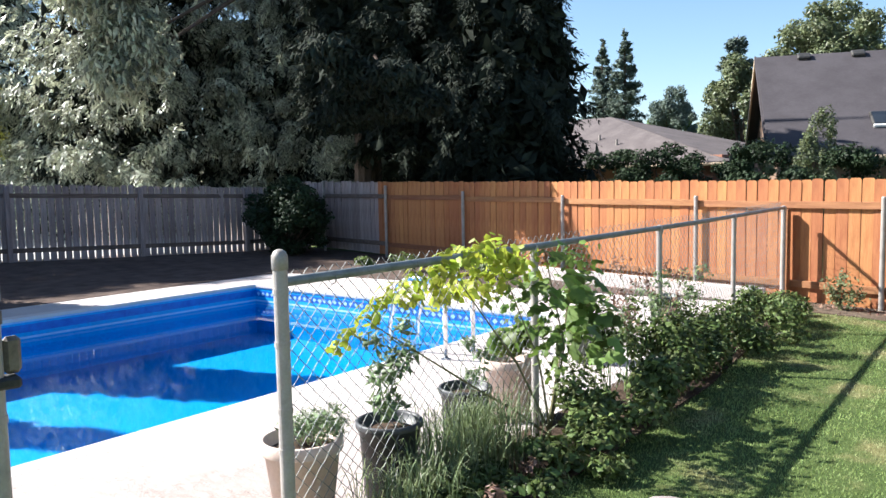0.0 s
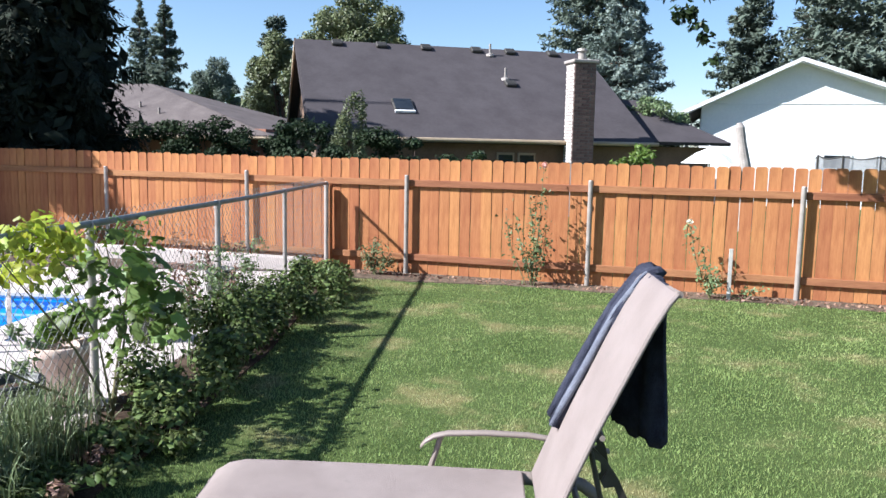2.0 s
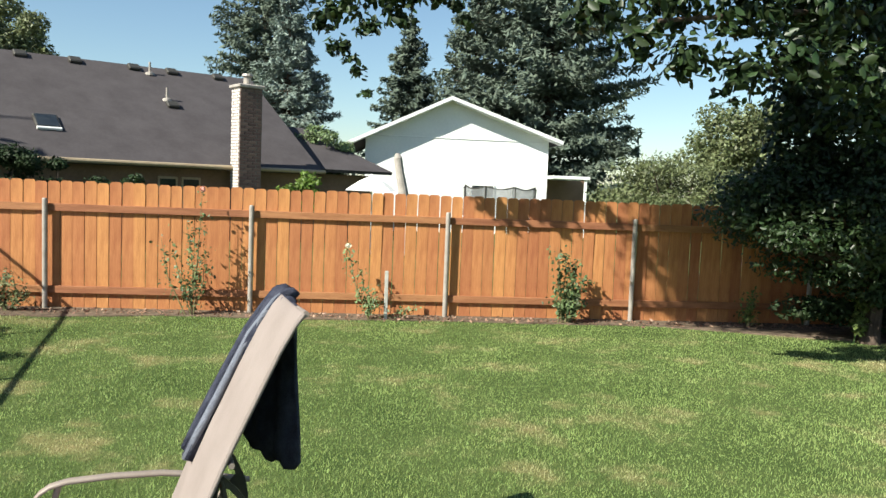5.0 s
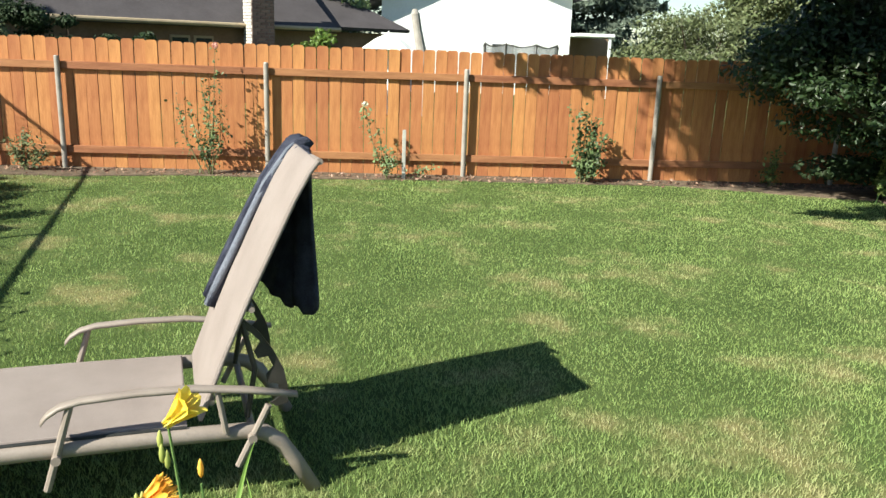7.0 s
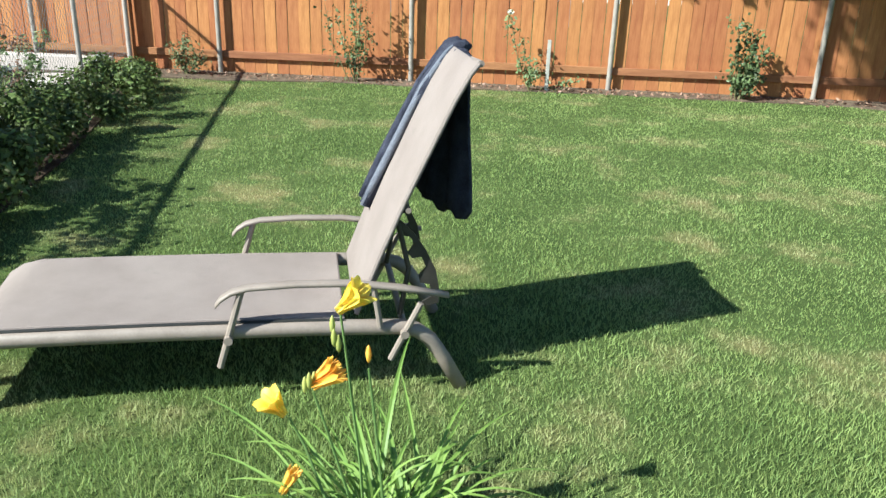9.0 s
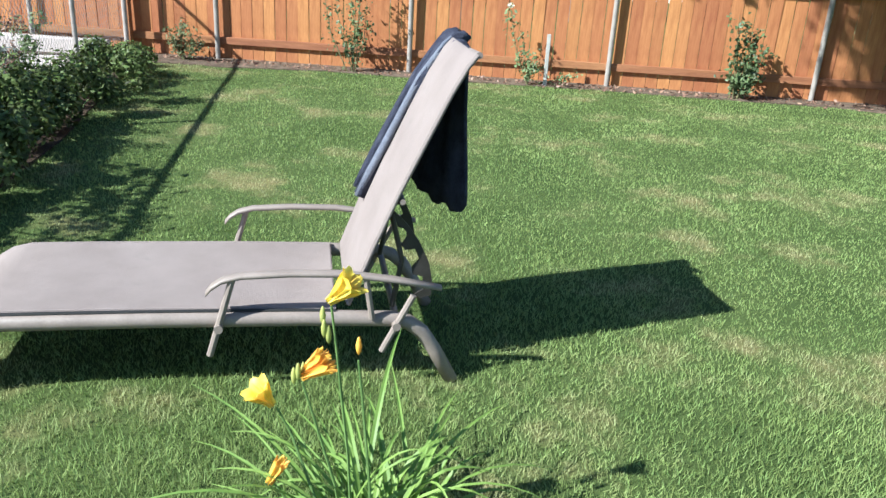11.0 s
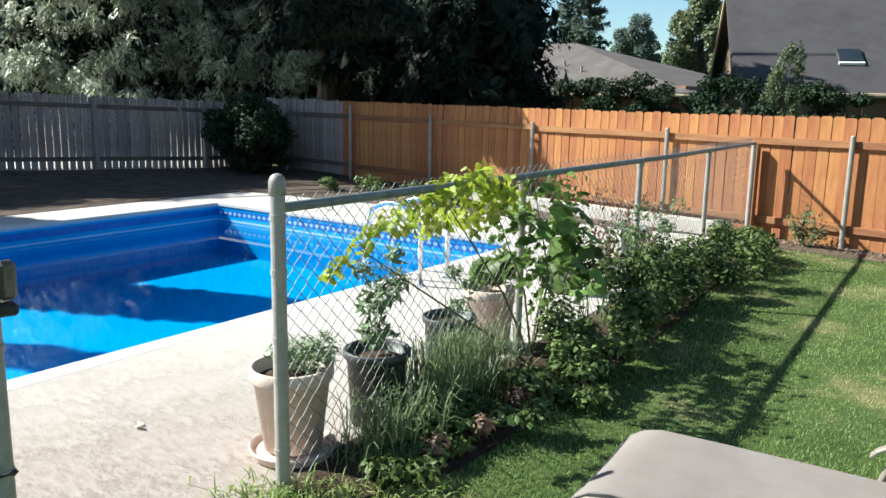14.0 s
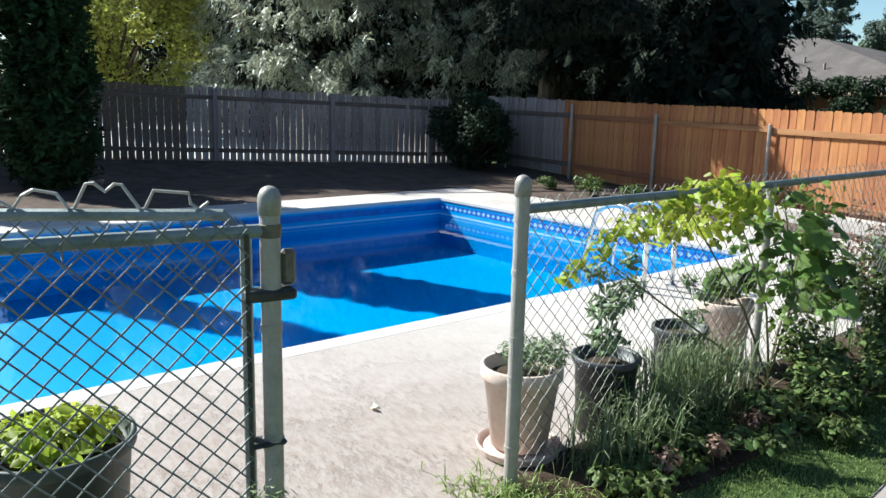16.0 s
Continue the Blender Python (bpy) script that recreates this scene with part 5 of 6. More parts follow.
bush("pepper_plant", "leafy pepper plant with slim leaves in black pot", "plant", (-2.09, 3.70, 0.40), [(0.0, 0.0, 0.10, 0.10, 0.10, 0.08), (-0.05, 0.03, 0.25, 0.12, 0.12, 0.09), (0.04, 0.06, 0.36, 0.10, 0.10, 0.10), (-0.08, -0.02, 0.42, 0.08, 0.08, 0.06), (0.02, 0.10, 0.50, 0.06, 0.06, 0.05)], 260, 0.085, 0.28, LEAF_HERB, 52, POINTED, droop=0.9, stem_r=0.004)
pot("nursery_pot", "black plastic pot with a pale edge", (-2.36, 4.47, 0.012), 0.165, 0.125, 0.38, BLACK_POT)
bush("seedling_plant", "sparse young plant in black pot", "plant", (-2.36, 4.47, 0.36), [(0.03, 0.05, 0.10, 0.08, 0.08, 0.06), (0.06, 0.10, 0.22, 0.07, 0.07, 0.06), (0.02, 0.02, 0.30, 0.05, 0.05, 0.05)], 110, 0.07, 0.3, LEAF_HERB, 53, POINTED, droop=0.6, stem_r=0.003)
pot("flower_pot", "pale terracotta pot behind the vine", (-2.60, 5.08, 0.012), 0.185, 0.13, 0.42, TERRACOTTA, 0.055)
bush("potted_plant", "broad-leaved plant in terracotta pot", "plant", (-2.60, 5.08, 0.42), [(0.0, 0.0, 0.12, 0.16, 0.16, 0.10), (0.08, 0.1, 0.2, 0.12, 0.12, 0.10)], 120, 0.11, 0.8, LEAF_VINE_GREEN, 54, OVAL, stem_r=0.004)
pot("nursery_pot", "dark green plastic pot beyond the vine", (-3.25, 6.75, 0.012), 0.17, 0.125, 0.36, GREEN_POT)
pot("nursery_pot", "grey-green plastic tub by the fence", (-3.75, 8.6, 0.012), 0.17, 0.13, 0.34, GREEN_POT)
pot("planter_tub", "big dark green planter tub behind the fence panel", (-1.98, 1.19, 0.012), 0.275, 0.21, 0.49, GREEN_POT, 0.04)
bush("lime_plant", "lime-green leafy plant filling planter tub", "plant", (-1.98, 1.19, 0.46), [(0.05, 0.0, 0.04, 0.19, 0.19, 0.07), (-0.05, 0.08, 0.05, 0.14, 0.14, 0.07), (-0.02, -0.08, 0.05, 0.14, 0.14, 0.06)], 900, 0.05, 0.6, LEAF_VINE, 55, OVAL, stem_r=0.003)
bush("dry_flower", "dry grey weed at the foot of gate post", "weed", (-1.22, 1.70, 0.0), [(0.0, 0.0, 0.35, 0.05, 0.06, 0.22), (0.0, 0.03, 0.5, 0.06, 0.08, 0.06), (-0.02, -0.05, 0.47, 0.05, 0.06, 0.07)], 420, 0.03, 0.2, LEAF_GREY, 56, POINTED, stem_r=0.0025)

# ---------------------------------------------------------------- bed along the chain-link fence
vine_r = np.random.default_rng(61)


def on_link(s, off, z):
    p = LINK_A + LINK_D * s + POOL_N * off
    return (p.x, p.y, z)


vine = thing("grape_vine", "yellow-green climbing vine spread over the chain-link fence", "vine", on_link(2.0, 0.05, 0))
for mt, n, clumps, nm in ((LEAF_VINE, 470, [(0.42, -0.12, 0.86, 0.05), (0.50, -0.12, 0.93, 0.05), (0.60, -0.10, 0.99, 0.06), (0.74, -0.12, 1.03, 0.07), (0.9, -0.08, 1.07, 0.11), (1.1, -0.03, 1.16, 0.13), (1.35, 0.0, 1.22, 0.14), (1.6, 0.0, 1.2, 0.15), (1.5, -0.05, 1.03, 0.14), (1.85, 0.0, 1.12, 0.13), (1.25, -0.1, 1.02, 0.1)], "upper_leaves"),
                          (LEAF_VINE_GREEN, 300, [(2.7, 0.0, 0.8, 0.16), (2.5, -0.05, 0.6, 0.18), (3.0, 0.0, 0.7, 0.15), (2.85, 0.05, 0.5, 0.18), (2.15, 0.05, 1.18, 0.16), (2.5, 0.05, 1.12, 0.17), (2.3, 0.05, 0.95, 0.17), (1.9, 0.08, 0.85, 0.16), (1.95, 0.1, 0.66, 0.16), (2.1, 0.12, 0.48, 0.16), (2.75, 0.05, 1.05, 0.13), (1.75, 0.0, 0.98, 0.12), (2.35, 0.12, 0.62, 0.15)], "lower_leaves")):
    cl = [(*on_link(s, o, z), r * 1.2, r * 1.55, r * 0.85) for s, o, z, r in clumps]
    pts, nor = clump_points(cl, n, vine_r, 0.2)
    if nm == "upper_leaves":
        add_part(nm, leaves(pts, nor + np.array([0.1, -0.3, 0.35]), 0.066, 0.58, vine_r, mt, nm, 1.2, LOBED, 0.75), vine)
    else:
        add_part(nm, leaves(pts, nor + np.array([0.1, -0.3, 0.35]), 0.074, 0.66, vine_r, mt, nm, 0.9, LOBED, 0.7), vine)
cl = [(*on_link(s_, o_, z_), 0.20, 0.26, 0.13) for s_, o_, z_ in ((2.15, 0.10, 0.98), (2.5, 0.08, 0.86), (2.8, 0.06, 0.72), (2.35, 0.14, 0.62), (2.7, 0.14, 0.5))]
pts, nor = clump_points(cl, 70, vine_r, 0.3)
add_part("broad_leaves", leaves(pts, nor + np.array([0.0, -0.3, 0.5]), 0.125, 0.85, vine_r, LEAF_BROAD, "broad_leaves", 0.6, LOBED, 0.45), vine)
for tip in (on_link(1.2, 0, 1.15), on_link(0.6, -0.1, 0.98), on_link(2.6, 0, 1.15), on_link(2.1, 0.05, 1.2), on_link(1.7, 0.0, 1.1)):
    part("vine_stem", stems_geo(on_link(2.05, 0.1, 0), [tip], 0.009, vine_r, 6), CANE, vine)

for i, (s, off, h, w, n) in enumerate(((0.55, 0.26, 0.14, 0.22, 420), (1.05, 0.32, 0.20, 0.26, 760), (1.65, 0.36, 0.23, 0.28, 1000), (2.2, 0.30, 0.36, 0.30, 1100), (2.8, 0.30, 0.42, 0.32, 1200),
                                      (3.4, 0.30, 0.46, 0.34, 1300), (4.0, 0.32, 0.44, 0.34, 1300), (4.7, 0.32, 0.42, 0.36, 1300), (5.4, 0.32, 0.42, 0.36, 1300), (6.1, 0.30, 0.38, 0.34, 1100), (6.8, 0.28, 0.34, 0.32, 1000), (7.3, 0.22, 0.26, 0.26, 800))):
    br = np.random.default_rng(100 + i)
    h *= 0.75 if s < 2 else 1.15 if s < 5.6 else 0.95
    cl = [(br.normal() * w * 0.4, br.normal() * w * 0.55, h * br.uniform(0.35, 0.9), w * br.uniform(0.35, 0.6), w * br.uniform(0.4, 0.65), h * br.uniform(0.25, 0.4)) for _ in range(7)]
    bush("bed_shrub", "low leafy green shrub in planting bed", "shrub", on_link(s, off + 0.05, 0.015), cl, int(n * 1.35), 0.050, 0.62, LEAF_BED, 200 + i, POINTED, group="shrubs along the chain-link fence", stem_r=0.004)
for i, (s, off, h) in enumerate(((2.95, 0.12, 0.95), (3.3, 0.10, 1.02), (3.9, 0.05, 0.85), (4.35, 0.02, 0.9), (4.8, 0.0, 0.8), (2.9, 0.1, 0.62), (3.6, 0.12, 0.7), (4.3, 0.1, 0.66), (5.0, 0.08, 0.6))):
    br = np.random.default_rng(140 + i)
    cl = [(br.normal() * 0.09, br.normal() * 0.10, h * f, 0.09, 0.10, 0.10) for f in ((0.45, 0.6, 0.72, 0.84, 0.95) if i < 5 else (0.3, 0.45, 0.6, 0.75, 0.88))]
    mt, tone = ((LEAF_DRY, "reddish dry") if i in (1, 3) else (LEAF_HERB, "slender green")) if i < 5 else (LEAF_BED, "leafy dark green")
    bush("tall_weed", tone + " weed stems in planting bed", "weed", on_link(s, off, 0.015), cl, 330 if i < 5 else 340, 0.04, 0.4 if i < 5 else 0.6, mt, 240 + i, POINTED, stem_r=0.004, group="weeds in the bed")
lav = thing("lavender_clump", "fine grey-green grassy lavender clump by the pots", "plant", on_link(1.25, 0.0, 0.0))
lv = np.random.default_rng(70)
for nm, c, n, hh in (("spike", (1.3, 0.04), 760, 0.52), ("lower_spike", (0.82, 0.08), 420, 0.36)):
    g = Geo()
    for k in range(n):
        b = Vector(on_link(c[0] + lv.normal() * 0.22, c[1] + lv.normal() * 0.11, 0.0))
        ribbon(g, b, lv.uniform(0, 6.28), lv.uniform(0.04, 0.22), hh * lv.uniform(0.6, 1.15), 0.0022, lv, 4, 0.25)
    tagged(part(nm, g, LEAF_GREY, lav, smooth=None), kind="stuff")
tuft = np.random.default_rng(71)
for i, (s, off, n, hh) in enumerate(((-0.05, 0.10, 190, 0.16), (0.12, 0.28, 120, 0.12), (0.55, 0.05, 150, 0.2), (-0.12, -0.12, 90, 0.12), (-0.2, 0.32, 130, 0.09), (0.1, 0.48, 130, 0.09), (-0.38, 0.18, 110, 0.07), (0.35, 0.42, 110, 0.1))):
    ob = thing("grass_tuft", "tuft of uncut pale green grass", "grass", on_link(s, off, 0), "grass tufts at the post")
    g = Geo()
    for k in range(n):
        b = Vector(on_link(s + tuft.normal() * 0.09, off + tuft.normal() * 0.09, 0.0))
        ribbon(g, b, tuft.uniform(0, 6.28), tuft.uniform(0.03, 0.11), hh * 0.75 * tuft.uniform(0.5, 1.2), 0.0024, tuft, 4, 0.4)
    tagged(part("blade", g, LEAF_TUFT if i != 2 else LEAF_GREY, ob, smooth=None), kind="stuff")
for i, (s, off) in enumerate(((0.95, 0.42), (0.62, 0.36), (1.35, 0.40))):
    bush("dry_weed", "small rust-brown dry weed in the bed", "weed", on_link(s, off, 0.015), [(0, 0, 0.10, 0.07, 0.07, 0.06)], 70, 0.05, 0.35, LEAF_DRY, 170 + i, POINTED, stem_r=0.002)

# ---------------------------------------------------------------- roses along the cedar fence
def rose(label, x, tips, leaf, n, seed, bloom=None, bloom_at=None, size=0.044):
    """Several thin canes from one foot, with leaves thickening along each of them."""
    r = np.random.default_rng(seed)
    ob = thing("rose_bush", label, "rose", (x, 10.86, 0.01), "roses along the fence")
    pts = []
    for dx, dz, lush in tips:
        tip = Vector((x + dx, 10.86 + r.normal() * 0.07, dz))
        foot = Vector((x + r.normal() * 0.03, 10.86 + r.normal() * 0.02, 0.0))
        mid = foot.lerp(tip, 0.5) + Vector((dx * 0.12 + r.normal() * 0.02, r.normal() * 0.03, 0))
        part("cane", Geo().tube([foot, foot.lerp(mid, 0.5), mid, mid.lerp(tip, 0.5), tip], [0.008, 0.007, 0.006, 0.0045, 0.002], 6), CANE, ob)
        for _ in range(int(n * lush)):
            f = r.uniform(0.22, 1.0)
            p = foot.lerp(mid, 2 * f) if f < 0.5 else mid.lerp(tip, 2 * f - 1)
            w = 0.045 + 0.03 * math.sin(9 * f + seed + dx * 20)
            pts.append((p.x + r.normal() * w, p.y + r.normal() * w, p.z + r.normal() * 0.035))
    pts = np.array(pts)
    add_part("foliage", leaves(pts, np.tile([-0.3, -0.5, 0.6], (len(pts), 1)), size, 0.62, r, leaf, "foliage", 0.4, OVAL, 0.8), ob)
    if bloom:
        bx, bz = bloom_at
        pb, nb = clump_points([(bx, 10.85, bz, 0.032, 0.032, 0.024)], 30, r, 0.6)
        add_part("bloom", leaves(pb, nb, 0.045, 0.9, r, bloom, "bloom", 0, OVAL), ob, "open pale rose bloom")
    return ob


rose("low green rose bush against the fence", -2.83, ((-0.20, 0.40, 1.0), (-0.05, 0.50, 1.2), (0.12, 0.44, 1.1), (0.22, 0.26, 0.8), (-0.12, 0.25, 0.8)), LEAF_OLIVE, 95, 300)
rose("tall thin rose with one pink bloom", -0.74, ((-0.36, 0.92, 0.6), (-0.20, 0.78, 0.9), (-0.05, 1.12, 1.0), (0.10, 1.20, 1.0), (0.16, 0.80, 0.8), (0.10, 1.50, 0.35), (-0.02, 0.45, 1.2)), LEAF_ROSE, 110, 301, ROSE_PINK, (0.02 - 0.64, 1.53))
rose("slender rose with one cream bloom", 1.42, ((-0.30, 0.88, 0.9), (-0.12, 0.62, 0.8), (-0.04, 0.40, 1.0), (0.05, 0.24, 1.0), (0.55, 0.18, 0.6)), LEAF_HERB, 85, 302, ROSE_CREAM, (1.12, 0.91))
rose("bushy blue-green rose against the fence", 3.83, ((-0.12, 0.97, 0.8), (0.02, 0.85, 1.3), (0.14, 0.78, 1.3), (0.22, 0.62, 1.2), (0.08, 0.45, 1.5), (-0.05, 0.32, 1.0), (0.26, 0.30, 0.7)), LEAF_ROSE, 150, 303, size=0.052)
rose("small rose in the shade by the fence", 6.3, ((-0.1, 0.45, 1.0), (0.1, 0.5, 1.0), (0.02, 0.3, 1.0)), LEAF_BED, 80, 304)
g = Geo().board((1.60, 10.84, 0.30), (0.045, 0.02, 0.62), bevel=0.004)
solid("plant_stake", g, WHITE_STAKE, "weathered white wooden stake by the rose", "stake")
lit = np.random.default_rng(81)
pts = np.stack([lit.uniform(-3.2, 8, 900), 10.95 + lit.normal(size=900) * 0.12, np.full(900, 0.025)], 1)
pts[:, 1] = np.clip(pts[:, 1], 10.6, 11.15)
ob = new("leaf_litter", leaves(pts, np.tile([0, 0, 1.0], (900, 1)), 0.045, 0.6, lit, LEAF_DRY, "leaf_litter", 0, OVAL))
tagged(ob, "dry fallen leaves along the fence foot", "leaves", kind="stuff")

# ---------------------------------------------------------------- pool fittings, curb, tap
ladder = thing("pool_ladder", "pair of polished steel pool handrails", "handrail", tuple(pool(-3.05, 6.8)))
for vv in (6.60, 7.02):
    pts = [pool(-2.98, vv, 0.0), pool(-2.98, vv, 0.50)]
    for a in np.linspace(0, math.pi * 0.78, 9):
        pts.append(pool(-2.98 - 0.32 * (1 - math.cos(a)), vv, 0.50 + 0.24 * math.sin(a)))
    pts += [pool(-3.66, vv, 0.25), pool(-3.70, vv, -0.35), pool(-3.70, vv, -0.8)]
    part("handrail", Geo().tube(pts, 0.021, 12), CHROME, ladder, smooth=True)
    part("flange", Geo().lathe([(0.05, 0.012), (0.05, 0.022), (0.03, 0.03)], tuple(pool(-2.98, vv)), 16), CHROME, ladder)
g = Geo().board((-6.1, 10.72, 0.10), (4.7, 0.16, 0.20), bevel=0.012)
solid("concrete_curb", g, CONCRETE, "low grey concrete curb before the fence", "curb", "structure")
tap = thing("irrigation_valve", "small grey-green irrigation valve on a pipe", "valve", (-3.84, 10.62, 0))
part("body", Geo().lathe([(0.03, 0.0), (0.03, 0.10), (0.065, 0.11), (0.07, 0.16), (0.05, 0.19), (0.06, 0.20), (0.06, 0.23), (0.02, 0.245)], (-3.84, 10.62, 0), 14), RAIL_STEEL, tap)
part("pipe", Geo().tube([(-3.98, 10.62, 0.0), (-3.98, 10.62, 0.11), (-3.84, 10.62, 0.13)], 0.018, 8), RAIL_STEEL, tap)
crumb = np.random.default_rng(95)
curl = leaves(np.array([(-2.83, 2.76, 0.028), (-2.80, 2.74, 0.030)]), np.array([(0.3, 0.2, 1.0), (-0.4, 0.5, 0.8)]), 0.055, 0.7, crumb, ROSE_CREAM, "fallen_leaf", 0, OVAL, 0.3)
tagged(new("fallen_leaf", curl), "pale curled dry leaf lying on concrete", "leaf")
# ---------------------------------------------------------------- trees
def trunk_geo(at, height, r, rng_, lean=0.02, seg=10):
    pts = [Vector((at[0] + lean * height * f * rng_.normal(), at[1] + lean * height * f * rng_.normal(), at[2] - 0.1 + height * f)) for f in np.linspace(0, 1, 7)]
    return Geo().tube(pts, [r * 1.35, r, r * 0.88, r * 0.72, r * 0.52, r * 0.3, r * 0.08], seg)


def conifer(name, label, at, height, radius, mat, n, seed, size=0.42, slim=0.32, low=0.06, power=0.8, sag=0.28, per=11, gap=0.42, droop=0.5, ragged=0.28, lift=0.0, group="", fans=False, core=None, girth=0.018):
    """Trunk, whorled limbs and sprays of needles along the limbs, thicker toward the tips."""
    r = np.random.default_rng(seed)
    ob = thing(name, label, "tree", at, group)
    part("trunk", trunk_geo(at, height, height * girth, r, 0.004), BARK, ob)
    start, way, lens = [], [], []
    z = height * low
    while z < height * 0.985:
        f = (z / height - low) / (1 - low)
        reach = radius * max(0.02, (1 - f)) ** power
        for k in range(per):
            a = r.uniform(0, 2 * math.pi)
            ln = reach * (1 - ragged + 2 * ragged * r.random() * 0.75) * (0.72 + 0.28 * min(1.0, f * 6 + 0.45))
            start.append((at[0], at[1], at[2] + z + r.normal() * gap * 0.35))
            way.append((math.cos(a), math.sin(a), -sag * r.uniform(0.5, 1.4) + lift + 0.5 * f))
            lens.append(ln)
        z += gap * r.uniform(0.8, 1.2)
    start, way, lens = np.array(start), np.array(way), np.array(lens)
    g = Geo()
    for i in r.choice(len(lens), min(len(lens), 110), replace=False):
        a = Vector(start[i])
        w = Vector(way[i])
        g.tube([a, a + w * lens[i] * 0.5, a + w * lens[i] * 0.92 + Vector((0, 0, 0.08 * lens[i]))], [0.012 * height ** 0.5, 0.008 * height ** 0.5, 0.004], 4)
    tagged(part("limb", g, BARK, ob, smooth=None), kind="stuff")
    if core:      # inner foliage; the near-black core colour carries its shade
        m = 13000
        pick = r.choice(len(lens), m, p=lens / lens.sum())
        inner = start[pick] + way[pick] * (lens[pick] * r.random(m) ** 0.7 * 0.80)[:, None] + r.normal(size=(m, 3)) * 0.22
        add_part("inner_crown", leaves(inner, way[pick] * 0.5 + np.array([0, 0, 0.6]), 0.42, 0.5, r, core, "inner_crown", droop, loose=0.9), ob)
    pick = r.choice(len(lens), n, p=lens / lens.sum())
    t = r.random(n) ** (0.33 if fans else 0.6)
    side = np.stack([-way[pick, 1], way[pick, 0], np.zeros(n)], 1)
    spread = r.normal(size=n) * 0.15 * lens[pick] * (1.15 - t)
    pts = start[pick] + way[pick] * (lens[pick] * t)[:, None] + side * spread[:, None]
    pts[:, 2] += 0.10 * lens[pick] * t ** 3 - np.abs(r.normal(size=n)) * size * 0.45
    if fans:
        out = way[pick] * np.array([1, 1, 0.4])
        add_part("crown", sprays(pts, out, size, r, mat, "crown"), ob)
    else:
        nor = way[pick] * 0.35 + np.array([0, 0, 0.9])
        add_part("crown", leaves(pts, nor, size, slim, r, mat, "crown", droop), ob)
    return ob


def broadleaf(name, label, at, height, crown, mat, n, seed, size=0.12, slim=0.6, clumps=40, trunk_r=0.14, outline=POINTED, group="", category="tree", shell=0.45):
    """A tapered trunk with limbs to uneven clumps of leaves; crown: centre height, radii."""
    r = np.random.default_rng(seed)
    cz, rx, ry, rz = crown
    ob = thing(name, label, category, at, group)
    cl = []
    for k in range(clumps):
        d = r.normal(size=3)
        d /= np.linalg.norm(d)
        f = r.uniform(0.45, 0.95)
        s = r.uniform(0.16, 0.34)
        cl.append((at[0] + d[0] * rx * f, at[1] + d[1] * ry * f, at[2] + max(cz + d[2] * rz * f, 0.15), rx * s, ry * s, rz * s * 0.85))
    g = trunk_geo(at, cz, trunk_r, r, 0.02)
    for c in cl[::2]:
        a = Vector((at[0], at[1], at[2] + max(0.1, cz - rz * 0.75)))
        b = Vector(c[:3])
        m = a.lerp(b, 0.55) + Vector((0, 0, -0.08 * (b - a).length))
        g.tube([a, m, b], [trunk_r * 0.5, trunk_r * 0.3, trunk_r * 0.08], 5)
    part("trunk", g, BARK, ob)
    pts, nor = clump_points(cl, n, r, shell)
    keep = pts[:, 2] > at[2] + 0.05
    add_part("crown", leaves(pts[keep], nor[keep], size, slim, r, mat, "crown", 0.3, outline), ob)
    return ob


# near cedars beyond the weathered fence and the corner
SUNLIT = "broad cedar with drooping grey-green sprays, sunlight put into the colour"
DEEP = "tall cedar by the corner, deep shade put into its sprays"
conifer("cedar_tree", SUNLIT, (-26.2, 11.3, 0), 12.0, 5.5, NEEDLE_LIT, 15000, 401, core=NEEDLE_SHADE, size=0.44, low=0.03, power=0.36, sag=0.24, per=16, gap=0.4, droop=3.0, ragged=0.34, fans=True)
conifer("cedar_tree", SUNLIT, (-22.4, 15.4, 0), 12.5, 3.6, NEEDLE_LIT, 11000, 402, core=NEEDLE_SHADE, size=0.44, low=0.04, power=0.4, sag=0.3, per=16, gap=0.4, droop=3.0, ragged=0.34, fans=True)
# wide high crown added, mostly out of view, to shade corner and dirt border
hr = np.random.default_rng(408)
high = thing("shade_cedar", "tall cedar whose added high crown shades the fence corner and dirt", "tree", (-17.2, 14.3, 0))
high_clumps = []
for f in np.linspace(0, 1, 19) ** 1.1:
    high_clumps.append((-19.5 + hr.normal() * 0.25, 8.7 - 4.0 * f + hr.normal() * 0.2, 4.9 + 5.4 * f + hr.normal() * 0.2, 0.95, 0.95, 0.75))
for yy in np.arange(-3.5, 5.0, 0.8):
    high_clumps.append((-20.4 + hr.normal() * 0.5, yy, 7.4 + hr.normal() * 0.25, 1.15, 0.9, 0.75))
for yy in np.arange(-3.2, 7.4, 0.9):
    for xx in (-22.1,):
        high_clumps.append((xx + hr.normal() * 0.4, yy + hr.normal() * 0.2, 7.5 + hr.normal() * 0.3, 1.0, 0.85, 0.6))
part("trunk", trunk_geo((-17.2, 14.3, 0), 13.5, 0.26, hr, 0.004), BARK, high)
g = Geo()
for c in high_clumps[::2]:
    a, b = Vector((-17.2, 14.3, 7.2)), Vector(c[:3])
    g.tube([a, a.lerp(b, 0.5) + Vector((0, 0, 0.9)), b], [0.10, 0.07, 0.02], 5)
tagged(part("limb", g, BARK, high), kind="stuff")
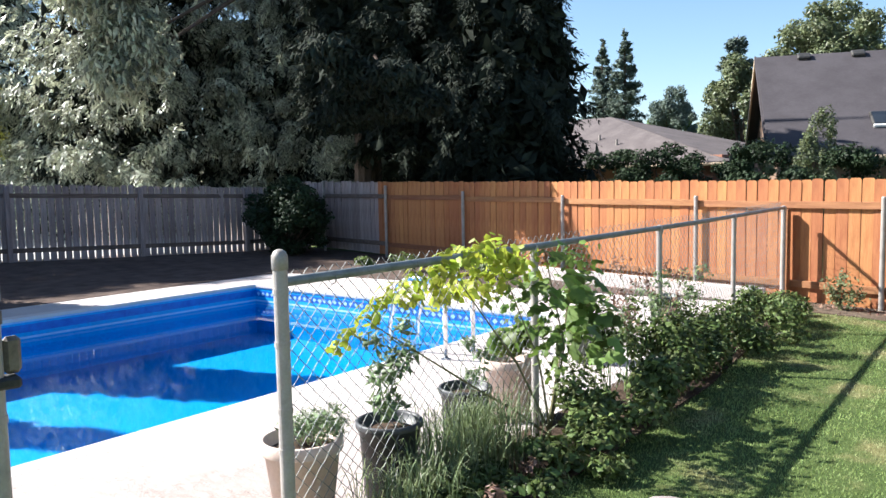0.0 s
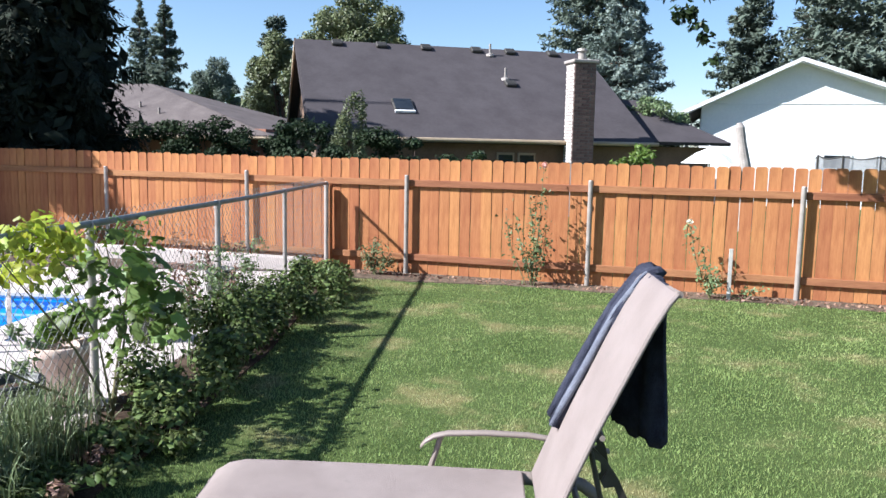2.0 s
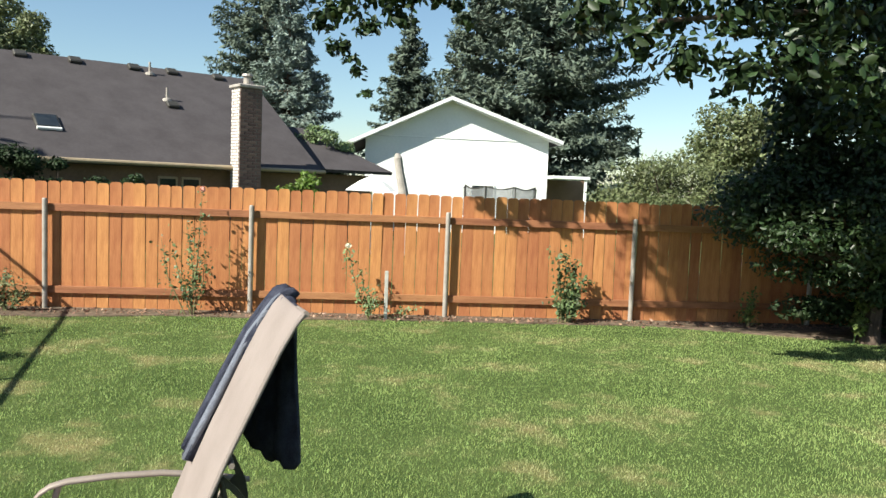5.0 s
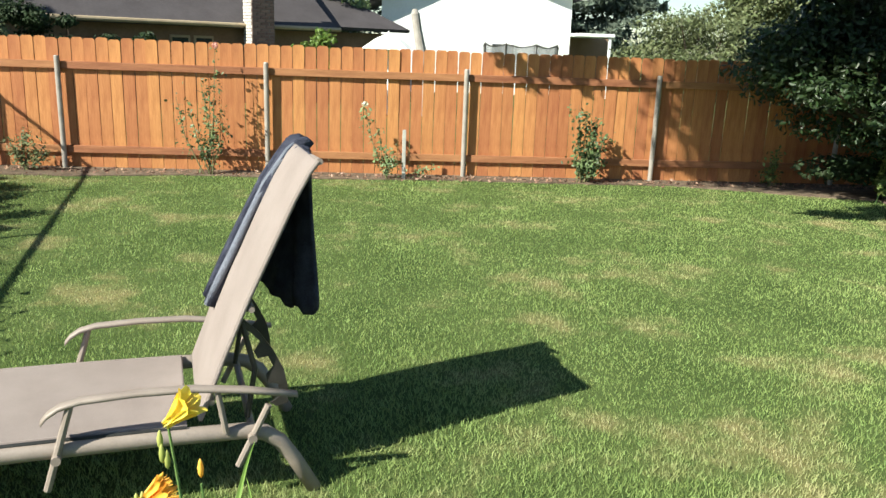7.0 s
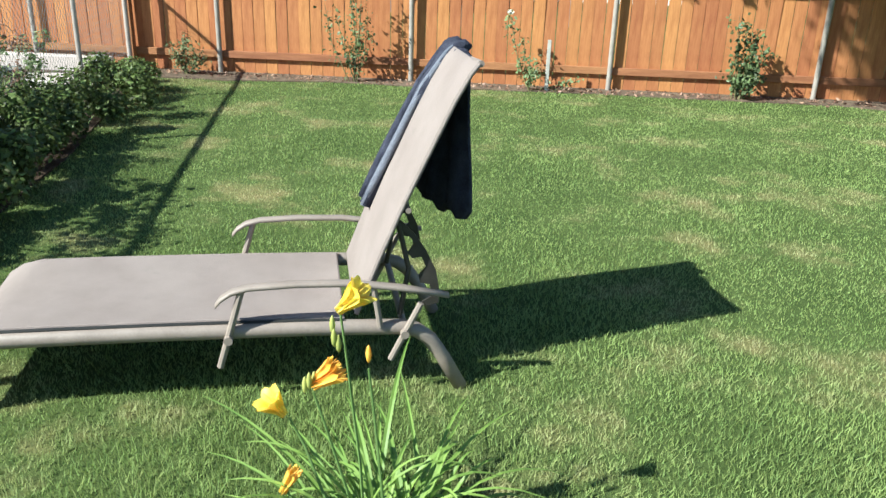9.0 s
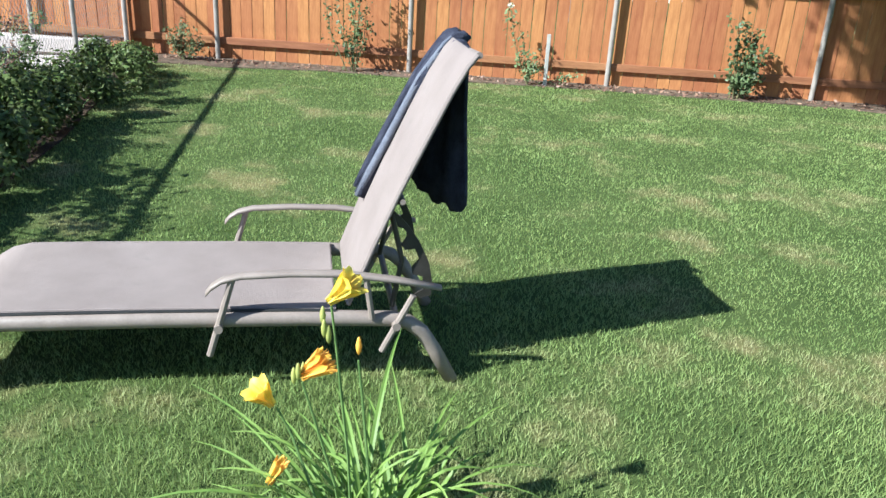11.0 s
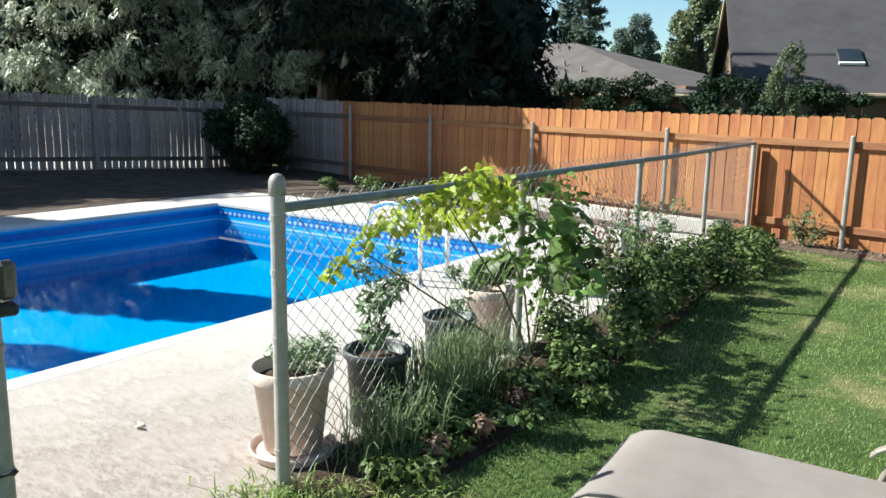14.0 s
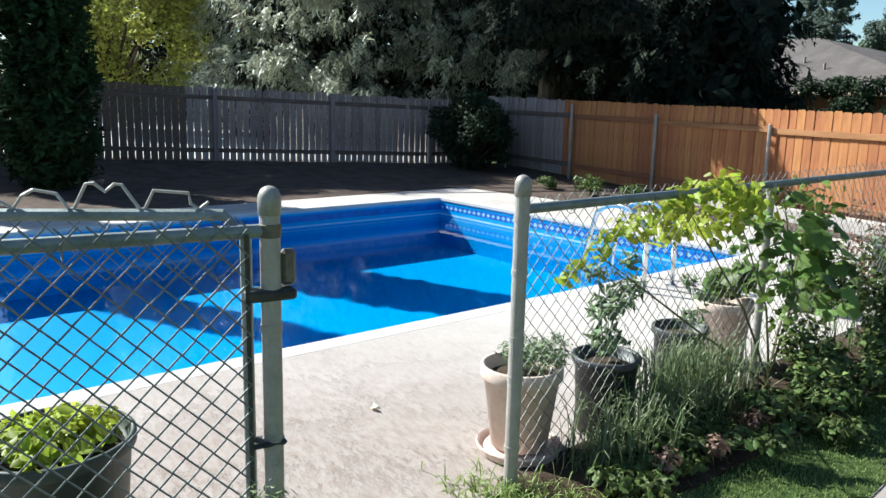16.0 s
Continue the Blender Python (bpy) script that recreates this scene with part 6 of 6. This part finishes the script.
# small unseen clumps set along the sun line to dapple the fence
for fx, fz in ((-9.7, 1.35), (-9.5, 0.5), (-9.2, 0.95), (-8.95, 1.4), (-8.75, 0.55), (-8.45, 1.05), (-8.2, 1.45), (-9.0, 0.2)):
    high_clumps.append((fx - 1.03 * 9.4, 11.2 - 0.69 * 9.4, fz + 9.4, 0.24, 0.24, 0.20))
pts, nor = clump_points(high_clumps, 66000, hr, 0.2)
add_part("crown", leaves(pts, nor, 0.25, 0.34, hr, NEEDLE_LIT, "crown", 2.6), high)
# low boughs added over the fence corner to darken it
low_clumps = []
for bx in np.arange(-14.6, -10.3, 0.5):
    for by, bz in ((11.0, 2.9), (10.4, 3.1), (9.8, 3.4), (9.2, 3.7), (8.6, 4.0)):
        if by > 2.3 - 0.642 * bx - (0 if bx < -11.4 else 0.6 * (bx + 11.4)):
            low_clumps.append((bx + hr.normal() * 0.25, by + hr.normal() * 0.2, bz + 0.05 * (bx + 15) + hr.normal() * 0.22, 0.55, 0.6, 0.28))
g = Geo()
for c in low_clumps[::3]:
    a, b = Vector((-17.2, 14.3, 4.6)), Vector(c[:3])
    g.tube([a, a.lerp(b, 0.5) + Vector((0, 0, 0.5)), b], [0.06, 0.04, 0.012], 5)
tagged(part("low_limb", g, BARK, high), kind="stuff")
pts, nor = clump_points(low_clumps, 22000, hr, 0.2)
tagged(add_part("low_foliage", leaves(pts, nor, 0.20, 0.34, hr, NEEDLE_SHADE, "low_foliage", 2.2), high), kind="stuff")
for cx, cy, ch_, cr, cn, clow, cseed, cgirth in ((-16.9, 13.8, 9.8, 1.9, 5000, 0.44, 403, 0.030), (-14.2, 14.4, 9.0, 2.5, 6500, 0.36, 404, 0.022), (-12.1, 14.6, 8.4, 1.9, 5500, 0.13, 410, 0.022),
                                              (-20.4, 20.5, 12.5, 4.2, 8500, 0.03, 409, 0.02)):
    conifer("cedar_tree", DEEP, (cx, cy, 0), ch_, cr, NEEDLE_SHADE, cn, cseed, core=NEEDLE_SHADE, size=0.34, low=clow, power=0.3, sag=0.45, per=14, gap=0.36, ragged=0.34, fans=True, girth=cgirth, group="dark cedars by the corner")
conifer("cedar_tree", "cedar in the shade behind the sunlit ones", (-26.0, 18.9, 0), 12.0, 4.4, NEEDLE_LIT, 4200, 412, core=NEEDLE_SHADE, size=0.6, low=0.05, power=0.4, sag=0.3, per=14, gap=0.5, ragged=0.3, fans=True)
conifer("cedar_tree", "big cedar far behind the golden tree", (-43.5, 8.6, 0), 15.0, 7.5, NEEDLE_LIT, 5000, 413, core=NEEDLE_SHADE, size=0.7, low=0.02, power=0.4, sag=0.3, per=14, gap=0.5, ragged=0.3, fans=True)
for ax, ay, ah, ar, seed_ in ((-13.3, 1.58, 7.5, 0.84, 405), (-13.4, -1.05, 7.0, 0.52, 505)):
    conifer("arborvitae", "dark columnar arborvitae inside the fence", (ax, ay, 0), ah, ar, NEEDLE_ARBOR, 34000 if ar > 0.6 else 14000, seed_, size=0.15, slim=0.4, low=0.01, power=0.28, sag=-0.6, per=26, gap=0.16, droop=-1.2, ragged=0.12, group="columnar evergreens")
broadleaf("maple_tree", "golden-green deciduous tree beyond the fence", (-31.5, 4.25, 0), 9, (4.7, 4.0, 3.5, 4.6), LEAF_GOLD, 40000, 406, size=0.17, clumps=46, trunk_r=0.16)
broadleaf("corner_shrub", "dark evergreen shrub in the fence corner", (-14.5, 10.05, 0), 1.2, (0.85, 1.35, 0.80, 0.90), LEAF_HEDGE, 15000, 407, size=0.085, clumps=64, trunk_r=0.04, category="shrub")
for i, (x, y, s) in enumerate(((-9.9, 9.75, 0.30), (-9.0, 9.95, 0.24), (-8.1, 10.1, 0.22), (-10.9, 9.6, 0.2))):
    bush("border_plant", "small green plant in dirt border", "plant", (x, y, 0.02), [(0, 0, s * 0.7, s, s, s * 0.5), (s * 0.6, 0, s * 0.5, s * 0.6, s * 0.6, s * 0.4)], 300, 0.08, 0.5, LEAF_BED, 420 + i, OVAL, group="plants behind the pool", stem_r=0.004)

# distance
conifer("fir_tree", "tall dark fir in the distance", (-42.8, 60.0, 0), 14.7, 3.0, NEEDLE_HAZY_FIR, 15000, 431, size=0.42, gap=0.6, low=0.1)
conifer("fir_tree", "tall dark fir in the distance", (-46.8, 62.0, 0), 14.6, 2.9, NEEDLE_HAZY_FIR, 14000, 432, size=0.42, gap=0.6, low=0.1)
broadleaf("distant_tree", "distant round-topped green tree", (-31.1, 50.0, 0), 9, (5.0, 1.8, 1.9, 2.6), NEEDLE_HAZY_FIR, 14000, 433, size=0.17, clumps=30, trunk_r=0.15)
broadleaf("distant_tree", "hazy far green tree", (-36.5, 58.0, 0), 9, (4.5, 2.2, 2.0, 2.6), LEAF_TREE, 2400, 434, size=0.4, clumps=24, trunk_r=0.15)
conifer("fir_tree", "ragged green pine behind the roof", (-22.2, 42.6, 0), 9.4, 2.6, NEEDLE_HAZY_FIR, 22000, 435, size=0.30, gap=0.42, power=0.6)
broadleaf("distant_tree", "olive-green deciduous tree behind the roof", (-19.6, 38.6, 0), 7, (4.6, 1.9, 1.8, 3.0), LEAF_OLIVE, 18000, 436, size=0.18, clumps=36, trunk_r=0.15)
broadleaf("distant_tree", "broad olive-green tree above the roof ridge", (-16.1, 40.0, 0), 10, (7.2, 2.9, 2.6, 2.7), LEAF_OLIVE, 24000, 437, size=0.19, clumps=40, trunk_r=0.2)
conifer("fir_tree", "dark fir rising above the broad tree", (-17.6, 43.0, 0), 10.9, 2.3, NEEDLE_HAZY_FIR, 12000, 438, size=0.28, gap=0.5)
conifer("fir_tree", "tall dark fir behind the house", (-4.0, 43.5, 0), 17.0, 4.6, NEEDLE_HAZY_FIR, 34000, 439, size=0.36, per=17, gap=0.55, low=0.05)
conifer("spruce_tree", "blue-grey spruce beside the white house", (-2.1, 36.0, 0), 9.7, 3.3, NEEDLE_BLUE, 34000, 440, size=0.25, gap=0.36, low=0.06, power=0.8, per=11, sag=0.4)
conifer("fir_tree", "dark green fir behind the white house", (3.5, 44.0, 0), 10.9, 3.3, NEEDLE_HAZY_FIR, 26000, 441, size=0.34, per=17, gap=0.5)
conifer("fir_tree", "very large dark fir behind the white house", (10.4, 41.0, 0), 21.0, 5.4, NEEDLE_HAZY_FIR, 60000, 442, size=0.43, per=17, gap=0.6, low=0.08, power=0.5, ragged=0.42, sag=0.15)
conifer("fir_tree", "dark fir behind the white house", (7.0, 43.0, 0), 14.0, 3.8, NEEDLE_HAZY_FIR, 22000, 443, size=0.36, per=17, gap=0.55)
broadleaf("small_tree", "yellow-green small tree by the white house", (-0.2, 27.6, 0), 3.5, (2.7, 1.3, 1.0, 1.0), LEAF_HERB, 4200, 444, size=0.11, clumps=22, trunk_r=0.06)
broadleaf("small_tree", "bright green shrub by the chimney", (0.0, 19.0, 0), 2, (1.35, 0.55, 0.5, 0.55), LEAF_VINE_GREEN, 900, 451, size=0.12, clumps=14, trunk_r=0.05, category="shrub")
broadleaf("pear_tree", "silvery olive-green bushy tree behind the fence", (7.0, 15.2, 0), 3, (1.52, 1.6, 1.1, 1.0), LEAF_OLIVE, 13000, 445, size=0.085, slim=0.35, clumps=60, trunk_r=0.08)
broadleaf("round_tree", "round yellow-green tree behind the fence", (10.6, 19.5, 0), 4, (2.7, 1.9, 1.7, 1.6), LEAF_OLIVE, 20000, 446, size=0.10, clumps=60, trunk_r=0.1)
broadleaf("yard_shrub", "tall loose shrub before the dark roof", (-5.95, 17.0, 0), 3, (1.8, 0.5, 0.5, 1.3), LEAF_OLIVE, 6500, 447, size=0.06, clumps=30, trunk_r=0.05, category="shrub")
broadleaf("yard_shrub", "loose shrub at the house corner", (-7.4, 17.4, 0), 3, (1.5, 0.8, 0.7, 0.85), LEAF_OLIVE, 3400, 448, size=0.10, clumps=28, trunk_r=0.05, category="shrub")
for i, x in enumerate((-8.6, -7.7, -6.8, -5.7, -4.7, -3.9)):
    broadleaf("hedge_shrub", "dark clipped hedge shrub behind the fence", (x, 14.2 + 0.2 * i, 0), 1.8, (1.55 - 0.04 * i, 0.95, 0.6, 0.8 - 0.02 * i), LEAF_HEDGE, 6500, 460 + i, size=0.065, clumps=22, trunk_r=0.05, group="hedge behind the fence", category="hedge")
broadleaf("yard_shrub", "small dark shrub under the eave", (-3.15, 17.2, 0), 1.8, (1.35, 0.45, 0.45, 0.5), LEAF_LAUREL, 1200, 449, size=0.09, clumps=14, trunk_r=0.05, category="shrub")

# shade tree and laurel on the lawn's far corner
broadleaf("laurel_bush", "big dark laurel bush overhanging the fence corner", (7.35, 9.95, 0), 2.6, (1.55, 1.95, 1.1, 0.90), LEAF_LAUREL, 38000, 480, size=0.070, slim=0.5, clumps=80, trunk_r=0.10, outline=OVAL, category="bush")
bush("laurel_sucker", "small leafy sucker under the laurel", "shrub", (7.15, 9.9, 0.0), [(0, 0, 0.25, 0.12, 0.12, 0.16), (0.05, 0, 0.5, 0.14, 0.12, 0.14)], 220, 0.08, 0.5, LEAF_BED, 481, OVAL, stem_r=0.006)
# dark growth added in place of the shade beneath the laurel
broadleaf("laurel_bush", "added low dark growth for the shade under the bigger laurel", (8.2, 10.1, 0), 1.0, (0.62, 1.9, 0.75, 0.62), LEAF_HEDGE, 11000, 482, size=0.08, slim=0.5, clumps=44, trunk_r=0.04, category="bush")
sr = np.random.default_rng(490)
shade = thing("shade_tree", "large leafy tree overhanging the lawn corner", "tree", (9.2, 9.3, 0))
crown = []
# upper crown added out of view to shade the fence and laurel
for k in range(70):
    d = sr.normal(size=3)
    d /= np.linalg.norm(d)
    f = sr.uniform(0.3, 0.95)
    s = sr.uniform(0.5, 0.95)
    crown.append((3.0 + d[0] * 3.4 * f, 7.3 + d[1] * 1.25 * f, 6.3 + d[2] * 1.1 * f, s, s, s * 0.7))
for xx in np.arange(-0.4, 3.6, 0.42):
    crown.insert(0, (xx + sr.normal() * 0.1, 7.2 + sr.normal() * 0.15, 6.45 + sr.normal() * 0.15, 0.85, 0.6, 0.75))
MAIN = len(crown)
# hanging branches
FENCE_BOUGH = ((0.64, 9.70, 3.64, 0.20), (0.74, 10.80, 3.55, 0.20), (0.94, 10.80, 3.28, 0.18), (1.06, 9.70, 3.57, 0.24), (1.28, 10.80, 3.54, 0.22), (1.44, 9.70, 3.62, 0.24), (1.62, 9.70, 3.44, 0.20), (1.73, 9.70, 3.67, 0.20), (0.91, 9.70, 3.46, 0.20), (1.17, 10.80, 2.98, 0.12),
                      (1.28, 10.80, 2.74, 0.11), (1.08, 10.80, 3.15, 0.13), (1.99, 9.70, 3.66, 0.16), (2.22, 9.70, 3.57, 0.12), (2.31, 9.70, 3.42, 0.10), (1.35, 9.70, 3.94, 0.30), (0.76, 9.70, 3.96, 0.30), (1.87, 9.70, 3.98, 0.30), (2.50, 9.70, 4.08, 0.35), (3.17, 9.70, 4.17, 0.35))
LAWN_BOUGH = ((3.00, 7.20, 3.05, 0.26), (3.35, 7.20, 2.85, 0.28), (3.80, 7.25, 2.75, 0.30), (4.25, 7.30, 2.65, 0.32), (4.70, 7.30, 2.80, 0.36),
                      (5.20, 7.50, 2.75, 0.40), (5.80, 7.80, 2.80, 0.45), (3.60, 7.30, 3.20, 0.40), (4.30, 7.40, 3.20, 0.45), (5.00, 7.60, 3.30, 0.50), (5.80, 8.00, 3.40, 0.55), (6.60, 8.60, 3.20, 0.60), (6.40, 9.00, 2.60, 0.50))
CORNER_BOUGH = tuple((6.3 + 0.55 * k, 10.0 + 0.35 * (k % 2), 2.25 + 0.5 * j - 0.12 * (k == 0), 0.55) for k in range(6) for j in range(4))
for bx, by, bz, s in FENCE_BOUGH + LAWN_BOUGH + CORNER_BOUGH:
    crown.append((bx, by, bz, s, s * 0.6, s * 0.75))
g = trunk_geo((9.2, 9.3, 0), 4.2, 0.17, sr, 0.01)
fork = Vector((9.2, 9.3, 2.4))
for c in crown[:MAIN:3]:
    b = Vector(c[:3])
    m = fork.lerp(b, 0.5) + Vector((0, 0, 0.25))
    g.tube([fork, m, b], [0.07, 0.045, 0.012], 5)
for tips in (((7.2, 9.6, 4.2), (5.2, 9.7, 4.75), (3.4, 9.7, 4.65), (2.0, 9.7, 4.3), (1.0, 9.7, 3.9)), ((7.4, 8.9, 3.5), (6.0, 8.2, 3.4), (4.7, 7.5, 3.2), (3.5, 7.2, 3.0))):
    g.tube([fork] + [Vector(p) for p in tips], [0.08] + [0.05, 0.04, 0.028, 0.018, 0.008][:len(tips)], 6)
part("trunk", g, BARK, shade)
near_pts, near_nor = clump_points(crown[MAIN:], 19000, sr, 0.1)
pts, nor = clump_points(crown[:MAIN], 50000, sr, 0.25)
add_part("crown", leaves(pts, nor, 0.13, 0.66, sr, LEAF_LAUREL, "crown", 0.9), shade)
add_part("hanging_leaves", leaves(near_pts, near_nor, 0.10, 0.62, sr, LEAF_LAUREL, "hanging_leaves", 0.9, OVAL), shade)

# ---------------------------------------------------------------- things in the yard behind
umb = thing("garden_umbrella", "open white garden umbrella behind the fence", "umbrella", (1.46, 20.0, 0))
canopy = Geo()
rim_n = 8
top = Vector((1.46, 20.0, 1.87))
ring = [Vector((1.46 + 0.62 * math.cos(a), 20.0 + 0.62 * math.sin(a), 1.50)) for a in np.linspace(0, 2 * math.pi, rim_n, endpoint=False)]
mid = [top.lerp(p, 0.5) + Vector((0, 0, 0.035)) for p in ring]
canopy.add([top] + mid + ring, [(0, 1 + i, 1 + (i + 1) % 8) for i in range(8)] + [(1 + i, 9 + i, 9 + (i + 1) % 8, 1 + (i + 1) % 8) for i in range(8)])
part("canopy", canopy, WHITE_SIDING, umb, smooth=None)
part("pole", Geo().tube([(1.46, 20.0, 0), (1.46, 20.0, 1.90)], 0.02, 8), TRIM_WHITE, umb)
tr = np.random.default_rng(5)
part_stump = thing("tree_stump", "tall pale bare tree stump behind the fence", "stump", (2.3, 20.0, 0))
part("trunk", Geo().tube([(2.31, 20, -0.05), (2.29, 20, 0.9), (2.21, 20, 1.5), (2.12, 20, 1.95), (2.06, 20, 2.30), (2.04, 20, 2.41)], [0.16, 0.14, 0.12, 0.10, 0.10, 0.05], 12), MORTAR, part_stump)
tramp = thing("trampoline", "trampoline with grey safety net behind the fence", "trampoline", (4.88, 22.0, 0))
for k in range(8):
    a = 2 * math.pi * (k + 0.3) / 8
    foot = Vector((4.88 + 0.99 * math.cos(a), 22 + 0.99 * math.sin(a), 0))
    part("pole", Geo().tube([foot, foot + Vector((0, 0, 1.74))], 0.018, 6), BLACK_METAL, tramp)
g = Geo()
vs, fs = [], []
for z, r in ((0.86, 0.97), (1.25, 0.965), (1.66, 0.97)):
    for k in range(64):
        a = 2 * math.pi * k / 64
        droop = 0.07 * abs(math.sin(4 * (a - 0.235))) if z > 1.5 else 0.0
        vs.append((4.88 + r * math.cos(a), 22 + r * math.sin(a), z + 0.06 - droop))
for i in range(2):
    for k in range(64):
        fs.append((64 * i + k, 64 * i + (k + 1) % 64, 64 * i + 64 + (k + 1) % 64, 64 * i + 64 + k))
part("net", g.add(vs, fs), NET, tramp, "sagging grey safety net", smooth=None)
part("net_rope", Geo().tube([(v[0], v[1], v[2]) for v in vs[128:]] + [vs[128]], 0.014, 6), BLACK_METAL, tramp)
part("mat", Geo().lathe([(1.02, 0.78), (1.05, 0.82), (1.0, 0.86), (0.2, 0.85)], (4.88, 22, 0), 24), BLACK_METAL, tramp)

# ---------------------------------------------------------------- lawn grass
gr = np.random.default_rng(900)
want = 690000
gx, gy = [], []
cnt = 0
while cnt < want:
    ang = np.concatenate([gr.uniform(-1.9, 1.3, 170000), gr.uniform(1.1, 4.6, 44000)])
    dist = np.concatenate([0.05 + 12.3 * gr.random(170000) ** 1.3, (5.5 + gr.random(44000) * 2.5) * gr.random(44000) ** 0.65])
    xx, yy = 1.15 + dist * np.sin(ang), 1.2 + dist * np.cos(ang)
    edge = np.interp(yy, [0.9, 2.75, 3.65, 5.1, 6.8, 9.4, 10.5], [-1.26, -1.38, -1.50, -1.82, -2.28, -3.06, -3.32])
    lim = np.interp(xx, [-3.5, -2.2, -1.0, 0.6, 2.2, 3.8, 5.0, 6.4, 9.5], [10.55, 10.55, 10.80, 10.74, 10.84, 10.78, 10.80, 10.3, 9.4]) + 0.05 * np.sin(9 * xx)
    keep = (xx > edge + 0.06 * np.sin(7 * yy) + 0.03 * np.sin(23 * yy)) & (yy < lim) & (xx < 9.5) & (yy > -7.0)
    gx.append(xx[keep])
    gy.append(yy[keep])
    cnt += keep.sum()
gx, gy = np.concatenate(gx)[:want], np.concatenate(gy)[:want]
far = np.hypot(gx - 1.15, gy - 1.2)
hgt = gr.uniform(0.012, 0.024, want) * (1 + 1.25 * np.exp(-(far / 2.6) ** 2)) * (1 + 0.25 * np.sin(3 * gx) * np.sin(2.3 * gy))
wid = 0.0013 + 0.00036 * far
az = gr.uniform(0, 2 * np.pi, want)
lx, ly = gr.normal(size=want) * 0.42 * hgt, gr.normal(size=want) * 0.42 * hgt
ground_pt = np.stack([gx, gy, np.full(want, -0.002)], 1)
across = np.stack([np.cos(az), np.sin(az), np.zeros(want)], 1) * wid[:, None]
tipp = ground_pt + np.stack([lx, ly, hgt], 1)
verts = np.stack([ground_pt - across, ground_pt + across, tipp], 1).reshape(-1, 3)
me = bpy.data.meshes.new("lawn_grass")
me.vertices.add(3 * want)
me.vertices.foreach_set("co", verts.ravel())
me.loops.add(3 * want)
me.loops.foreach_set("vertex_index", np.arange(3 * want))
me.polygons.add(want)
me.polygons.foreach_set("loop_start", np.arange(0, 3 * want, 3))
me.update(calc_edges=True)
me.materials.append(BLADE)
tagged(new("lawn_grass", me), "short green grass blades of the lawn", "grass", kind="stuff")
